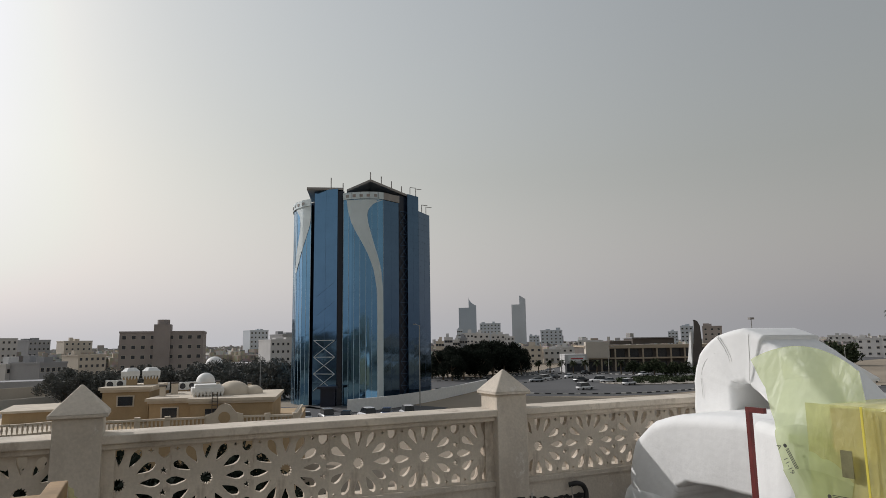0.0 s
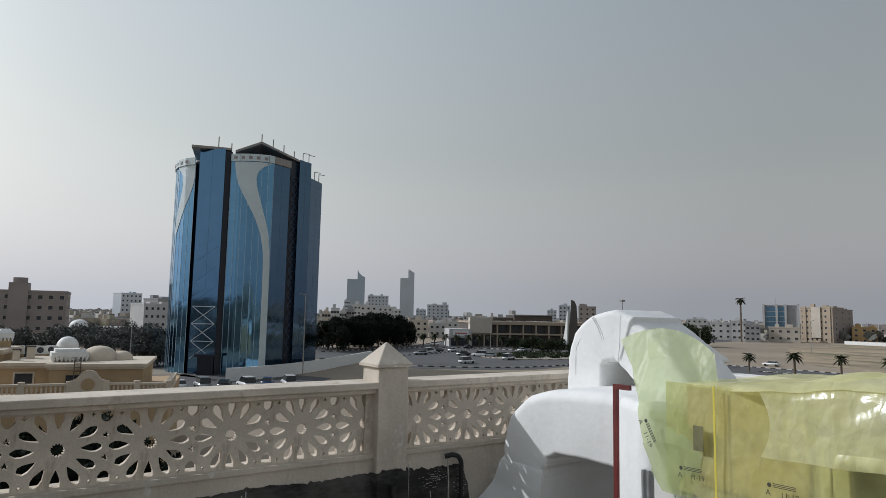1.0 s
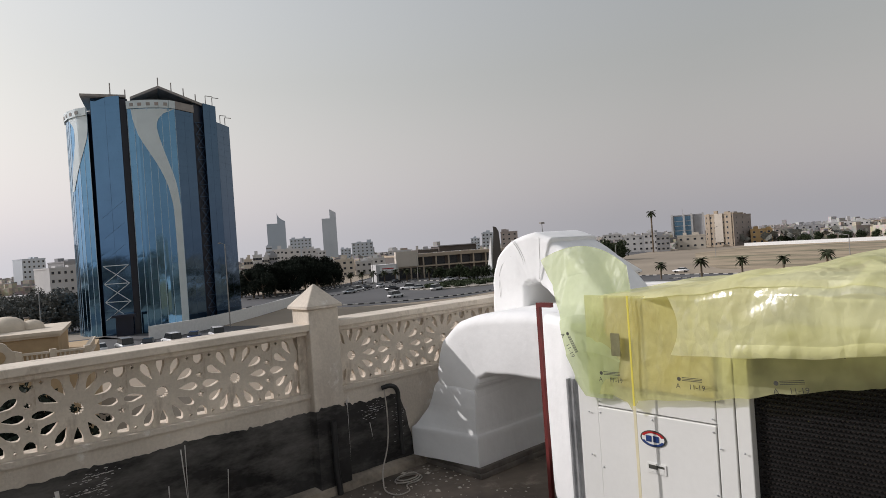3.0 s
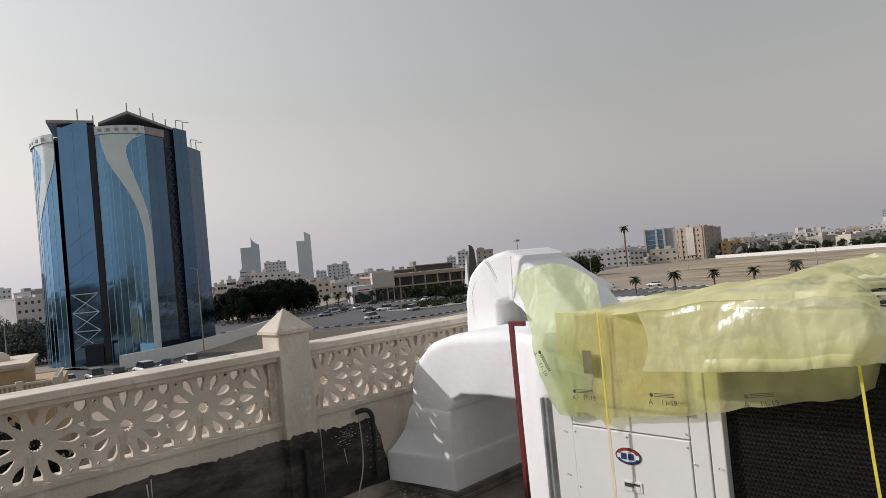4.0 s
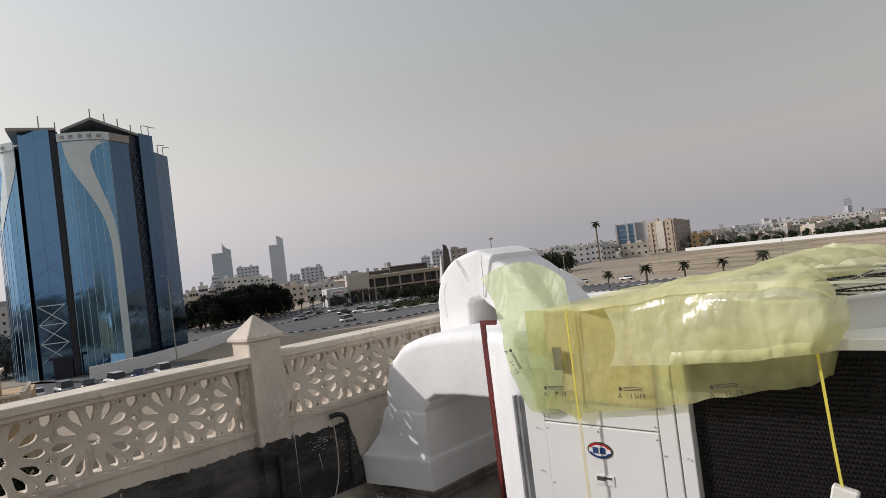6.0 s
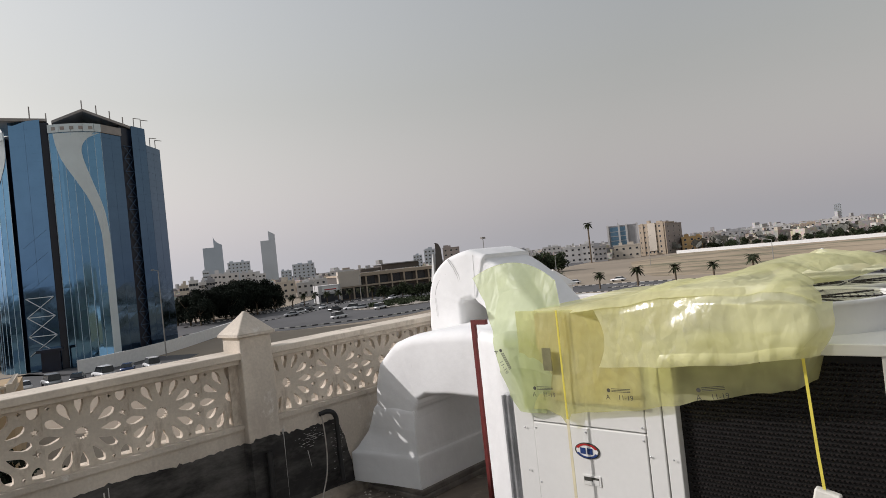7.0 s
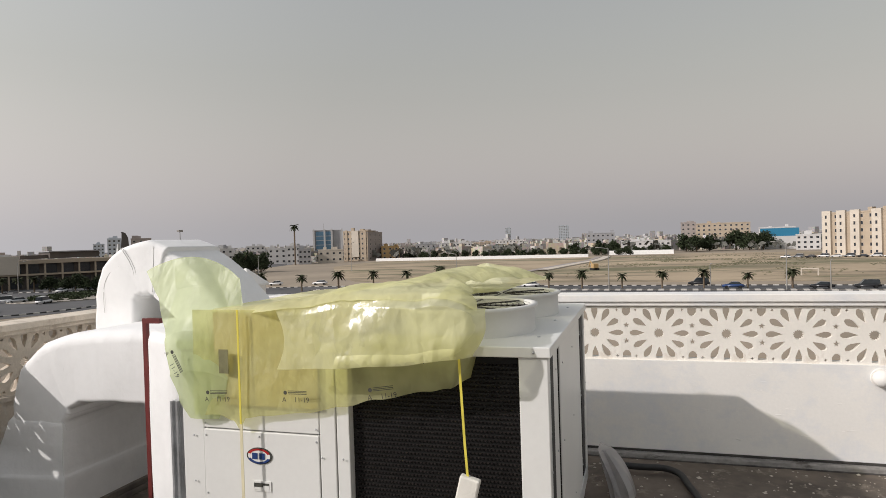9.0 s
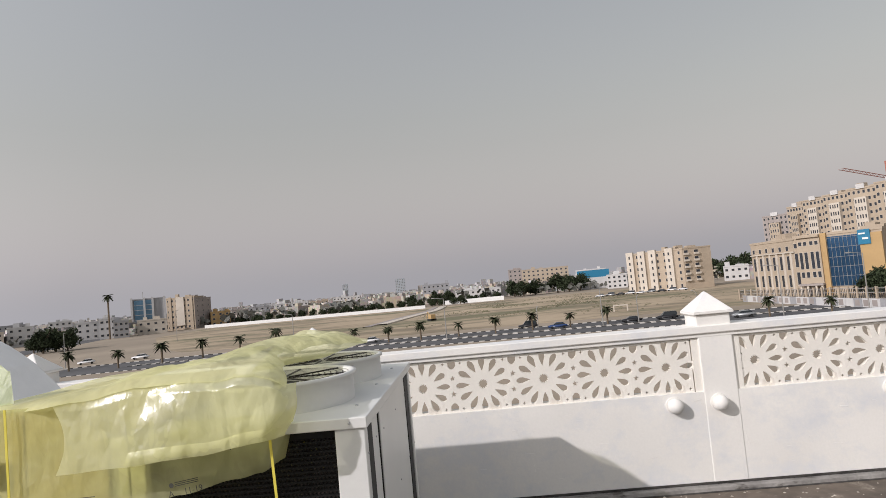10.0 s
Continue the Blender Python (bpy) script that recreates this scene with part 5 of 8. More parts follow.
kerb([pol(a, d) for a, d in ((30.5, 238), (33, 250), (36, 254), (39, 250), (42, 240), (45, 226))], 0, "black and white kerb before the shops", 1.5, 0.3)
strip("pavement", ROAD[14:58], -0.9, 0.9, 0.12, M["paving"], "paved central strip", "pavement")

# round island with planting in front of the shops
isl = [pol(43.5 + 0, 210) + Vector((22 * math.cos(t), 15 * math.sin(t))) for t in (2 * math.pi * i / 40 for i in range(41))]
flat("traffic_island", [tuple(p) for p in isl[:-1]], 0.2, M["paving"], "paved oval traffic island", "island")
kerb([Vector(p) for p in isl], 0.3, "striped kerb round the island", 1.4, 0.3)

# sandy lot: a levelled field with a track and scrub
LOT = [(176, -60), (182, 40), (196, 92), (232, 118), (330, 168), (408, 172), (400, 30), (432, -20), (420, -95), (330, -150), (210, -150), (178, -110)]
flat("ground", LOT, 0.06, M["lot"], "levelled sandy lot with tyre tracks", "ground")
strip("track", smooth_line([(246, 36), (300, 28), (341, 21), (402, 19)], 6), -2.2, 2.2, 0.5, M["b_cream"], "pale raised dirt track across the lot", "track")
strip("ditch", smooth_line([(240, 41), (300, 33), (341, 26), (400, 24)], 6), -1.5, 1.5, 0.3, M["b_brown"], "dark spoil heap beside the track", "ground")
rs = random.Random(11)
bm = bmesh.new()
for _ in range(4200):
    x, y = rs.gauss(300, 55), rs.gauss(-32, 32)
    if not (200 < x < 420 and -110 < y < 25) or noise.noise((x * 0.03, y * 0.05, 2)) < 0.02:
        continue
    r = rs.uniform(0.2, 0.75)
    vs = [bm.verts.new((x + r * math.cos(t + r), y + r * math.sin(t + r), GZ + 0.07)) for t in (0, 2.1, 4.2)]
    tip = bm.verts.new((x, y, GZ + 0.07 + r * 0.35))
    for i in range(3):
        bm.faces.new((vs[i], vs[(i + 1) % 3], tip))
solo("scrub", bm, M["scrub"], "low dry scrub on the sandy lot", "scrub", kind="stuff")


# ---- buildings ----
WIN = {}


def window_mesh(w, h):
    """A far window: the meshes of its frame and of the pane set back in it."""
    key = (round(w, 2), round(h, 2))
    if key not in WIN:
        bm = bmesh.new()
        f = 0.09
        for r in ((-w / 2, w / 2, -0.06, 0.02, -h / 2, -h / 2 + f), (-w / 2, w / 2, -0.06, 0.02, h / 2 - f, h / 2), (-w / 2, -w / 2 + f, -0.06, 0.02, -h / 2 + f, h / 2 - f), (w / 2 - f, w / 2, -0.06, 0.02, -h / 2 + f, h / 2 - f)):
            box(bm, *r)
        WIN[key] = (mesh_of("window", bm, M["b_cream"]), mesh_of("pane", boxes((-w / 2 + f, w / 2 - f, -0.03, 0.02, -h / 2 + f, h / 2 - f)), M["window"]))
    return WIN[key]


def window(size, parent, m):
    frame_me, pane_me = window_mesh(*size)
    share("pane", pane_me, share("window", frame_me, parent, m), Matrix())


def block(name, p0, p1, depth, top, m, label, rows=3, cols=6, win=(1.2, 1.5), side=0, base=GZ, category="building", z_first=None, roofbits=2, seed=0, side_m=None):
    """A building whose front runs from p0 to p1; windows front, and on the ends if side is given."""
    p0, p1 = Vector(p0), Vector(p1)
    d = p1 - p0
    w, turn = d.length, math.degrees(math.atan2(d.y, d.x))
    th = thing(name, (*p0, base), turn, label, category)
    h = top - base
    bm = boxes((0, w, 0, depth, 0, h))
    wall = part("wall", bm, M[m], th)
    part("roof", boxes((-0.15, w + 0.15, -0.15, 0.25, h, h + 0.7), (-0.15, w + 0.15, depth - 0.25, depth + 0.15, h, h + 0.7), (-0.15, 0.25, 0.25, depth - 0.25, h, h + 0.7), (w - 0.25, w + 0.15, 0.25, depth - 0.25, h, h + 0.7)), M[m], th)
    r = random.Random(seed or int(abs(p0.x * 7 + p0.y * 3)))
    for _ in range(roofbits):
        bw, bd, bh = r.uniform(2, min(6, w * 0.35)), r.uniform(2, 4), r.uniform(1.4, 3.2)
        bx, by = r.uniform(0.5, max(0.6, w - bw - 0.5)), r.uniform(0.8, max(0.9, depth - bd - 0.5))
        part("roof_room", boxes((bx, bx + bw, by, by + bd, h, h + bh)), M[m], th)
    fl = h / rows
    for j in range(rows):
        z = fl * (j + 0.55) if z_first is None else z_first + fl * j
        for i in range(cols):
            window(win, th, pose(w * (i + 0.5) / cols, 0, z))
        for i in range(side):
            window(win, th, pose(w, depth * (i + 0.5) / side, z, 0, 0, 90))
            window(win, th, pose(0, depth * (i + 0.5) / side, z, 0, 0, -90))
    return th, w, h


# brown institutional block and mosque beyond the trees
th, w, h = block("apartment_block", pol(-2.15, 262), pol(4.15, 259), 22, lift(1.15, 260), "b_brown", "brown-grey five-storey block with paired windows", 5, 9, (1.5, 1.5), 5, roofbits=0)
part("stair_tower", boxes((w * 0.40, w * 0.60, -0.8, 6, 0, h + 3.2)), M["b_brown"], th)
bm = bmesh.new()
cyl(bm, (w * 0.5, 3, h + 3.2), (w * 0.5, 3, h + 5.0), 2.2, n=14)
part("drum", bm, M["b_brown"], th)
mos = thing("mosque", (*pol(5.1, 300), GZ), 0, "low pale mosque hall with a shallow dome", "mosque")
bm = bmesh.new()
dome(bm, (0, 0, 5.2), 3.6, 3.0)
part("dome", bm, M["tank"], mos, "pale dome", True)
part("hall", boxes((-9, 28, -6, 8, 0, 5.2)), M["b_white"], mos)

# low houses to the west
LEFT = [(-10.6, -8.9, 420, 0.75), (-8.2, -6.8, 470, 0.62), (-5.9, -4.0, 500, 0.52), (-12.5, -10.4, 330, -0.3), (-9.5, -7.6, 250, -1.2), (-7.4, -5.6, 240, -1.15), (-4.9, -3.0, 330, -0.6), (7.9, 9.4, 520, 1.25), (9.6, 11.7, 330, 0.4), (10.6, 12.2, 360, 0.85)]
for i, (a0, a1, d, el) in enumerate(LEFT):
    block("house", pol(a0, d), pol(a1, d + 6), 14, lift(el, d), ("b_white", "b_grey", "b_cream", "b_haze2")[i % 4], ("pale flat-roofed house in haze", "grey flat-roofed block in haze", "cream flat-roofed house in haze", "bluish-grey distant block in haze")[i % 4], max(2, round((lift(el, d) - GZ) / 3.4)), 5, (1.3, 1.4), 0, seed=i + 1)
# boundary walls and sheds there
for a0, d0, a1, d1, hh in ((-14, 190, -4, 205, 3.0), (-5, 190, 6, 200, 2.6), (-12, 160, -6, 170, 2.2)):
    p, q = pol(a0, d0), pol(a1, d1)
    n = Vector((-(q - p).y, (q - p).x)).normalized() * 0.15
    bm = bmesh.new()
    prism(bm, [tuple(p + n), tuple(p - n), tuple(q - n), tuple(q + n)], GZ, GZ + hh)
    solo("boundary_wall", bm, M["b_cream"], "long cream boundary wall of a yard", "wall")
part("hall", boxes((0, 26, 0, 10, 0, 4.2)), M["b_grey"], thing("shed", (*pol(-11, 205), GZ), 6, "long low grey shed", "shed"))

# the far pair of high-rises and their neighbours
far = thing("skyscraper", (*pol(26.9, 900), GZ), -27, "hazy blue-grey tower with a curved sail top", "tower", "distant high-rises")
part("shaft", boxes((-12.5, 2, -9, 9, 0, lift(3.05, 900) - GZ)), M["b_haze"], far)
bm = bmesh.new()
hz = lift(4.0, 900) - GZ
pts = [(1.5, 0), (12, 0), (12, hz * 0.84)] + [(12 - 10.5 * math.sin(k / 8 * math.pi / 2) ** 1.6, hz * 0.84 + hz * 0.16 * (1 - math.cos(k / 8 * math.pi / 2))) for k in range(1, 9)]
a, b = [bm.verts.new((x, -10, z)) for x, z in pts], [bm.verts.new((x, 10, z)) for x, z in pts]
bm.faces.new(a), bm.faces.new(b[::-1])
for i in range(len(pts)):
    bm.faces.new((a[i], a[(i + 1) % len(pts)], b[(i + 1) % len(pts)], b[i]))
part("sail", bm, M["b_haze"], far)
far = thing("skyscraper", (*pol(31.4, 900), GZ), -31, "hazy pale grey tower with a slanted blade top", "tower", "distant high-rises")
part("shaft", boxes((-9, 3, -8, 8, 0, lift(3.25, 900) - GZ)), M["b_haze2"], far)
bm = bmesh.new()
pts = [(2, 0), (10.5, 0), (10.5, lift(3.72, 900) - GZ), (3, lift(4.02, 900) - GZ), (2, lift(4.02, 900) - GZ)]
a, b = [bm.verts.new((x, -9, z)) for x, z in pts], [bm.verts.new((x, 9, z)) for x, z in pts]
bm.faces.new(a), bm.faces.new(b[::-1])
for i in range(5):
    bm.faces.new((a[i], a[(i + 1) % 5], b[(i + 1) % 5], b[i]))
part("blade", bm, M["b_haze2"], far)
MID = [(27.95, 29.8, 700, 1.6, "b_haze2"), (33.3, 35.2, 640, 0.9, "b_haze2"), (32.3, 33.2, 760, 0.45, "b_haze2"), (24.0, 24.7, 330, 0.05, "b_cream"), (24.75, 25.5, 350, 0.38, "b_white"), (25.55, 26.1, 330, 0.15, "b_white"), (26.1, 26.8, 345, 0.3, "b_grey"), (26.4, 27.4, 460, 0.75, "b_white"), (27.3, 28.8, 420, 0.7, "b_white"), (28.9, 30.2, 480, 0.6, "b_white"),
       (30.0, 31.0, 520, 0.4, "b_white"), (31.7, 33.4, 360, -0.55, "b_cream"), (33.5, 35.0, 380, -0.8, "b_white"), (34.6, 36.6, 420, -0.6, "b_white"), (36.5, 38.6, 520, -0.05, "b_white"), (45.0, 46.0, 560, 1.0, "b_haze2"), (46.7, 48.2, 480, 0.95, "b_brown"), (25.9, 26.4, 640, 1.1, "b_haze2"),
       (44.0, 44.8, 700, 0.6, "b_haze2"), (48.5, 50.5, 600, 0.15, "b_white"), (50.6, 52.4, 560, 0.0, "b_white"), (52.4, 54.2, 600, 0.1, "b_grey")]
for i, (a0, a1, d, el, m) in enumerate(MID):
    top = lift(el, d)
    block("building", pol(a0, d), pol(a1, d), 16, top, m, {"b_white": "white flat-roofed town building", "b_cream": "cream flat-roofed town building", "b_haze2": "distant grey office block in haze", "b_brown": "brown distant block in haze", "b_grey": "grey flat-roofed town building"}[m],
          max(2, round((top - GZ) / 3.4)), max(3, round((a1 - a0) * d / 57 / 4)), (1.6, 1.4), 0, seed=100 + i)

# shops by the junction: two storeys with a deep shaded gallery
p0, p1 = pol(37.2, 268), pol(48.5, 285)
d = p1 - p0
sh = thing("shopping_arcade", (*p0, GZ), math.degrees(math.atan2(d.y, d.x)), "beige two-storey shopping arcade with a deep shaded gallery", "shop building")
W = d.length
# the shade under the gallery is put into this wall's colour
part("body", boxes((0, W, 3.0, 26, 0, 9.8)), M["b_dark"], sh, "shopfront wall darkened for the gallery's shade")
part("fascia", boxes((-0.4, W, -0.2, 3.0, 9.2, 10.5), (-0.4, W, -0.2, 3.0, 5.0, 5.6)), M["b_beige"], sh, "pale horizontal fascia")
part("roof", boxes((-0.4, W, 3.0, 26.2, 9.8, 10.5)), M["b_beige"], sh)
part("end_wall", boxes((-0.4, W * 0.16, -0.6, 2.9, 5.6, 12.0), (-0.4, 0.6, -0.6, 2.9, 0, 5.6)), M["b_cream"], sh, "cream end pavilion")
part("penthouse", boxes((W * 0.36, W * 0.66, 6, 20, 10.9, 13.2), (W * 0.2, W * 0.36, 8, 20, 10.9, 12.2)), M["b_dark"], sh, "dark roof structure")
part("penthouse_roof", boxes((W * 0.35, W * 0.67, 5, 21, 13.2, 13.6)), M["b_grey"], sh)
colm = mesh_of("column", boxes((-0.28, 0.28, -0.28, 0.28, 0, 9.2)), M["b_beige"])
for i in range(11):
    share("column", colm, sh, pose(0.3 + (W - 0.6) * i / 10, 0.3, 0))
shopw = mesh_of("shop_window", boxes((-1.9, 1.9, -0.06, 0.04, -1.7, 1.7)), M["window"])
for i in range(10):
    for z in (2.2, 7.2):
        share("shop_window", shopw, sh, pose(W * (i + 0.5) / 10, 2.97, z))
side = thing("shop", (*pol(35.3, 262), GZ), math.degrees(math.atan2(d.y, d.x)), "small white shop pavilion with a sign board", "shop building")
part("body", boxes((0, 9, 0, 12, 0, 7.2)), M["b_white"], side)
part("shopfront", boxes((0.8, 8.2, -0.06, 0.02, 0.4, 3.6)), M["window"], side)
part("sign", boxes((1.5, 8.2, -0.25, -0.05, 4.4, 6.6)), M["tank"], side, "white sign board with red bars")
part("sign_bar", boxes((2.4, 7.3, -0.3, -0.252, 5.3, 5.7)), M["badge_red"], side)
# monument: two curved blades
mon = thing("monument", (*pol(46.0, 235), GZ), -46, "tall dark stone blade monument with a white sail beside it", "monument")
bm = loft([[(cx + sx * hx, sy * 0.8, z) for sx, sy in ((-1, -1), (1, -1), (1, 1), (-1, 1))] for z, cx, hx in ((0, 0.8, 1.7), (6, 0.9, 1.6), (12, 1.1, 1.35), (17, 1.15, 1.0), (18.6, 0.8, 0.6), (19.0, 0.3, 0.3))])
part("blade", bm, M["b_dark"], mon, "dark stone blade")
bm = loft([[(cx + sx * hx, sy * 0.5, z) for sx, sy in ((-1, -1), (1, -1), (1, 1), (-1, 1))] for z, cx, hx in ((0, -3.2, 3.0), (1.2, -2.6, 2.2), (3, -1.8, 1.2), (7, -1.3, 0.7), (12, -0.8, 0.35), (15, -0.5, 0.1))])
bm.transform(Matrix.Translation((-1.6, 0, 0)) @ pose(0, 0, 0, 0, 0, -42) @ Matrix.Translation((1.6, 0, 0)))
part("sail", bm, M["tank"], mon, "white curved sail")

# row across the lot
th, w, h = block("office_block", pol(61.3, 520), pol(63.9, 520), 18, lift(1.25, 520), "b_grey", "grey office block with blue glass bays", 6, 0, roofbits=0)
for a, b in ((0.1, 0.36), (0.42, 0.60)):
    bay = part("glass_bay", boxes((w * a, w * b, -0.5, 0.0, 2, h - 0.5)), M["pale_glass"], th, "pale blue glass bay")
    for k in range(1, 6):
        part("spandrel", boxes((w * a, w * b, -0.62, -0.5, 2 + (h - 2.5) * k / 6 - 0.25, 2 + (h - 2.5) * k / 6 + 0.25)), M["b_grey"], bay)
for a in (0.0, 0.36, 0.60, 0.94):
    part("pier", boxes((w * a, w * (a + 0.06), -1.0, -0.01, 0, h + 1.5)), M["b_white"], th, "white pier")
bm = bmesh.new()
cyl(bm, (w * 0.36, 4, h), (w * 0.36, 4, h + 6), 0.15, n=6)
part("mast", bm, M["post"], th)
th, w, h = block("apartment_block", pol(63.95, 478), pol(66.1, 470), 16, lift(1.1, 476), "b_beige", "cream apartment block with arched centre bay", 6, 7, (1.3, 1.6), 4, roofbits=2, seed=3)
part("centre_bay", boxes((w * 0.36, w * 0.64, -0.8, -0.01, 3, h + 0.8)), M["b_cream"], th)
for x in (0.08, 0.84):
    part("bay", boxes((w * x, w * (x + 0.1), -0.5, -0.01, 0, h + 1.2)), M["b_beige"], th)
# the cream block's right-hand face, its shade put into a brown colour
block("apartment_block", pol(66.1, 470), pol(67.4, 490), 14, lift(0.95, 480), "b_brown", "right face of the cream block, browned to stand for shade", 6, 3, (1.3, 1.5), 2)
ROW = [(57.4, 59.0, 470, -0.2, "b_white"), (59.0, 60.2, 450, -0.05, "b_white"), (60.0, 61.1, 440, -0.35, "b_grey"), (61.7, 63.9, 455, -0.5, "b_cream"), (67.3, 68.9, 480, -0.35, "b_ochre"), (69.0, 70.4, 520, -0.35, "b_brown"), (70.4, 72.2, 560, -0.25, "b_grey"), (72.3, 75.4, 640, -0.2, "b_white"), (75.5, 77.5, 700, -0.25, "b_beige"),
       (53.0, 54.6, 480, -0.1, "b_white"), (51.2, 52.8, 470, -0.35, "b_cream"), (55.6, 57.2, 560, 0.05, "b_white"), (85.6, 88.0, 560, 0.25, "b_grey"), (94.6, 98.7, 560, 0.75, "b_beige"), (93.4, 94.6, 570, 0.9, "b_brown"), (99.3, 101.9, 540, 0.25, "b_white"), (101.9, 103.6, 470, -0.4, "b_white"), (88.5, 92.6, 500, -0.55, "b_white"), (77.6, 80.0, 760, -0.1, "b_white"),
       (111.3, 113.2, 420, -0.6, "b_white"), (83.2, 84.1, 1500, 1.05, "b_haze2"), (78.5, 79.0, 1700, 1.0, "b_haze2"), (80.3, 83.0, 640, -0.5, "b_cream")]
for i, (a0, a1, d, el, m) in enumerate(ROW):
    top = lift(el, d)
    block("building", pol(a0, d), pol(a1, d), 15, top, m, {"b_white": "white flat-roofed building beyond the lot", "b_cream": "cream villa beyond the lot", "b_haze2": "hazy distant tower block", "b_brown": "brown building beyond the lot", "b_grey": "grey building beyond the lot", "b_ochre": "ochre house beyond the lot", "b_beige": "long beige building beyond the lot"}[m],
          max(2, round((top - GZ) / 3.5)), min(12, max(3, round((a1 - a0) * d / 57 / 4))), (1.7, 1.5), 0, seed=200 + i)
# blue-roofed hall
p = pol(99.4, 500)
part("hall", boxes((0, 24, 0, 12, lift(-0.42, 500) - GZ, lift(0.22, 500) - GZ)), M["sign_blue"], thing("warehouse", (*p, GZ), -100, "blue metal-clad warehouse by the trees", "warehouse"))
part("base_hall", boxes((0, 24, -0.3, 12, 0, lift(-0.42, 500) - GZ)), M["b_white"], bpy.data.objects["warehouse"], "white lower storey")

# cream apartment block with balconies
th, w, h = block("apartment_block", pol(103.8, 365), pol(108.3, 345), 18, lift(1.2, 355), "b_beige", "cream six-storey apartment block with stacked balconies", 6, 8, (1.3, 1.7), 0, roofbits=4, seed=9)
for x in (0.0, 0.22, 0.42, 0.72):
    part("bay", boxes((w * x, w * (x + 0.13), -1.2, -0.01, 0, h + 1.4)), M["b_cream"], th)
    for j in range(6):
        window((1.1, 1.7), th, pose(w * (x + 0.065), -1.2, h / 6 * (j + 0.55)))
th2, w2, h2 = block("apartment_block", pol(108.3, 345), pol(110.5, 352), 18, lift(1.25, 350), "b_beige", "beige end wing with stacked balconies", 6, 0, (1.2, 1.6), 2, roofbits=2, seed=10)
bal = mesh_of("balcony", boxes((-1.3, 1.3, -0.9, -0.01, 0, 0.2), (-1.3, 1.3, -0.9, -0.8, 0.2, 1.0), (-1.3, -1.2, -0.8, -0.01, 0.2, 1.0), (1.2, 1.3, -0.8, -0.01, 0.2, 1.0)), M["b_cream"])
for j in range(1, 6):
    for x in (0.12, 0.48):
        window((2.2, 2.3), th2, pose(w2 * x, -0.02, h2 / 6 * j + 1.5))
        share("balcony", bal, th2, pose(w2 * x, 0, h2 / 6 * j + 0.3))

# office with blue curtain wall
p0, p1 = pol(113.5, 236), pol(116.6, 214)
th, w, h = block("office_block", p0, p1, 16, lift(1.0, 225), "b_beige", "cream office building with tall slit windows", 2, 0, roofbits=2, seed=21)
for i in range(6):
    x = w * (0.07 + 0.155 * i)
    for z, hh, ww in ((h * 0.86, 1.5, 1.5), (h * 0.60, 4.3, 1.5), (h * 0.27, 3.8, 1.5)):
        window((ww, hh), th, pose(x, 0, z))
    part("pier", boxes((x + w * 0.06, x + w * 0.095, -0.35, -0.01, 0, h * 0.78)), M["b_cream"], th)
part("cornice", boxes((0, w, -0.5, -0.36, h * 0.78, h * 0.80), (0, w, -0.36, -0.01, h * 0.78, h * 0.80)), M["b_cream"], th)
q1 = pol(122.4, 205)
th2, w2, h2 = block("office_block", p1, q1, 16, lift(1.2, 210), "b_beige", "beige and ochre office building with a blue glass curtain wall", 4, 0, roofbits=3, seed=22)
part("ochre_bay", boxes((w2 * 0.335, w2 * 0.40, -0.9, -0.01, 0, h2 + 0.6)), M["b_ochre"], th2, "ochre pier beside the glass")
part("ochre_bay", boxes((w2 * 0.765, w2 * 1.0, -0.6, -0.01, 0, h2 - 0.6)), M["b_ochre"], th2, "ochre corner bay")
bay = part("entrance_bay", boxes((w2 * 0.06, w2 * 0.335, -1.4, -0.01, 3.6, h2 - 0.2), (w2 * 0.04, w2 * 0.335, -2.0, -0.01, h2 - 0.2, h2 + 0.4)), M["b_beige"], th2)
for x in (0.10, 0.16, 0.235, 0.295):
    for z, hh in ((h2 * 0.36, 1.8), (h2 * 0.60, 5.0), (h2 * 0.89, 1.3)):
        window((1.05, hh), th2, pose(w2 * x, -1.4, z))
for x in (0.02,):
    for z, hh in ((h2 * 0.30, 4.0), (h2 * 0.62, 4.2), (h2 * 0.87, 1.4)):
        window((1.4, hh), th2, pose(w2 * x, 0, z))
glass = part("curtain_wall", boxes((w2 * 0.40, w2 * 0.765, -0.25, 0.0, 2.5, h2 - 0.6)), M["blue_glass"], th2, "blue glass curtain wall")
for i in range(9):
    x = w2 * (0.40 + 0.365 * i / 8)
    part("mullion", boxes((x - 0.03, x + 0.03, -0.36, -0.26, 2.5, h2 - 0.6)), M["grey_roof"], glass)
for i in range(6):
    z = 2.5 + (h2 - 3.5) * i / 5
    part("transom", boxes((w2 * 0.40, w2 * 0.765, -0.34, -0.255, z - 0.04, z + 0.04)), M["grey_roof"], glass)
part("sign", boxes((w2 * 0.755, w2 * 0.885, -0.9, -0.61, h2 - 3.6, h2 + 0.4)), M["sign_blue"], th2, "blue square sign with white bars")
part("sign_bar", boxes((w2 * 0.768, w2 * 0.835, -0.95, -0.905, h2 - 0.9, h2 - 0.5), (w2 * 0.80, w2 * 0.865, -0.95, -0.905, h2 - 2.3, h2 - 1.8)), M["tank"], th2)
part("entrance", boxes((w2 * 0.08, w2 * 0.33, -0.4, -0.02, 0, 3.0), (w2 * 0.05, w2 * 0.34, -2.4, -0.02, 3.0, 3.58)), M["b_brown"], th2)
for x in (0.07, 0.15, 0.25, 0.32):
    part("column", boxes((w2 * x - 0.25, w2 * x + 0.25, -2.2, -1.7, 0, 3.0)), M["b_cream"], th2)
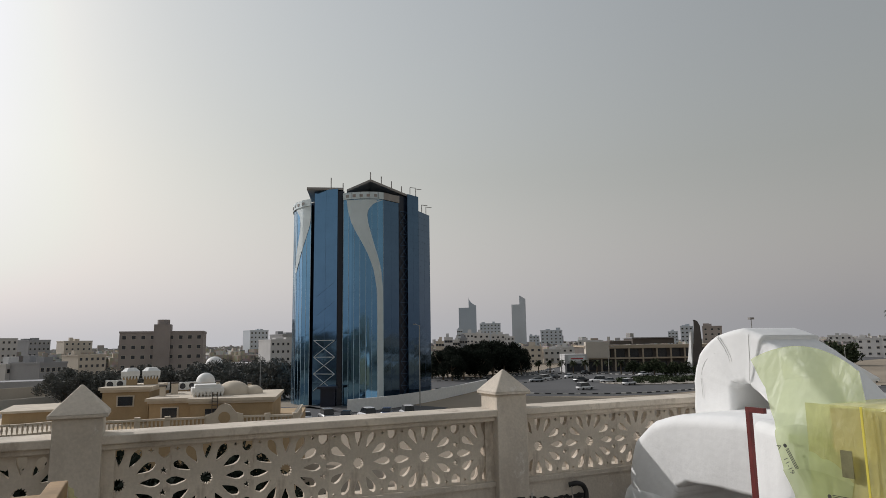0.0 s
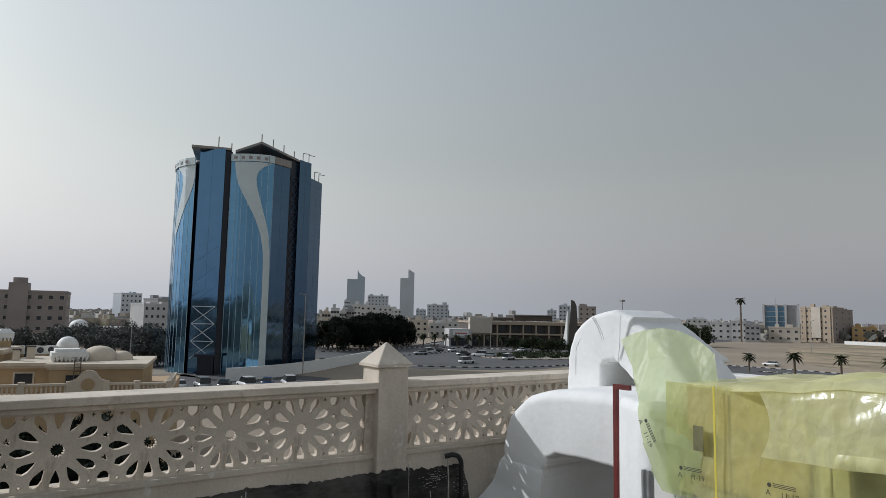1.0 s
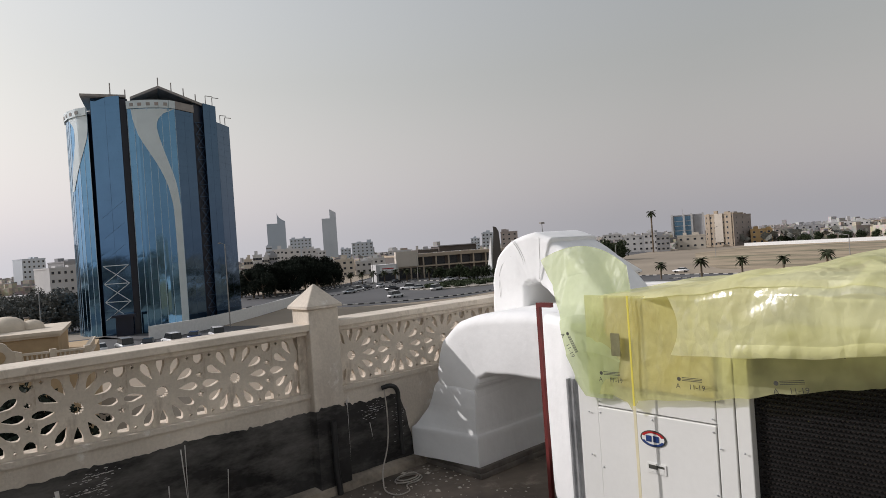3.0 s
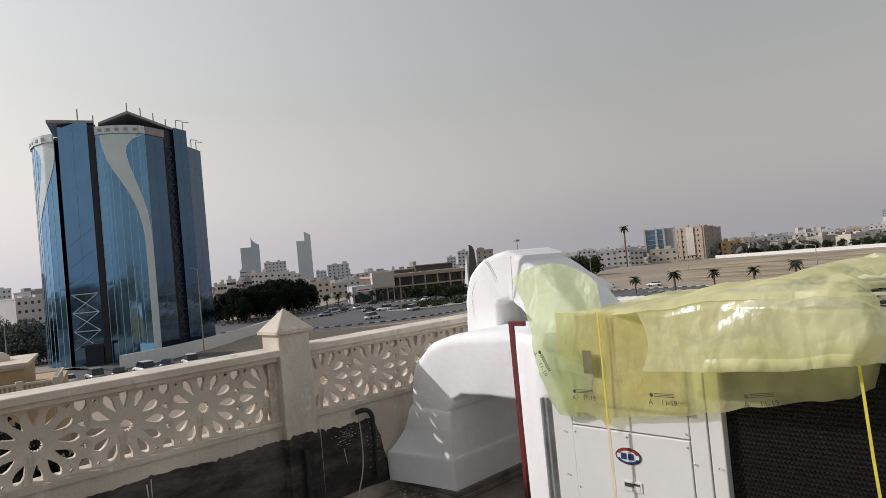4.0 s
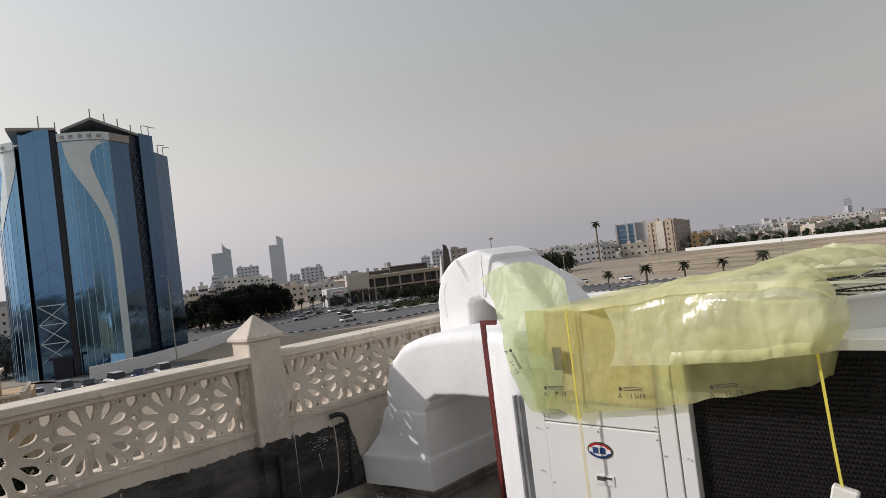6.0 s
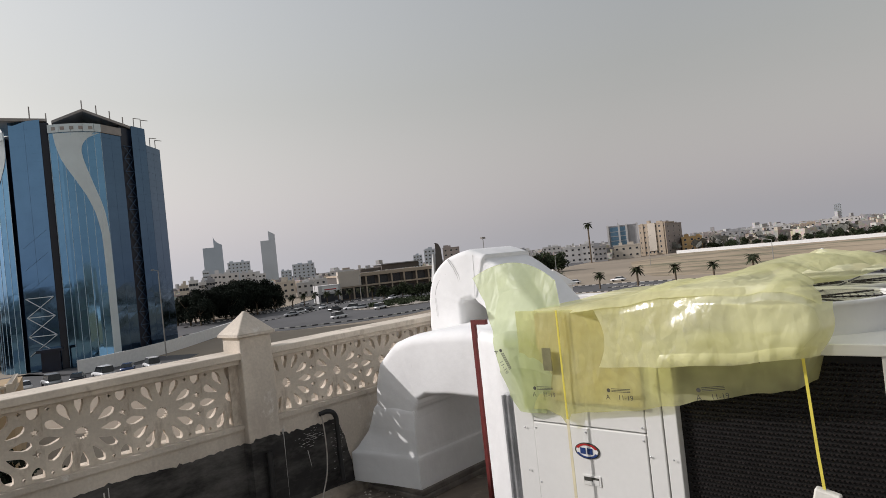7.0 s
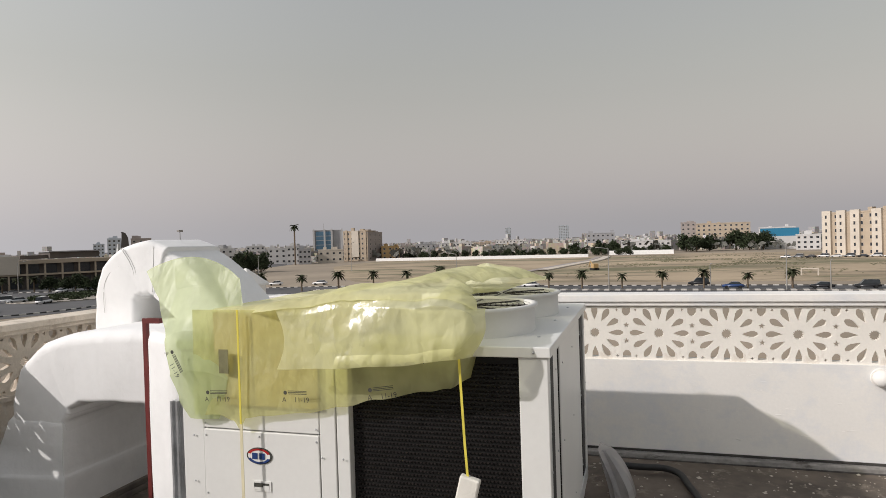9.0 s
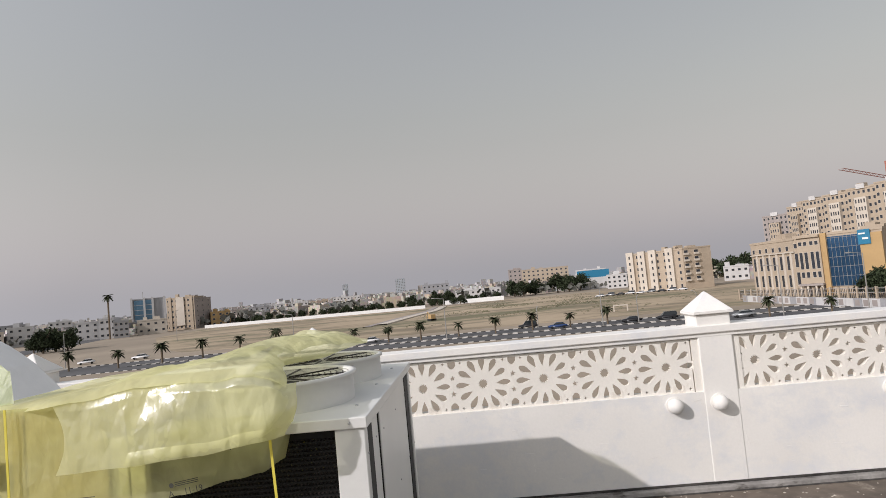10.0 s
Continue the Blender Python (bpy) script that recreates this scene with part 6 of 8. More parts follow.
# white hoarding and site fence in front of it
p, q = pol(112.5, 205), pol(123.5, 150)
fence = thing("hoarding", (*p, GZ), math.degrees(math.atan2((q - p).y, (q - p).x)), "white site hoarding with dark poster panels", "fence")
L = (q - p).length
for i in range(24):
    pan = part("panel", boxes((L * i / 24 + 0.05, L * (i + 1) / 24 - 0.05, -0.05, 0.05, 0, 1.9)), M["b_white" if i % 3 else "b_grey"], fence)
    if i % 4 != 1:
        part("poster", boxes((L * i / 24 + 0.4, L * (i + 0.72) / 24, 0.052, 0.07, 0.3, 1.6), (L * i / 24 + 0.4, L * (i + 0.72) / 24, -0.07, -0.052, 0.3, 1.6)), M["b_brown"], pan, "dark poster")
# open railing on the plot line before the offices
p, q = pol(112.3, 214), pol(123.5, 172)
rail = thing("railing", (*p, GZ), math.degrees(math.atan2((q - p).y, (q - p).x)), "grey metal railing between square posts before the offices", "railing")
L = (q - p).length
for z in (0.5, 1.9, 2.9):
    part("rail", boxes((0, L, -0.06, 0.06, z, z + 0.14)), M["grey_roof"], rail)
post_me, bar_me = mesh_of("post", boxes((-0.22, 0.22, -0.22, 0.22, 0, 3.4)), M["b_beige"]), mesh_of("bar", boxes((-0.05, 0.05, -0.05, 0.05, 0.2, 3.1)), M["window"])
for i in range(22):
    share("post", post_me, rail, pose(L * i / 21, 0, 0))
for i in range(110):
    share("bar", bar_me, rail, pose(L * (i + 0.5) / 110, 0.07, 0))

# big residential block behind, stepped facade
for i, (a0, a1, d, el) in enumerate(((114.6, 116.4, 420, 3.1), (116.4, 117.6, 400, 3.6), (117.5, 119.0, 385, 3.95), (118.9, 120.6, 370, 4.15), (120.5, 122.4, 355, 4.35), (122.3, 124.5, 345, 4.6))):
    top = lift(el, d)
    th, w, h = block("residential_tower", pol(a0, d), pol(a1, d - 8), 20, top, ("b_brown", "b_beige", "b_beige", "b_beige", "b_beige", "b_beige")[i], "beige high residential block with rows of windows", 12, 6, (1.3, 1.6), 2, roofbits=3, seed=40 + i)
    part("bay", boxes((w * 0.3, w * 0.7, -1.6, -0.01, 0, h - 4)), M["b_beige" if i < 2 else "b_cream"], th)
    part("roof_parapet", boxes((w * 0.36, w * 0.64, -0.6, -0.2, h + 0.02, h + 2.2)), M["b_white"], th)
    for j in range(10):
        for x in (0.36, 0.46, 0.54, 0.64):
            window((0.8, 1.9), th, pose(w * x, -1.6, (h - 4) / 10 * (j + 0.5)))
cr = thing("tower_crane", (*pol(123.2, 390), GZ), 0, "red lattice tower crane far behind the blocks", "crane")
zc = lift(4.85, 390) - GZ
bm = bmesh.new()
cyl(bm, (0, 0, 0), (0, 0, zc + 9), 0.8, n=4)
part("mast", bm, M["crane"], cr)
jib = (pol(120.2, 370) - pol(123.2, 390))
bm = bmesh.new()
for off in (0.0, 1.3):
    cyl(bm, (0, 0, zc + off), (jib.x * (1 if not off else 0.9), jib.y * (1 if not off else 0.9), zc + 6.0 + off * 0.5), 0.18, n=4)
for k in range(14):
    f, g = k / 15, (k + 1) / 15
    cyl(bm, (jib.x * f, jib.y * f, zc + 6.0 * f), (jib.x * g, jib.y * g, zc + 1.3 + 5.6 * g), 0.1, n=4)
part("jib", bm, M["crane"], cr)

# wall at the far side of the lot
for a0, d0, a1, d1, hh in ((66.8, 452, 85.7, 405, 2.0), (87.5, 440, 92.8, 432, 2.8)):
    p, q = pol(a0, d0), pol(a1, d1)
    n = Vector((-(q - p).y, (q - p).x)).normalized() * 0.2
    bm = bmesh.new()
    prism(bm, [tuple(p + n), tuple(p - n), tuple(q - n), tuple(q + n)], GZ, GZ + hh)
    solo("boundary_wall", bm, M["tank"], "long white boundary wall behind the sandy lot", "wall")
hut = thing("portal", (*pol(102.8, 203), GZ), -101, "pale concrete goal frame on the lot", "frame")
part("leg", boxes((-2.2, -1.85, -0.3, 0.3, 0, 1.75)), M["b_cream"], hut)
part("leg", boxes((1.85, 2.2, -0.3, 0.3, 0, 1.75)), M["b_cream"], hut)
part("beam", boxes((-2.2, 2.2, -0.3, 0.3, 1.75, 2.05)), M["b_cream"], hut)

# the city carpet out to the haze
bm, bm_far = bmesh.new(), bmesh.new()
rc = random.Random(77)
for _ in range(8500):
    a = rc.uniform(-25, 135)
    d = 430 + 3300 * rc.random() ** 1.7
    if 62 < a < 115 and d < 520 or 22 < a < 62 and d < 480:
        continue
    p = pol(a, d)
    w, dp = rc.uniform(6, 14), rc.uniform(6, 13)
    hgt = rc.choice((4, 5, 7, 7, 8)) + rc.uniform(-1, 1) + (rc.uniform(4, 16) if rc.random() < 0.02 and d > 900 else 0) + (d > 1500) * rc.uniform(0, 5)
    t = radians(rc.choice((10, 55, 100, 30)))
    c, s = math.cos(t), math.sin(t)
    pts = [(p.x + c * x - s * y, p.y + s * x + c * y) for x, y in ((0, 0), (w, 0), (w, dp), (0, dp))]
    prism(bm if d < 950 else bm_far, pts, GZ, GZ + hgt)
    if d < 950 and rc.random() < 0.7:
        prism(bm, [(p.x + c * x - s * y, p.y + s * x + c * y) for x, y in ((w * 0.3, dp * 0.3), (w * 0.6, dp * 0.3), (w * 0.6, dp * 0.7), (w * 0.3, dp * 0.7))], GZ + hgt, GZ + hgt + 2.4)
    if d < 800:
        for k in range(int(hgt // 3.3)):
            for j in range(3):
                x = w * (0.2 + 0.3 * j)
                prism(bm, [(p.x + c * u - s * v, p.y + s * u + c * v) for u, v in ((x - 0.8, -0.08), (x + 0.8, -0.08), (x + 0.8, 0.02), (x - 0.8, 0.02))], GZ + 1.2 + 3.3 * k, GZ + 2.8 + 3.3 * k)
for _ in range(1800):
    a, d = rc.uniform(140, 330), 70 + 900 * rc.random() ** 1.4
    p = pol(a, d)
    w, dp, hgt = rc.uniform(8, 16), rc.uniform(8, 14), rc.choice((7, 8, 10, 11, 14, 17))
    prism(bm, [(p.x, p.y), (p.x + w, p.y), (p.x + w, p.y + dp), (p.x, p.y + dp)], GZ, GZ + hgt)
solo("city", bm, island_mat("city_walls", [(0.60, 0.59, 0.58), (0.52, 0.46, 0.38), (0.64, 0.62, 0.58), (0.40, 0.37, 0.34), (0.56, 0.48, 0.38), (0.26, 0.25, 0.25), (0.60, 0.55, 0.47)]), "low flat-roofed houses of the city fading into haze", "city", kind="stuff")
# beyond 950 m the haze is put into paler, greyer wall colours
solo("city", bm_far, island_mat("hazed_city_walls", [(0.52, 0.52, 0.53), (0.48, 0.46, 0.44), (0.56, 0.55, 0.54), (0.42, 0.41, 0.41), (0.50, 0.47, 0.43), (0.38, 0.38, 0.39)]), "pale rooftops of the distant city along the horizon", "city", kind="stuff")


# ---- the blue glass tower ----
TD, TAZ = 140.0, 17.9
tc = pol(TAZ, TD)
tower = thing("glass_tower", (*tc, GZ), -TAZ, "blue mirror-glass office tower with a white wave on its front", "tower")
TH = {"low": lift(12.6, 138) - GZ, "slab": lift(13.65, 138) - GZ, "front": lift(13.1, 136) - GZ, "right": lift(13.3, 142) - GZ, "end": lift(11.75, 146) - GZ}
# plan, x across the view and y away from it: name, outline from left to right, height, glass
LEFT_SEG = [(-17.0, 9.0), (-16.7, 6.0), (-15.8, 3.2), (-14.2, 0.8), (-12.3, -0.8)]
SLAB = [(-11.6, -0.8), (-6.45, -3.6)]
FRONT = [(-5.2, -3.2), (-3.4, -4.1), (-1.5, -4.7), (0.4, -4.95), (2.2, -4.8), (3.3, -4.2)]
FRONT_R = [(3.3, -4.2), (6.8, -0.9)]
RIGHT = [(8.9, 0.8), (11.6, 3.6)]
END = [(11.6, 4.2), (14.7, 9.5)]
BACK = 26.0


def seg_body(name, line, h, m, label=""):
    bm = bmesh.new()
    prism(bm, line + [(line[-1][0] * 0.8, BACK), (line[0][0] * 0.8, BACK)], 0, h)
    return part(name, bm, m, tower, label)


def on_line(line, u):
    """The point a fraction u along a plan outline, and the outward normal there."""
    ls = [math.dist(a, b) for a, b in zip(line, line[1:])]
    s = u * sum(ls)
    for (a, b), ln in zip(zip(line, line[1:]), ls):
        if s <= ln + 1e-6:
            t = s / ln
            n = Vector((b[1] - a[1], -(b[0] - a[0]))).normalized()
            return Vector((a[0] + (b[0] - a[0]) * t, a[1] + (b[1] - a[1]) * t)), n
        s -= ln


segs = {}
# flank, east and end bays get the glass darkened for shade
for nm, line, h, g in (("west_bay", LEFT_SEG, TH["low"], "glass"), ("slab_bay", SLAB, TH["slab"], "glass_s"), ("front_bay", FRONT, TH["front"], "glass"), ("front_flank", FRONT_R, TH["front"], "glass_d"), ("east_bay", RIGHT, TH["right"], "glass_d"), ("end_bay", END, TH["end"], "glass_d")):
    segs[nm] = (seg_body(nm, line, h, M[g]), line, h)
# dark recesses between the bays
for nm, line, h in (("recess", [(-12.4, 1.0), (-11.4, 0.2)], TH["low"] + 0.5), ("recess", [(-6.8, -2.6), (-5.1, -2.4)], TH["slab"] - 0.3), ("recess", [(6.6, 0.4), (9.1, 1.8)], TH["right"] - 0.4)):
    bm = bmesh.new()
    prism(bm, line + [(line[1][0], BACK - 1), (line[0][0], BACK - 1)], 0, h)
    part(nm, bm, M["recess"], tower, "dark recessed glazing")
# mullions and floor lines
for nm, (body, line, h) in segs.items():
    ln = sum(math.dist(a, b) for a, b in zip(line, line[1:]))
    nmul = max(2, round(ln / (1.3 if nm in ("west_bay", "front_bay") else 3.0)))
    for i in range(nmul + 1):
        p, n = on_line(line, min(0.999, max(0.001, i / nmul)))
        bm = bmesh.new()
        box(bm, -0.04, 0.04, -0.06, 0.0, 0.0, h) if nm in ("west_bay", "front_bay") else box(bm, -0.015, 0.015, -0.03, 0.0, 0.0, h)
        bm.transform(Matrix.Translation((p.x, p.y, 0)) @ pose(0, 0, 0, 0, 0, math.degrees(math.atan2(n.y, n.x)) + 90))
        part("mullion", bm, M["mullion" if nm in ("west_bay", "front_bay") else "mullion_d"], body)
    # panes, each set a little out of true
    rp = random.Random(len(nm) + 17)
    bm = bmesh.new()
    for j in range(30):
        for i in range(nmul):
            quad = []
            for fu, fz in ((i, j), (i + 1, j), (i + 1, j + 1), (i, j + 1)):
                p, n = on_line(line, min(0.999, max(0.001, fu / nmul)))
                q = 0.012 + rp.uniform(0.0, 0.016)
                quad.append(bm.verts.new((p.x + n.x * q, p.y + n.y * q, h * fz / 30 + (0.01 if fz == j else -0.01))))
            bm.faces.new(quad)
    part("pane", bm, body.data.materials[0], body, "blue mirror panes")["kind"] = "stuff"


def bearing_to_u(line, az):
    """How far along a bay's outline the bearing az from the terrace meets it."""
    best = min((abs(math.atan2(p.x, TD + p.y) - radians(az - TAZ)), k / 200) for k in range(201) for p in (on_line(line, min(0.999, k / 200))[0],))
    return best[1]


def wave(line, rows, d, body, prouder=0.09):
    """White cladding between two curves that run down a bay: rows of rise, left and right bearing."""
    rows = [(el, bearing_to_u(line, a0), bearing_to_u(line, a1)) for el, a0, a1 in rows]
    bm, grid = bmesh.new(), []
    for (e0, a0, b0), (e1, a1, b1) in zip(rows, rows[1:]):
        for k in range(8):
            f = k / 8
            grid.append((lift(e0 + (e1 - e0) * f, d) - GZ, a0 + (a1 - a0) * f, b0 + (b1 - b0) * f))
    grid.append((max(0.3, lift(rows[-1][0], d) - GZ), rows[-1][1], rows[-1][2]))
    for _ in range(6):     # round the corners of the two curves
        grid = grid[:1] + [(g[0], (f[1] + 2 * g[1] + h_[1]) / 4, (f[2] + 2 * g[2] + h_[2]) / 4) for f, g, h_ in zip(grid, grid[1:], grid[2:])] + grid[-1:]
    vs = []
    for z, u0, u1 in grid:
        row = []
        for i in range(7):
            p, nn = on_line(line, max(0.001, min(0.999, u0 + (u1 - u0) * i / 6)))
            row.append(bm.verts.new((p.x + nn.x * prouder, p.y + nn.y * prouder, max(0.3, z))))
        vs.append(row)
    for a, b in zip(vs, vs[1:]):
        for i in range(6):
            bm.faces.new((a[i], a[i + 1], b[i + 1], b[i]))
    part("wave", bm, M["clad"], body, "pale cladding sweeping down in a wave")


fb, wb = segs["front_bay"], segs["west_bay"]
wave(FRONT, ((12.86, 16.0, 19.24), (12.46, 16.05, 18.38), (11.95, 16.12, 17.95), (11.44, 16.25, 17.84), (10.6, 16.5, 17.98), (9.34, 17.2, 18.33), (8.0, 17.93, 18.75), (6.64, 18.41, 19.09), (4.95, 18.72, 19.26), (2.0, 18.75, 19.27), (-5.1, 18.75, 19.27)), 135.4, fb[0])
wave(LEFT_SEG, ((12.3, 11.55, 12.97), (11.9, 11.6, 12.97), (11.25, 11.9, 12.97), (10.43, 11.96, 12.78), (9.6, 11.86, 12.54), (8.43, 11.69, 12.15), (7.27, 11.6, 11.85), (6.4, 11.56, 11.66)), 142, wb[0])
for nm, line, h in (("front_bay", FRONT, fb[2]), ("front_flank", FRONT_R, fb[2]), ("west_bay", LEFT_SEG, wb[2])):
    bm = bmesh.new()
    for a, b in zip(line, line[1:]):
        n = Vector((b[1] - a[1], -(b[0] - a[0]))).normalized() * 0.3
        prism(bm, [(a[0] + n.x, a[1] + n.y), (b[0] + n.x, b[1] + n.y), (b[0], b[1]), (a[0], a[1])], h - 0.6, h + 0.9)
    # the flank's band is coloured grey in place of shade on pale cladding
    part("cornice", bm, M["grey_roof" if nm == "front_flank" else "clad"], segs[nm][0], "parapet band greyed to stand for shade" if nm == "front_flank" else "pale parapet band")
    if nm == "front_flank":
        continue
    # lettering up there is illegible: short bars
    for i in range(5):
        p, n = on_line(line, 0.12 + 0.17 * i)
        bm = bmesh.new()
        box(bm, -0.35, 0.35, -0.38, -0.31, h - 0.2, h + 0.4)
        bm.transform(Matrix.Translation((p.x, p.y, 0)) @ pose(0, 0, 0, 0, 0, math.degrees(math.atan2(n.y, n.x)) + 90))
        part("sign_bar", bm, M["b_brown" if i % 2 else "grey_roof"], segs[nm][0])
# roof canopy, plant and aerials
ht = TH["front"]
part("plant_room", boxes((-9, 9, 6, 20, ht - 1, ht + 2.2)), M["grey_roof"], tower, "grey plant room")
bm = bmesh.new()
for y0, y1 in ((-2.0, 14.0),):
    a = [bm.verts.new(v) for v in ((-4.6, y0, ht + 1.6), (0.6, y0, ht + 4.0), (8.8, y0 + 3, ht + 1.4), (-4.6, y1, ht + 1.6), (0.6, y1, ht + 4.0), (8.8, y1, ht + 1.4))]
    b = [bm.verts.new((v.co.x, v.co.y, v.co.z + 0.5)) for v in a]
    for q in ((0, 1, 4, 3), (1, 2, 5, 4)):
        bm.faces.new([a[i] for i in q]), bm.faces.new([b[i] for i in q[::-1]])
    for i, j in ((0, 1), (1, 2), (2, 5), (5, 4), (4, 3), (3, 0)):
        bm.faces.new((a[i], a[j], b[j], b[i]))
part("canopy", bm, M["grey_roof"], tower, "pitched roof canopy")
part("slab_roof", boxes((-13.2, -5.4, -2.5, 10, TH["slab"], TH["slab"] + 0.5)), M["grey_roof"], tower)
for x, y, z, l in ((-8, -2, TH["slab"] + 0.4, 2.4), (-5.4, -2, TH["slab"], 1.6), (0.6, -1.9, ht + 4.3, 1.8), (3.0, -1, ht + 3.4, 2.0), (5.3, 0, ht + 2.8, 1.8), (7.6, 1, ht + 2, 1.7)):
    bm = bmesh.new()
    cyl(bm, (x, y, z), (x, y, z + l), 0.12, n=6)
    part("aerial", bm, M["grey_roof"], tower)
for x, y, h0 in ((9.6, 2.0, TH["right"]), (11.0, 3.4, TH["right"]), (12.6, 6.0, TH["end"]), (13.8, 8.2, TH["end"])):
    bm = bmesh.new()
    cyl(bm, (x, y, h0), (x, y, h0 + 1.8), 0.09, n=6)
    cyl(bm, (x, y, h0 + 1.8), (x + 1.4, y + 0.6, h0 + 1.8), 0.08, n=6)
    part("davit", bm, M["post"], tower, "roof davit arm")
# cross bracing behind the slab bay's lower glass and in the east recess
def xbrace(line, z0, z1, n, m, r=0.085, off=0.14):
    a, na = on_line(line, 0.06)
    b, _ = on_line(line, 0.94)
    a, b = a + na * off, b + na * off
    for k in range(n):
        lo, hi = z0 + (z1 - z0) * k / n, z0 + (z1 - z0) * (k + 1) / n
        for p, q in (((*a, lo), (*b, hi)), ((*b, lo), (*a, hi)), ((*a, hi), (*b, hi))):
            bm = bmesh.new()
            cyl(bm, p, q, r, n=6)
            part("brace", bm, M[m], tower, "pale steel brace")


xbrace(SLAB, 3.0, 13.5, 3, "steel_w")
for k in range(3):
    a, na = on_line(SLAB, 0.12)
    b, _ = on_line(SLAB, 0.9)
    bm = bmesh.new()
    cyl(bm, (*(a + na * 0.03), 14.5 + 4.1 * k), (*(b + na * 0.03), 17.6 + 4.1 * k), 0.02, n=5)
    part("brace", bm, M["glass_d"], tower, "faint diagonal brace behind the glass")
xbrace([(7.0, 0.35), (8.95, 1.5)], 1.0, 42.0, 16, "mullion_d", 0.07, 0.2)
part("entrance", boxes((-9.6, -6.6, -4.6, -1.8, 0, 3.6), (-10.2, -6.0, -5.4, -1.8, 3.6, 4.1)), M["recess"], tower, "dark entrance porch")

flat("road", [tuple(pol(a, d)) for a, d in ((5, 101), (13, 104), (22, 108), (25, 128), (22, 134), (14, 124), (5, 122))], 0.011, M["asphalt"], "dark asphalt street before the tower", "road")
# white curved forecourt wall
line = smooth_line([pol(16.2, 123), pol(19.5, 128), pol(23.0, 140), pol(26.0, 158), pol(28.4, 180)], 6)
strip("boundary_wall", [tuple(p) for p in line], -0.2, 0.2, 2.4, M["tank"], "curved white forecourt wall", "wall")
strip("pavement", [tuple(p) for p in smooth_line([pol(6, 118), pol(14, 116), pol(20, 124), pol(27, 158)], 6)], 2, 22, 0.015, M["asphalt"], "asphalt car park by the tower", "road")


# ---- villas below the terrace ----
VZ = -5.15
def baluster_run(p, q, z, parent, h=0.95):
    p, q = Vector(p), Vector(q)
    n = Vector((-(q - p).y, (q - p).x)).normalized()
    for z0, z1, t in ((0.0, 0.18, 0.16), (h - 0.16, h, 0.16)):
        bm = bmesh.new()
        prism(bm, [tuple(p + n * t), tuple(p - n * t), tuple(q - n * t), tuple(q + n * t)], z + z0, z + z1)
        part("rail", bm, M["villa_trim"], parent)
    bm = bmesh.new()
    k = max(2, round((q - p).length / 0.32))
    for i in range(k):
        c = p + (q - p) * ((i + 0.5) / k)
        cyl(bm, (c.x, c.y, z + 0.18), (c.x, c.y, z + 0.5), 0.05, 0.095, 6, False)
        cyl(bm, (c.x, c.y, z + 0.5), (c.x, c.y, z + h - 0.16), 0.095, 0.05, 6, False)
    part("baluster", bm, M["villa_trim"], parent, "turned cream balusters")["kind"] = "stuff"


def villa_at(az, d):
    p = pol(az, d)
    return (p.x, p.y)


vil = thing("villa", (0, 0, 0), 0, "ochre villa with cream balustrades and white roof tanks", "villa", "villas")
a, b = Vector(villa_at(-3.2, 60)), Vector(villa_at(11.8, 57))
dirv = (b - a).normalized()
nv = Vector((-dirv.y, dirv.x))
bm = bmesh.new()
prism(bm, [tuple(a), tuple(b), tuple(b + nv * 16), tuple(a + nv * 16)], GZ, VZ)
part("body", bm, M["villa"], vil)
runs = [(-3.0, 4.6, 59.4, 58.2), (7.3, 11.6, 57.8, 57.0)]
for a0, a1, d0, d1 in runs:
    baluster_run(villa_at(a0, d0), villa_at(a1, d1), VZ, vil)
e0, e1 = Vector(villa_at(11.6, 57.0)), Vector(villa_at(12.2, 66))
baluster_run(e0, e1, VZ, vil)
for az in (-3.1, -0.6, 1.6, 4.7, 7.2, 9.4, 11.7):
    d = 59.4 + (57.0 - 59.4) * (az + 3) / 14.7
    p = Vector(villa_at(az, d))
    bm = boxes((p.x - 0.22, p.x + 0.22, p.y - 0.22, p.y + 0.22, VZ, VZ + 1.1))
    part("pier", bm, M["villa_trim"], vil)
# scrolled gable in the balustrade
p, q = Vector(villa_at(4.75, 58.1)), Vector(villa_at(7.2, 57.7))
g = thing("gable", (*p, VZ), math.degrees(math.atan2((q - p).y, (q - p).x)), "cream scrolled gable panel on the villa's terrace", "gable")
L = (q - p).length
bm = bmesh.new()
pts = [(0, 0), (L, 0), (L, 1.15)] + [(L * (0.86 - 0.06 * k), 1.25 + 0.35 * (k / 2)) for k in range(3)] + [(L * 0.5 + L * 0.24 * math.cos(t), 1.55 + 0.42 * math.sin(t)) for t in (math.pi * k / 8 for k in range(9))] + [(L * (0.26 - 0.06 * k), 1.6 - 0.17 * k) for k in range(3)] + [(0, 1.15)]
f, r = [bm.verts.new((x, -0.14, z)) for x, z in pts], [bm.verts.new((x, 0.14, z)) for x, z in pts]
bm.faces.new(f), bm.faces.new(r[::-1])
for i in range(len(pts)):
    bm.faces.new((f[i], f[(i + 1) % len(pts)], r[(i + 1) % len(pts)], r[i]))
part("panel", bm, M["villa_trim"], g)
bm = bmesh.new()
cyl(bm, (L * 0.5, -0.2, 0.85), (L * 0.5, -0.142, 0.85), 0.48, n=24)
part("rosette", bm, M["villa"], g)


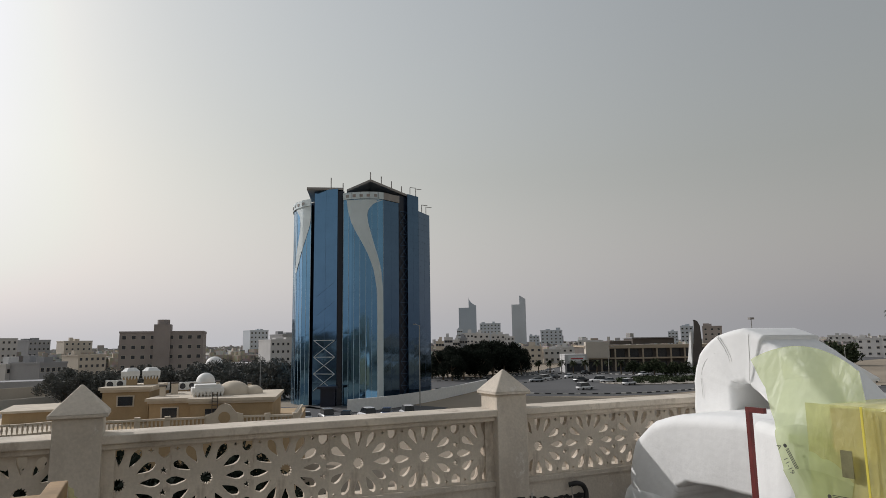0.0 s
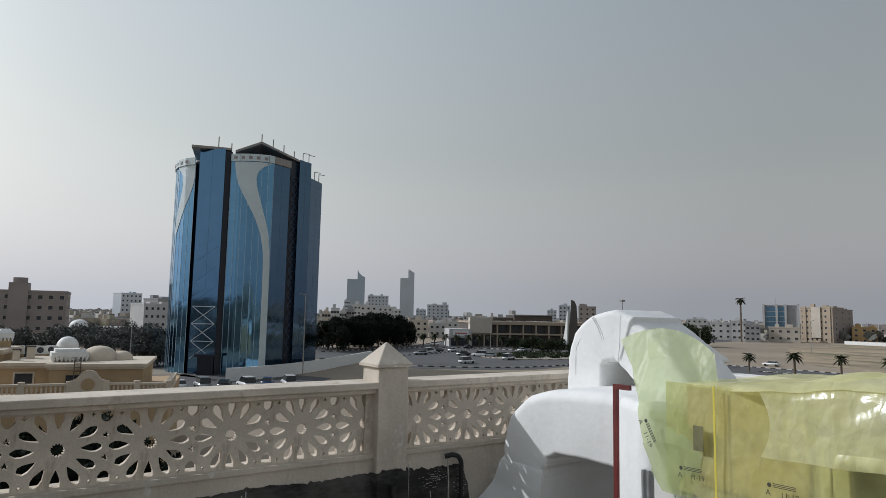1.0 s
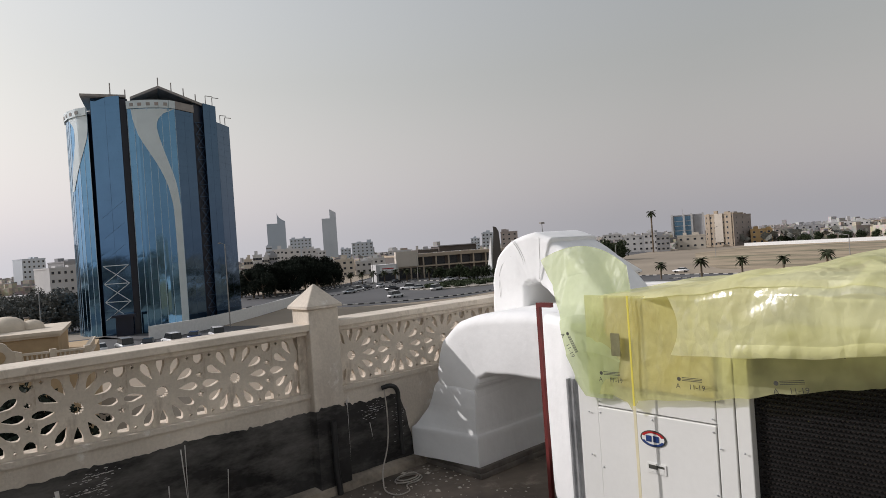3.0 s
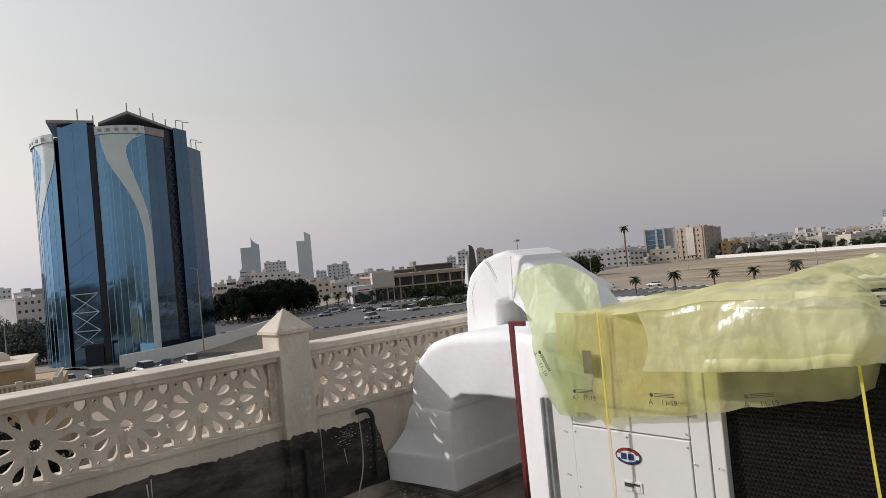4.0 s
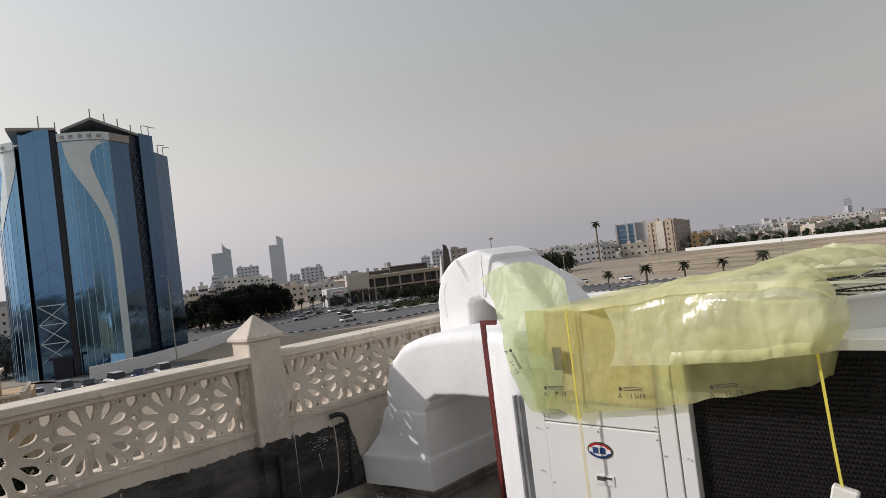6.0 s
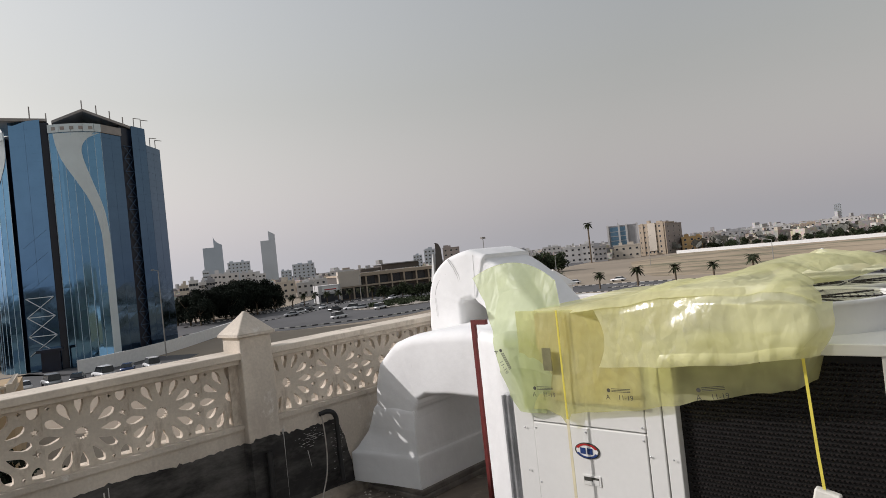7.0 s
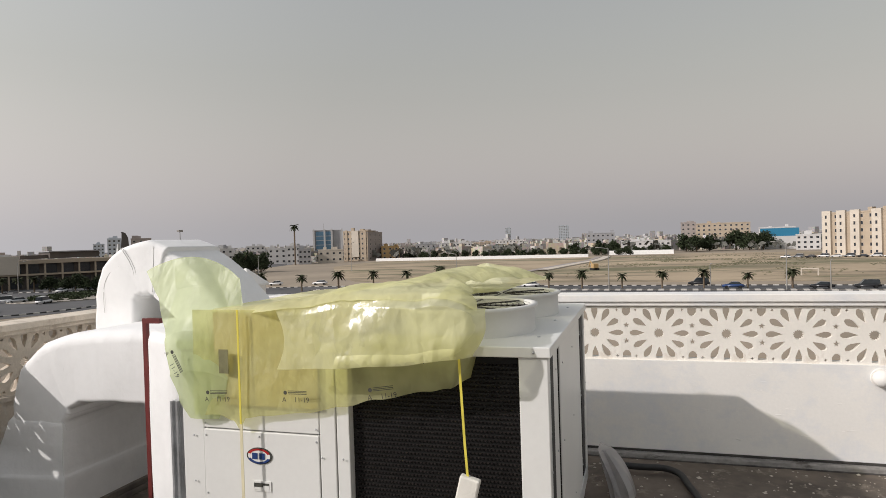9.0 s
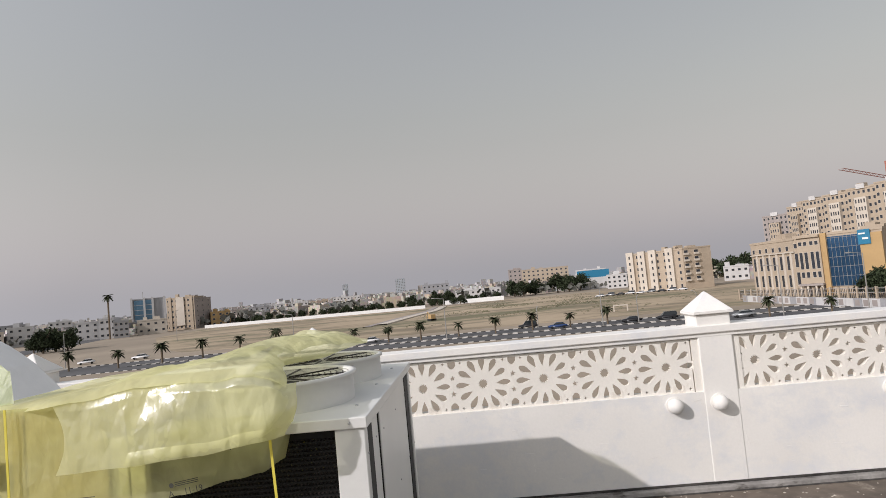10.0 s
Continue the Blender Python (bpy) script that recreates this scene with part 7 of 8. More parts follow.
def penthouse(a0, a1, d, top, deep, label, wins=1):
    p, q = Vector(villa_at(a0, d)), Vector(villa_at(a1, d - 1.0))
    w = (q - p).length
    th = thing("roof_room", (*p, VZ), math.degrees(math.atan2((q - p).y, (q - p).x)), label, "roof room", "villa roof rooms")
    h = top - VZ
    part("wall", boxes((0, w, 0, deep, 0, h - 0.25)), M["villa"], th)
    part("cornice", boxes((-0.3, w + 0.3, -0.3, deep + 0.3, h - 0.25, h), (-0.15, w + 0.15, -0.15, deep + 0.15, h - 0.45, h - 0.25)), M["villa_trim"], th, "cream moulded roof edge")
    for i in range(wins):
        x = w * (i + 0.5) / wins
        wd = part("window", boxes((x - 0.75, x + 0.75, -0.08, 0.03, h - 1.75, h - 0.75)), M["villa_trim"], th)
        part("pane", boxes((x - 0.62, x + 0.62, -0.1, -0.02, h - 1.65, h - 0.85)), M["window"], wd)
    return th, w, h


penthouse(-3.15, 0.15, 66, lift(-3.05, 66), 6, "ochre roof room with a wide shaded window")
penthouse(0.2, 3.3, 62, lift(-4.05, 62), 8, "ochre stair room with a square window")
th, w, h = penthouse(3.3, 9.8, 60, lift(-4.22, 60), 9, "ochre roof room with a dark doorway", 0)
part("door", boxes((1.2, 2.3, -0.06, 0.02, 0, h - 0.9)), M["window"], th, "dark open doorway")
# tanks on pillars with scalloped white caps
for az in (-1.25, 0.25):
    p = Vector(villa_at(az, 69))
    z0, zt = VZ, lift(-1.6, 69)
    tk = thing("water_tank", (p.x, p.y, z0), 0, "ochre pillar with a scalloped white water tank on top", "water tank", "roof water tanks")
    part("pillar", boxes((-0.62, 0.62, -0.62, 0.62, 0, zt - z0 - 0.9)), M["villa"], tk)
    bm = bmesh.new()
    box(bm, -0.80, 0.80, -0.80, 0.80, zt - z0 - 0.75, zt - z0 - 0.3)
    bmesh.ops.create_cone(bm, cap_ends=True, segments=8, radius1=0.84, radius2=0.5, depth=0.3, matrix=pose(0, 0, zt - z0 - 0.15, 0, 0, 22.5))
    part("tank", bm, M["tank"], tk)
    bm = bmesh.new()
    for i in range(6):
        for j in range(6):
            if i in (0, 5) or j in (0, 5):
                cyl(bm, (-0.68 + 0.272 * i, -0.68 + 0.272 * j, zt - z0 - 1.08), (-0.68 + 0.272 * i, -0.68 + 0.272 * j, zt - z0 - 0.7), 0.03, 0.15, 6)
    part("scallop", bm, M["tank"], tk, "white scalloped skirt")["kind"] = "stuff"
p = Vector(villa_at(4.4, 72))
zb = lift(-2.9, 72)
cp = thing("cupola", (p.x, p.y, VZ), 0, "small white domed cupola on the villa roof", "cupola")
part("drum", boxes((-0.85, 0.85, -0.85, 0.85, 0, zb - VZ)), M["tank"], cp)
bm = bmesh.new()
dome(bm, (0, 0, zb - VZ), 0.95, 0.95)
part("dome", bm, M["tank"], cp, smooth=True)
p = Vector(villa_at(4.55, 63))
zt = lift(-3.08, 63)
tk = thing("water_tank", (p.x, p.y, lift(-4.22, 60)), 0, "scalloped white water tank on the villa roof", "water tank", "roof water tanks")
hh = zt - lift(-4.22, 60)
bm = bmesh.new()
for i in range(9):
    for j in range(7):
        if i in (0, 8) or j in (0, 6):
            cyl(bm, (-1.2 + i * 0.3, -1.0 + j / 3, 0), (-1.2 + i * 0.3, -1.0 + j / 3, 0.5), 0.05, 0.2, 6)
part("scallop", bm, M["tank"], tk, "white scalloped skirt")["kind"] = "stuff"
bm = bmesh.new()
box(bm, -1.35, 1.35, -1.15, 1.15, 0.4, hh * 0.75)
box(bm, -1.1, 1.1, -0.95, 0.95, hh * 0.75, hh)
part("tank", bm, M["tank"], tk)
for az, r in ((6.6, 1.5), (8.2, 0.9)):
    p = Vector(villa_at(az, 64))
    bm = bmesh.new()
    dome(bm, (p.x, p.y, lift(-4.22, 60) + 0.1), r, r * 0.75)
    cyl(bm, (p.x, p.y, lift(-4.22, 60) - 0.05), (p.x, p.y, lift(-4.22, 60) + 0.12), r, n=20)
    solo("roof_dome", bm, M["villa_trim"], "low cream dome on the villa roof", "dome", smooth=True)
for i, (az, d) in enumerate(((-2.6, 68), (-1.9, 68.5), (1.3, 71), (2.2, 71), (2.7, 70.5), (3.4, 71))):
    p = Vector(villa_at(az, d))
    z = lift(-3.25, 66) if az < 0.1 else lift(-3.3, 66)
    ac = thing("outdoor_unit", (p.x, p.y, VZ if az > 0.1 else z), 0, "small white outdoor cooling unit on the roof", "cooling unit", "villa cooling units")
    base = 0.0 if az < 0.1 else lift(-3.5, 70) - VZ
    if base:
        part("stand", boxes((-0.4, 0.4, -0.2, 0.2, 0, base)), M["villa"], ac)
    part("case", boxes((-0.45, 0.45, -0.18, 0.18, base, base + 0.75)), M["tank"], ac)
    bm = bmesh.new()
    cyl(bm, (-0.08, -0.2, base + 0.38), (-0.08, -0.181, base + 0.38), 0.28, n=16)
    part("grille", bm, M["window"], ac)
p = Vector(villa_at(5.15, 59.3))
ld = thing("ladder", (p.x, p.y - 0.12, VZ), -5, "dark steel ladder leaning up to the villa roof", "ladder")
hl = lift(-3.75, 59.3) - VZ
for x in (-0.22, 0.22):
    part("rail", boxes((x - 0.035, x + 0.035, -0.03, 0.03, 0, hl)), M["b_dark"], ld)
for k in range(int(hl / 0.3)):
    part("rung", boxes((-0.185, 0.185, -0.025, 0.025, 0.25 + 0.3 * k, 0.30 + 0.3 * k)), M["b_dark"], ld)
for az, d, hgt, w in ((5.35, 62.5, 1.35, 0.14), (1.15, 64.0, 1.0, 0.25), (2.05, 66.5, 1.1, 0.3), (7.9, 66.0, 0.9, 0.16)):
    p = Vector(villa_at(az, d))
    z0 = lift(-4.22, 60) if az > 3.3 else lift(-4.05, 62)
    vent = thing("roof_vent", (p.x, p.y, z0), 0, "small cream vent stack on the villa roof", "vent", "villa vent stacks")
    part("stack", boxes((-w, w, -w, w, 0, hgt - 0.12)), M["villa_trim"], vent)
    part("cap", boxes((-w - 0.06, w + 0.06, -w - 0.06, w + 0.06, hgt - 0.12, hgt)), M["b_dark"], vent, "dark cap")
# neighbouring wing with a bowed balcony
v2 = thing("villa", (0, 0, 0), 0, "cream villa wing with a bowed balcony", "villa", "villas")
c = Vector(villa_at(-8.4, 66))
arc = [c + Vector((4.6 * math.cos(t), 4.6 * math.sin(t))) for t in (math.pi + math.pi * k / 14 for k in range(15))]
bm = bmesh.new()
prism(bm, [tuple(p) for p in arc] + [tuple(c + Vector((4.6, 12))), tuple(c + Vector((-4.6, 12)))], GZ, VZ)
part("body", bm, M["villa_trim"], v2)
for p, q in zip(arc, arc[1:]):
    baluster_run(p, q, VZ, v2)
part("room", boxes((c.x - 2, c.x + 5.5, c.y + 4, c.y + 11, VZ, VZ + 1.1)), M["villa"], v2)
part("room_roof", boxes((c.x - 2.3, c.x + 5.8, c.y + 3.7, c.y + 11.3, VZ + 1.1, VZ + 1.3)), M["villa_trim"], v2)


# ---- trees ----
def leaf_crown(seed, r, h, n, leaf, m, name="crown"):
    """Clumps of small leaves round limbs: uneven outline, gaps between the clumps."""
    rr = random.Random(seed)
    bm = bmesh.new()
    clumps = []
    for _ in range(16):
        t, z = rr.uniform(0, 6.28), rr.uniform(0.0, 1.0)
        q = r * rr.uniform(0.25, 0.85) * (1 - 0.55 * max(0, z - 0.5))
        clumps.append((Vector((q * math.cos(t), q * math.sin(t), h * (0.25 + 0.62 * z))), r * rr.uniform(0.28, 0.48)))
    for _ in range(n):
        c, cr_ = rr.choice(clumps)
        d = Vector((rr.gauss(0, 1), rr.gauss(0, 1), rr.gauss(0, 0.8))).normalized() * cr_ * rr.uniform(0.55, 1.05)
        p = c + d
        u = Vector((rr.gauss(0, 1), rr.gauss(0, 1), rr.gauss(0, 1))).normalized() * leaf * rr.uniform(0.6, 1.3)
        v = u.cross(Vector((rr.gauss(0, 1), rr.gauss(0, 1), rr.gauss(0, 1)))).normalized() * leaf * 0.6
        bm.faces.new([bm.verts.new(x) for x in (p - u, p + v, p + u, p - v)])
    return mesh_of(name, bm, m)


def trunk_mesh(seed, h, r):
    rr = random.Random(seed)
    bm = bmesh.new()
    cyl(bm, (0, 0, 0), (0, 0, h * 0.45), r, r * 0.7, 8)
    for k in range(5):
        t = k * 1.26 + rr.uniform(0, 0.5)
        cyl(bm, (0, 0, h * 0.38), (h * 0.28 * math.cos(t), h * 0.28 * math.sin(t), h * rr.uniform(0.6, 0.8)), r * 0.5, r * 0.15, 6)
    return mesh_of("trunk", bm, M["bark"])


CROWNS = [leaf_crown(s, 4.2, 8.0, 5000, 0.23, M["dk_leaf"]) for s in (1, 2, 3)]
HAZED_CROWNS = [leaf_crown(s, 4.6, 7.6, 3200, 0.27, M["hazed_leaf"]) for s in (11, 12)]
BUSH = [leaf_crown(s, 4.0, 6.5, 1800, 0.36, M["hedge"]) for s in (7, 8)]
TRUNKS = [trunk_mesh(s, 8.0, 0.28) for s in (1, 2)]


def tree(p, size, crowns, label, group, i):
    th = thing("tree", (*p, GZ), i * 67, label, "tree", group)
    th.scale = (size, size, size)
    share("trunk", TRUNKS[i % 2], th, Matrix())
    share("crown", crowns[i % len(crowns)], th, Matrix())


i = 0
for az, d, s in ((25.4, 215, 1.5), (26.4, 225, 1.75), (27.4, 235, 1.95), (28.4, 245, 2.1), (29.5, 255, 2.15), (30.4, 262, 2.05), (25.0, 235, 1.6), (26.9, 250, 2.0), (28.9, 270, 2.2), (24.2, 240, 1.3), (30.9, 275, 1.8), (27.9, 228, 1.7), (29.0, 240, 1.6), (24.6, 222, 1.7), (25.9, 240, 1.9), (31.2, 265, 1.7), (30.0, 240, 1.8), (28.0, 255, 2.1), (23.6, 232, 1.5), (31.5, 250, 1.2)):
    tree(pol(az, d), 0.74 * s, CROWNS, "dense dark evergreen tree in a grove by the junction", "grove by the junction", i)
    i += 1
for k in range(44):
    az = -6.4 + 0.42 * k
    tree(pol(az, 176 + 16 * math.sin(k * 2.1)), 0.86 + 0.14 * math.sin(k * 1.7) + (0.14 if az > 3 else 0), HAZED_CROWNS, "grey-green street tree, haze put into its leaf colour", "trees along the yard wall", i)
    i += 1
for az, d, s in ((55.2, 330, 1.5), (56.0, 335, 1.6), (56.8, 330, 1.5), (54.6, 345, 1.2), (93.8, 480, 1.9), (94.6, 470, 1.7), (95.6, 480, 1.8), (97.6, 490, 2.1), (98.6, 485, 2.0), (99.6, 490, 1.9), (86.8, 470, 1.5), (88.0, 480, 1.4), (84.5, 500, 1.3), (91.0, 470, 0.9), (92.2, 465, 0.9),
                 (122.0, 190, 1.1), (123.0, 185, 1.2), (121.2, 195, 0.8), (111.8, 520, 2.4), (112.8, 540, 2.5), (110.9, 530, 2.2)):
    tree(pol(az, d), s, BUSH, "dark broad tree among the buildings", "trees beyond the lot", i)
    i += 1
for k in range(46):
    az = 69.5 + 0.46 * k + 0.2 * math.sin(k * 3)
    tree(pol(az, 478 - 1.0 * k + 12 * math.sin(k * 1.3)), 0.72 + 0.2 * math.sin(k * 2.3), BUSH, "low green tree behind the boundary wall", "trees behind the boundary wall", i)
    i += 1
for k in range(7):
    tree(pol(41.0 + 0.85 * k, 246 - 2 * k), 0.75 + 0.1 * math.sin(k * 4), BUSH, "round street tree before the shops", "trees before the shops", i)
    i += 1
# added trees: they darken the lattice holes, where shaded villa walls would show
for k in range(17):
    tree(pol(-24 + 2.05 * k, 36 + 4 * math.sin(k * 2.7)), 0.84 + 0.06 * math.sin(k * 1.9), CROWNS, "dark tree added to darken the lattice holes and tower mirror", "garden trees below the terrace", i)
    i += 1
# smaller added trees, to darken the tower's reflection and some holes
for k in range(14):
    tree(pol(13.5 + 1.55 * k, 36 + 5 * math.sin(k * 2.3)), 0.42 + 0.05 * math.sin(k * 1.3), CROWNS, "dark tree added to darken the lattice holes and tower mirror", "garden trees below the terrace", i)
    i += 1
# treetops between the far houses
bm = bmesh.new()
rt = random.Random(31)
for _ in range(900):
    a, d = rt.uniform(20, 132), 470 + 1500 * rt.random() ** 1.6
    c = pol(a, d)
    r = rt.uniform(2.0, 4.5)
    for _ in range(9):
        b = Vector((c.x + rt.gauss(0, r * 0.7), c.y + rt.gauss(0, r * 0.7), GZ + r * rt.uniform(0.7, 1.9)))
        u = Vector((rt.gauss(0, 1), rt.gauss(0, 1), rt.gauss(0, 1))).normalized() * r * 0.7
        v = u.cross(Vector((rt.gauss(0, 1), rt.gauss(0, 1), rt.gauss(0, 1)))).normalized() * r * 0.55
        bm.faces.new([bm.verts.new(x) for x in (b - u, b + v, b + u, b - v)])
solo("treetops", bm, M["hazed_leaf"], "green treetops between the city houses, greyed for haze", "trees", kind="stuff")
# hedge on the island
bm = bmesh.new()
rh = random.Random(4)
for _ in range(5200):
    t, q = rh.uniform(0, 6.28), rh.uniform(0, 1) ** 0.5
    c = pol(43.5, 210) + Vector((17 * q * math.cos(t), 10.5 * q * math.sin(t)))
    if noise.noise((c.x * 0.25, c.y * 0.25, 0)) < -0.05:
        continue
    z = GZ + 0.2 + rh.uniform(0, 0.9)
    u = Vector((rh.gauss(0, 1), rh.gauss(0, 1), rh.gauss(0, 1))).normalized() * 0.35
    v = u.cross(Vector((rh.gauss(0, 1), rh.gauss(0, 1), rh.gauss(0, 1)))).normalized() * 0.25
    b = Vector((c.x, c.y, z))
    bm.faces.new([bm.verts.new(x) for x in (b - u, b + v, b + u, b - v)])
solo("hedge", bm, M["hedge"], "clipped dark green planting on the island", "hedge", kind="stuff")


def palm_meshes(h, crown_r, n, seed, girth=0.12, droop=0.5):
    rr = random.Random(seed)
    bm = bmesh.new()
    k = 8
    for i in range(k):
        cyl(bm, (0, 0, h * i / k), (0, 0, h * (i + 1) / k + 0.02), crown_r * girth, crown_r * girth * 0.85, 8, False)
    tr = mesh_of("trunk", bm, M["bark"])
    bm = bmesh.new()
    for i in range(n):
        t = 6.283 * i / n + rr.uniform(-0.2, 0.2)
        rise = rr.uniform(-0.6, 1.2)
        pts = []
        for s in range(7):
            f = s / 6
            rad = crown_r * f * (1 - 0.12 * f)
            pts.append(Vector((rad * math.cos(t), rad * math.sin(t), h + crown_r * (rise * f - (droop + 0.3 * rise) * f * f))))
        side = Vector((-math.sin(t), math.cos(t), 0))
        for a, b, f in zip(pts, pts[1:], range(6)):
            w0, w1 = (0.05, 0.13, 0.16, 0.15, 0.12, 0.08)[f] * crown_r, (0.13, 0.16, 0.15, 0.12, 0.08, 0.01)[f] * crown_r
            for sg in (-1, 1):
                dr = Vector((0, 0, -0.35))
                bm.faces.new([bm.verts.new(x) for x in (a, b, b + (side * sg + dr) * w1, a + (side * sg + dr) * w0)])
    return tr, mesh_of("crown", bm, M["palm_leaf"])


YP = [palm_meshes(3.3, 1.75, 30, s) for s in (1, 2, 3)]
TP = palm_meshes(lift(1.72, 432) - GZ, 3.7, 40, 9, 0.15, 0.55)


def palm(p, ms, label, group, turn, s=1.0):
    th = thing("palm_tree", (*p, GZ), turn, label, "palm", group)
    th.scale = (s, s, s)
    share("trunk", ms[0], th, Matrix())
    share("crown", ms[1], th, Matrix())


palm(pol(59.72, 432), TP, "tall lone palm with a bare slender trunk", "", 0)
for k, (az, d) in enumerate([(82.2, 162), (85.1, 160), (88.5, 159), (91.8, 158), (95.1, 158), (98.4, 158), (101.6, 159), (114.3, 150), (118.6, 148), (122.8, 146)] + [(56.8, 192), (60.2, 180), (63.4, 178), (66.5, 181), (69.5, 182), (72.5, 190), (75.8, 180), (79.2, 170)]):
    palm(pol(az, d), YP[k % 3], "young date palm in the road's verge", "young palms along the road", k * 50, (1.28 if az < 75 else 1.04) + 0.13 * math.sin(k * 2.2))
for k in range(9):
    palm(pol(33.0 + 1.0 * k, 262 - 1.5 * k), YP[k % 3], "young date palm before the shops", "young palms before the shops", k * 40, 1.3)


# ---- street lamps ----
def street_lamp(p, h, turn, label, arm=2.2, head=True):
    th = thing("street_lamp", (*p, GZ), turn, label, "street lamp", "street lamps")
    bm = bmesh.new()
    cyl(bm, (0, 0, 0), (0, 0, h), 0.13, 0.08, 8)
    part("pole", bm, M["post"], th)
    if head:
        bm = bmesh.new()
        cyl(bm, (0, 0, h - 0.1), (arm, 0, h + 0.25), 0.06, n=6)
        part("arm", bm, M["post"], th)
        part("head", boxes((arm - 0.1, arm + 0.7, -0.16, 0.16, h + 0.15, h + 0.35)), M["grey_roof"], th)


for az, d, el, tn in ((87.4, 152, -1.05, 90), (101.2, 152, -0.94, 90), (104.2, 156, -2.45, -20), (74.0, 190, -1.17, 60), (115.3, 150, -0.8, 90), (121.0, 140, -0.4, 90), (56.6, 205, -0.9, 30), (8.8, 150, -0.86, 90), (22.5, 131, 1.6, 90), (64.6, 300, 0.1, 0), (39.0, 240, -0.6, 0), (35.0, 250, -0.7, 0), (95.6, 165, -2.6, 180), (109, 160, -2.4, 0)):
    street_lamp(pol(az, d), lift(el, d) - GZ, tn, "tall grey steel street lamp by the road")
p = pol(50.4, 230)
fl = thing("floodlight_mast", (*p, GZ), 0, "tall floodlight mast with a ring of lamps", "mast")
hm = lift(1.55, 230) - GZ
bm = bmesh.new()
cyl(bm, (0, 0, 0), (0, 0, hm), 0.22, 0.12, 8)
part("pole", bm, M["post"], fl)
part("lamp_ring", boxes((-0.9, 0.9, -0.5, 0.5, hm - 0.3, hm + 0.35)), M["grey_roof"], fl)


# ---- cars ----
def car_mesh(kind):
    """Body outline swept across, with cabin; wheels apart."""
    L, W, H = (4.6, 1.8, 1.45) if kind == "saloon" else (4.9, 1.9, 1.85)
    lo = [(-L / 2, 0.35), (-L / 2, 0.8), (-L * 0.36, 0.95), (L * 0.28, 0.95), (L / 2, 0.75), (L / 2, 0.35)]
    top = [(-L * 0.40, 0.93), (-L * 0.27, H), (L * 0.08, H), (L * 0.26, 0.93)] if kind == "saloon" else [(-L * 0.47, 0.93), (-L * 0.44, H), (L * 0.10, H), (L * 0.26, 0.93)]
    out = []
    for pts, hw, inset in ((lo, W / 2, 0.0), (top, W / 2 - 0.06, 0.12)):
        bm = bmesh.new()
        a = [bm.verts.new((x, -hw + (inset if z > 1.1 else 0), z)) for x, z in pts]
        b = [bm.verts.new((x, hw - (inset if z > 1.1 else 0), z)) for x, z in pts]
        bm.faces.new(a), bm.faces.new(b[::-1])
        for i in range(len(pts)):
            bm.faces.new((a[i], a[(i + 1) % len(pts)], b[(i + 1) % len(pts)], b[i]))
        bmesh.ops.bevel(bm, geom=bm.edges[:], offset=0.06, segments=2, affect="EDGES")
        out.append(bm)
    return out[0], out[1], L, W, H


bm = bmesh.new()
cyl(bm, (0, -0.11, 0.33), (0, 0.11, 0.33), 0.33, n=14)
WHEEL = mesh_of("wheel", bm, M["tyre"])
CARS = {}
for kind in ("saloon", "suv"):
    for col in ("car_w", "car_b", "car_s", "car_bl"):
        a, b, L, W, H = car_mesh(kind)
        roof = boxes((-L * (0.25 if kind == "saloon" else 0.43), L * 0.07, -W / 2 + 0.2, W / 2 - 0.2, H - 0.03, H + 0.02), bevel=0.01)
        CARS[kind, col] = (mesh_of("body", a, M[col], True), mesh_of("cabin", b, M["car_glass"]), mesh_of("roof", roof, M[col]), L, W)


def car(p, turn, kind, col, where):
    bo, ca, ro, L, W = CARS[kind, col]
    word = {"car_w": "white", "car_b": "black", "car_s": "silver", "car_bl": "dark blue"}[col]
    th = thing("car", (*p, GZ + 0.035), turn, f"{word} {'saloon car' if kind == 'saloon' else 'sport utility car'} {where}", "car", "cars")
    share("body", bo, th, Matrix())
    share("cabin", ca, th, Matrix())
    share("roof", ro, th, Matrix())
    for x in (-0.31, 0.31):
        for y in (-1, 1):
            share("wheel", WHEEL, th, pose(x * L, y * (W / 2 - 0.1), 0))


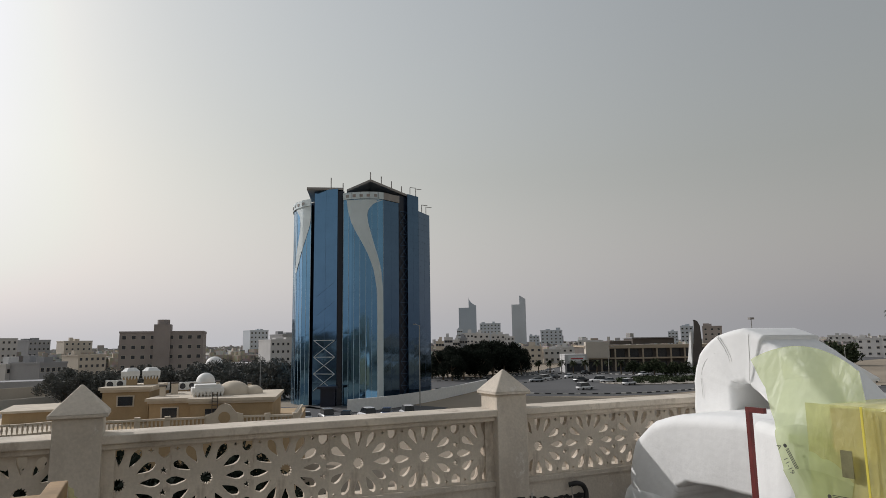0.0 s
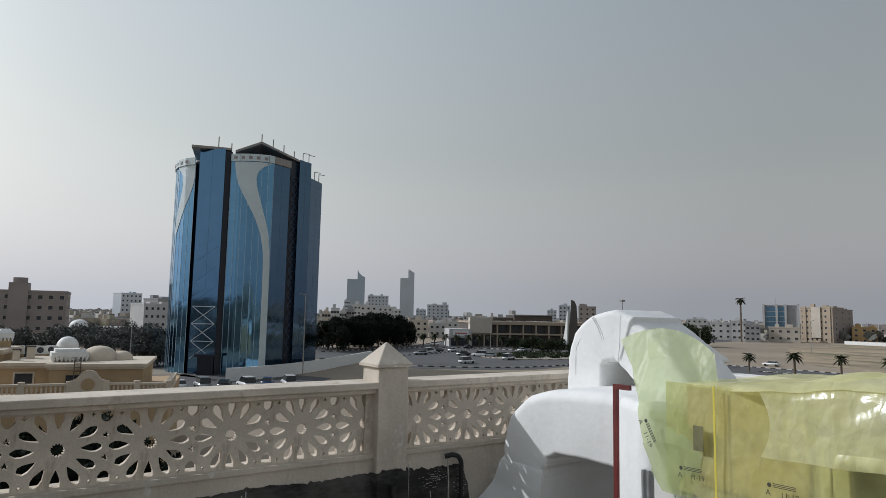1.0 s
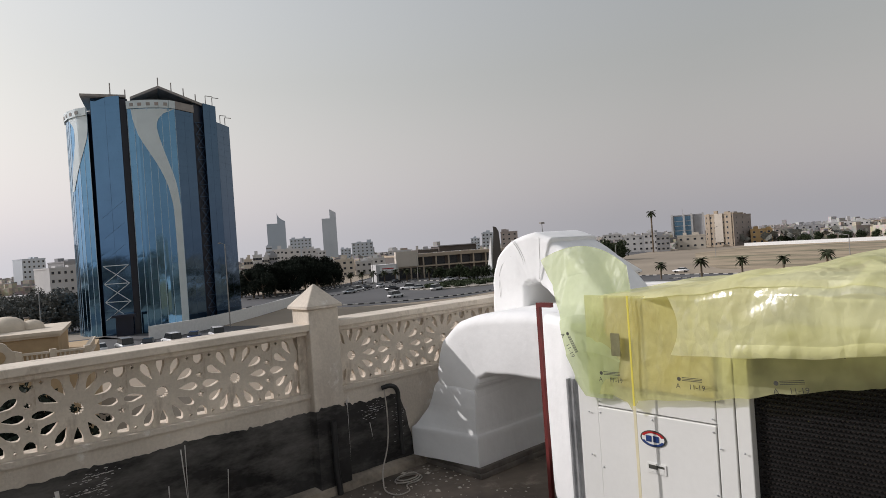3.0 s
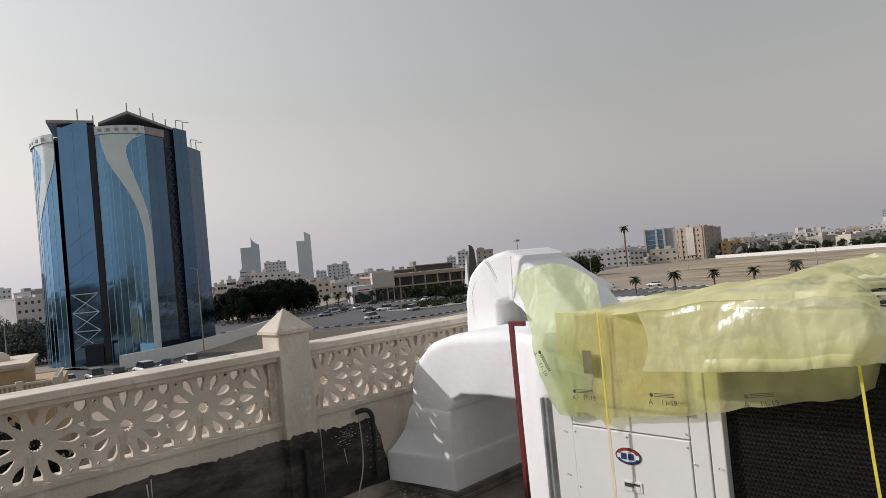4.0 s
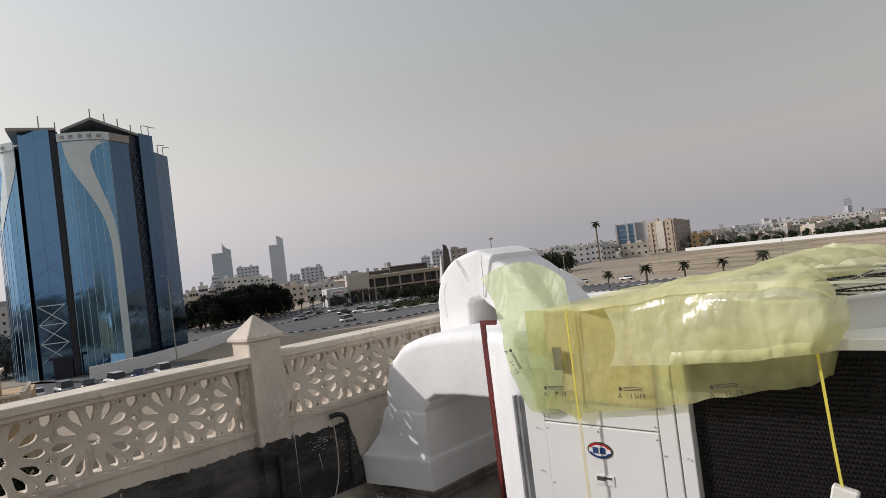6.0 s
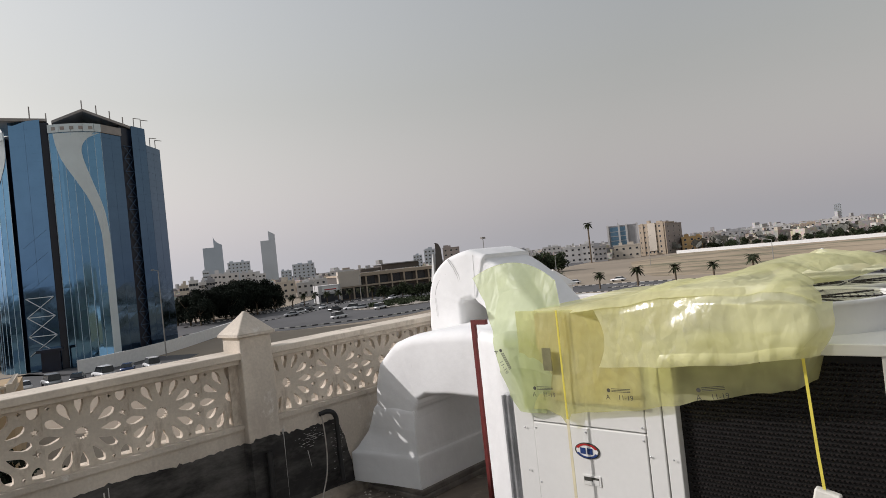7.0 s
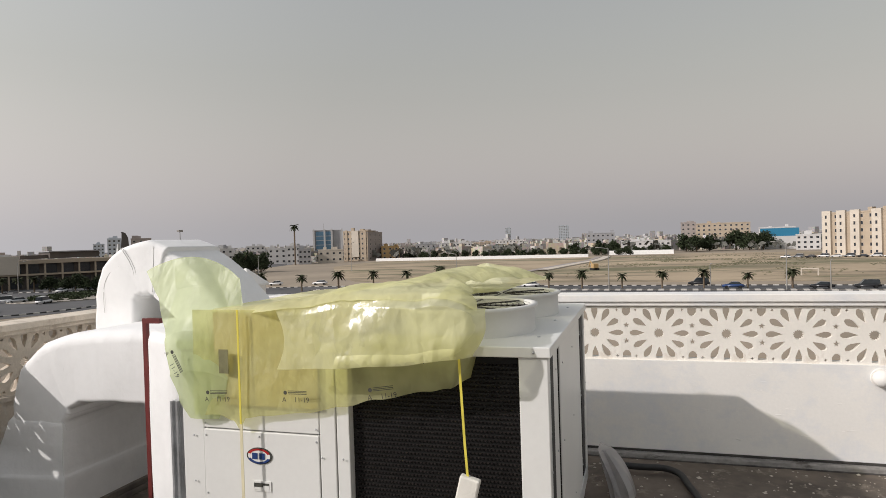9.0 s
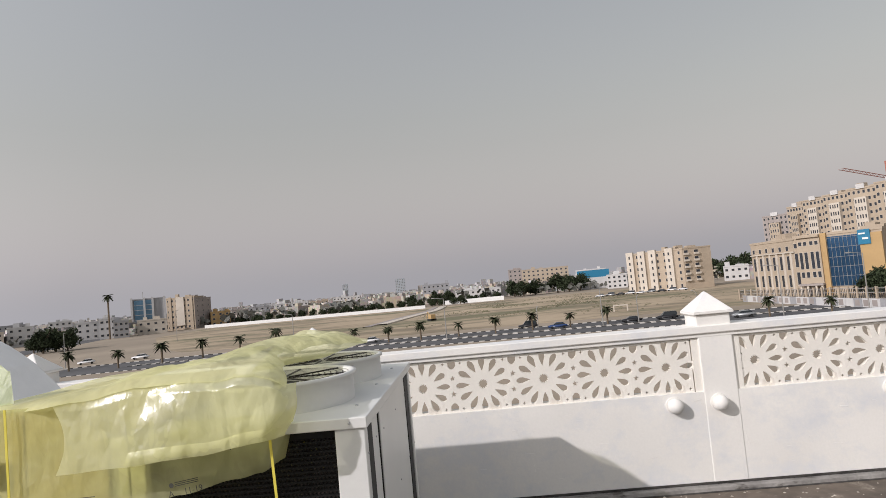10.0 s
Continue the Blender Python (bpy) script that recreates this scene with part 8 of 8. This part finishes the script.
for az, d, tn, kind, col in ((94.7, 166, 88, "suv", "car_b"), (97.3, 157, 88, "saloon", "car_bl"), (103.6, 158, 84, "saloon", "car_b"), (106.5, 160, 84, "suv", "car_b"), (80.6, 166, 92, "saloon", "car_w"), (112.4, 152, 80, "saloon", "car_s"), (58.0, 213, 120, "saloon", "car_w"), (61.8, 206, 100, "saloon", "car_w"),
                             (32.8, 205, 160, "saloon", "car_s"), (33.6, 214, 20, "suv", "car_w"), (34.4, 222, 30, "saloon", "car_b"), (35.6, 226, 35, "saloon", "car_w"), (36.6, 205, 130, "saloon", "car_b"), (38.0, 203, 140, "suv", "car_w"), (38.9, 200, 150, "saloon", "car_s"), (40.6, 190, 20, "suv", "car_w"), (36.9, 172, 10, "suv", "car_w"),
                             (41.8, 238, 20, "saloon", "car_w"), (44.0, 243, 20, "saloon", "car_s"), (45.2, 244, 20, "suv", "car_w"), (31.0, 290, 20, "saloon", "car_w"), (32.0, 285, 20, "saloon", "car_s"), (34.0, 270, 20, "saloon", "car_w"), (37.0, 250, 20, "saloon", "car_b")):
    car(pol(az, d), tn, kind, col, "on the road")
for k in range(6):
    az = 12.6 + 1.75 * k
    car(pol(az, 112.5 + 0.9 * max(0, k - 2) + 0.8 * math.sin(k * 1.9)), 95 - az + 14 * math.sin(k * 2.6), ("saloon", "suv")[k * 3 % 2], ("car_w", "car_s", "car_b", "car_w", "car_bl")[k % 5], "parked by the glass tower")
for k in range(9):
    car(pol(101.2 + 0.85 * k, 330 + 5 * (k % 2)), 60, ("saloon", "suv")[k % 2], ("car_w", "car_s", "car_b", "car_w")[k % 4], "parked by the apartment block")
dig = thing("excavator", (*pol(86.2, 245), GZ), 30, "small orange excavator on the sandy lot", "excavator")
part("tracks", boxes((-1.6, 1.6, -1.2, -0.6, 0.06, 0.8), (-1.6, 1.6, 0.6, 1.2, 0.06, 0.8)), M["tyre"], dig)
part("cab", boxes((-1.4, 1.0, -1.0, 1.0, 0.8, 2.5), bevel=0.1), M["b_ochre"], dig)
bm = bmesh.new()
cyl(bm, (0.9, 0, 1.8), (3.4, 0, 3.4), 0.2, n=6)
cyl(bm, (3.4, 0, 3.4), (4.6, 0, 1.0), 0.16, n=6)
part("arm", bm, M["b_ochre"], dig)

# houses behind the terrace, seen only in the tower's mirror glass
for k, az in enumerate(range(150, 330, 12)):
    block("house", pol(az + 9, 38 + 9 * (k % 3)), pol(az, 38 + 9 * (k % 3)), 12, GZ + (14, 19, 11, 22, 16)[k % 5], ("b_white", "b_cream", "b_beige")[k % 3], "plain flat-roofed house behind the terrace", 3, 4, (1.3, 1.4), 0, seed=300 + k)
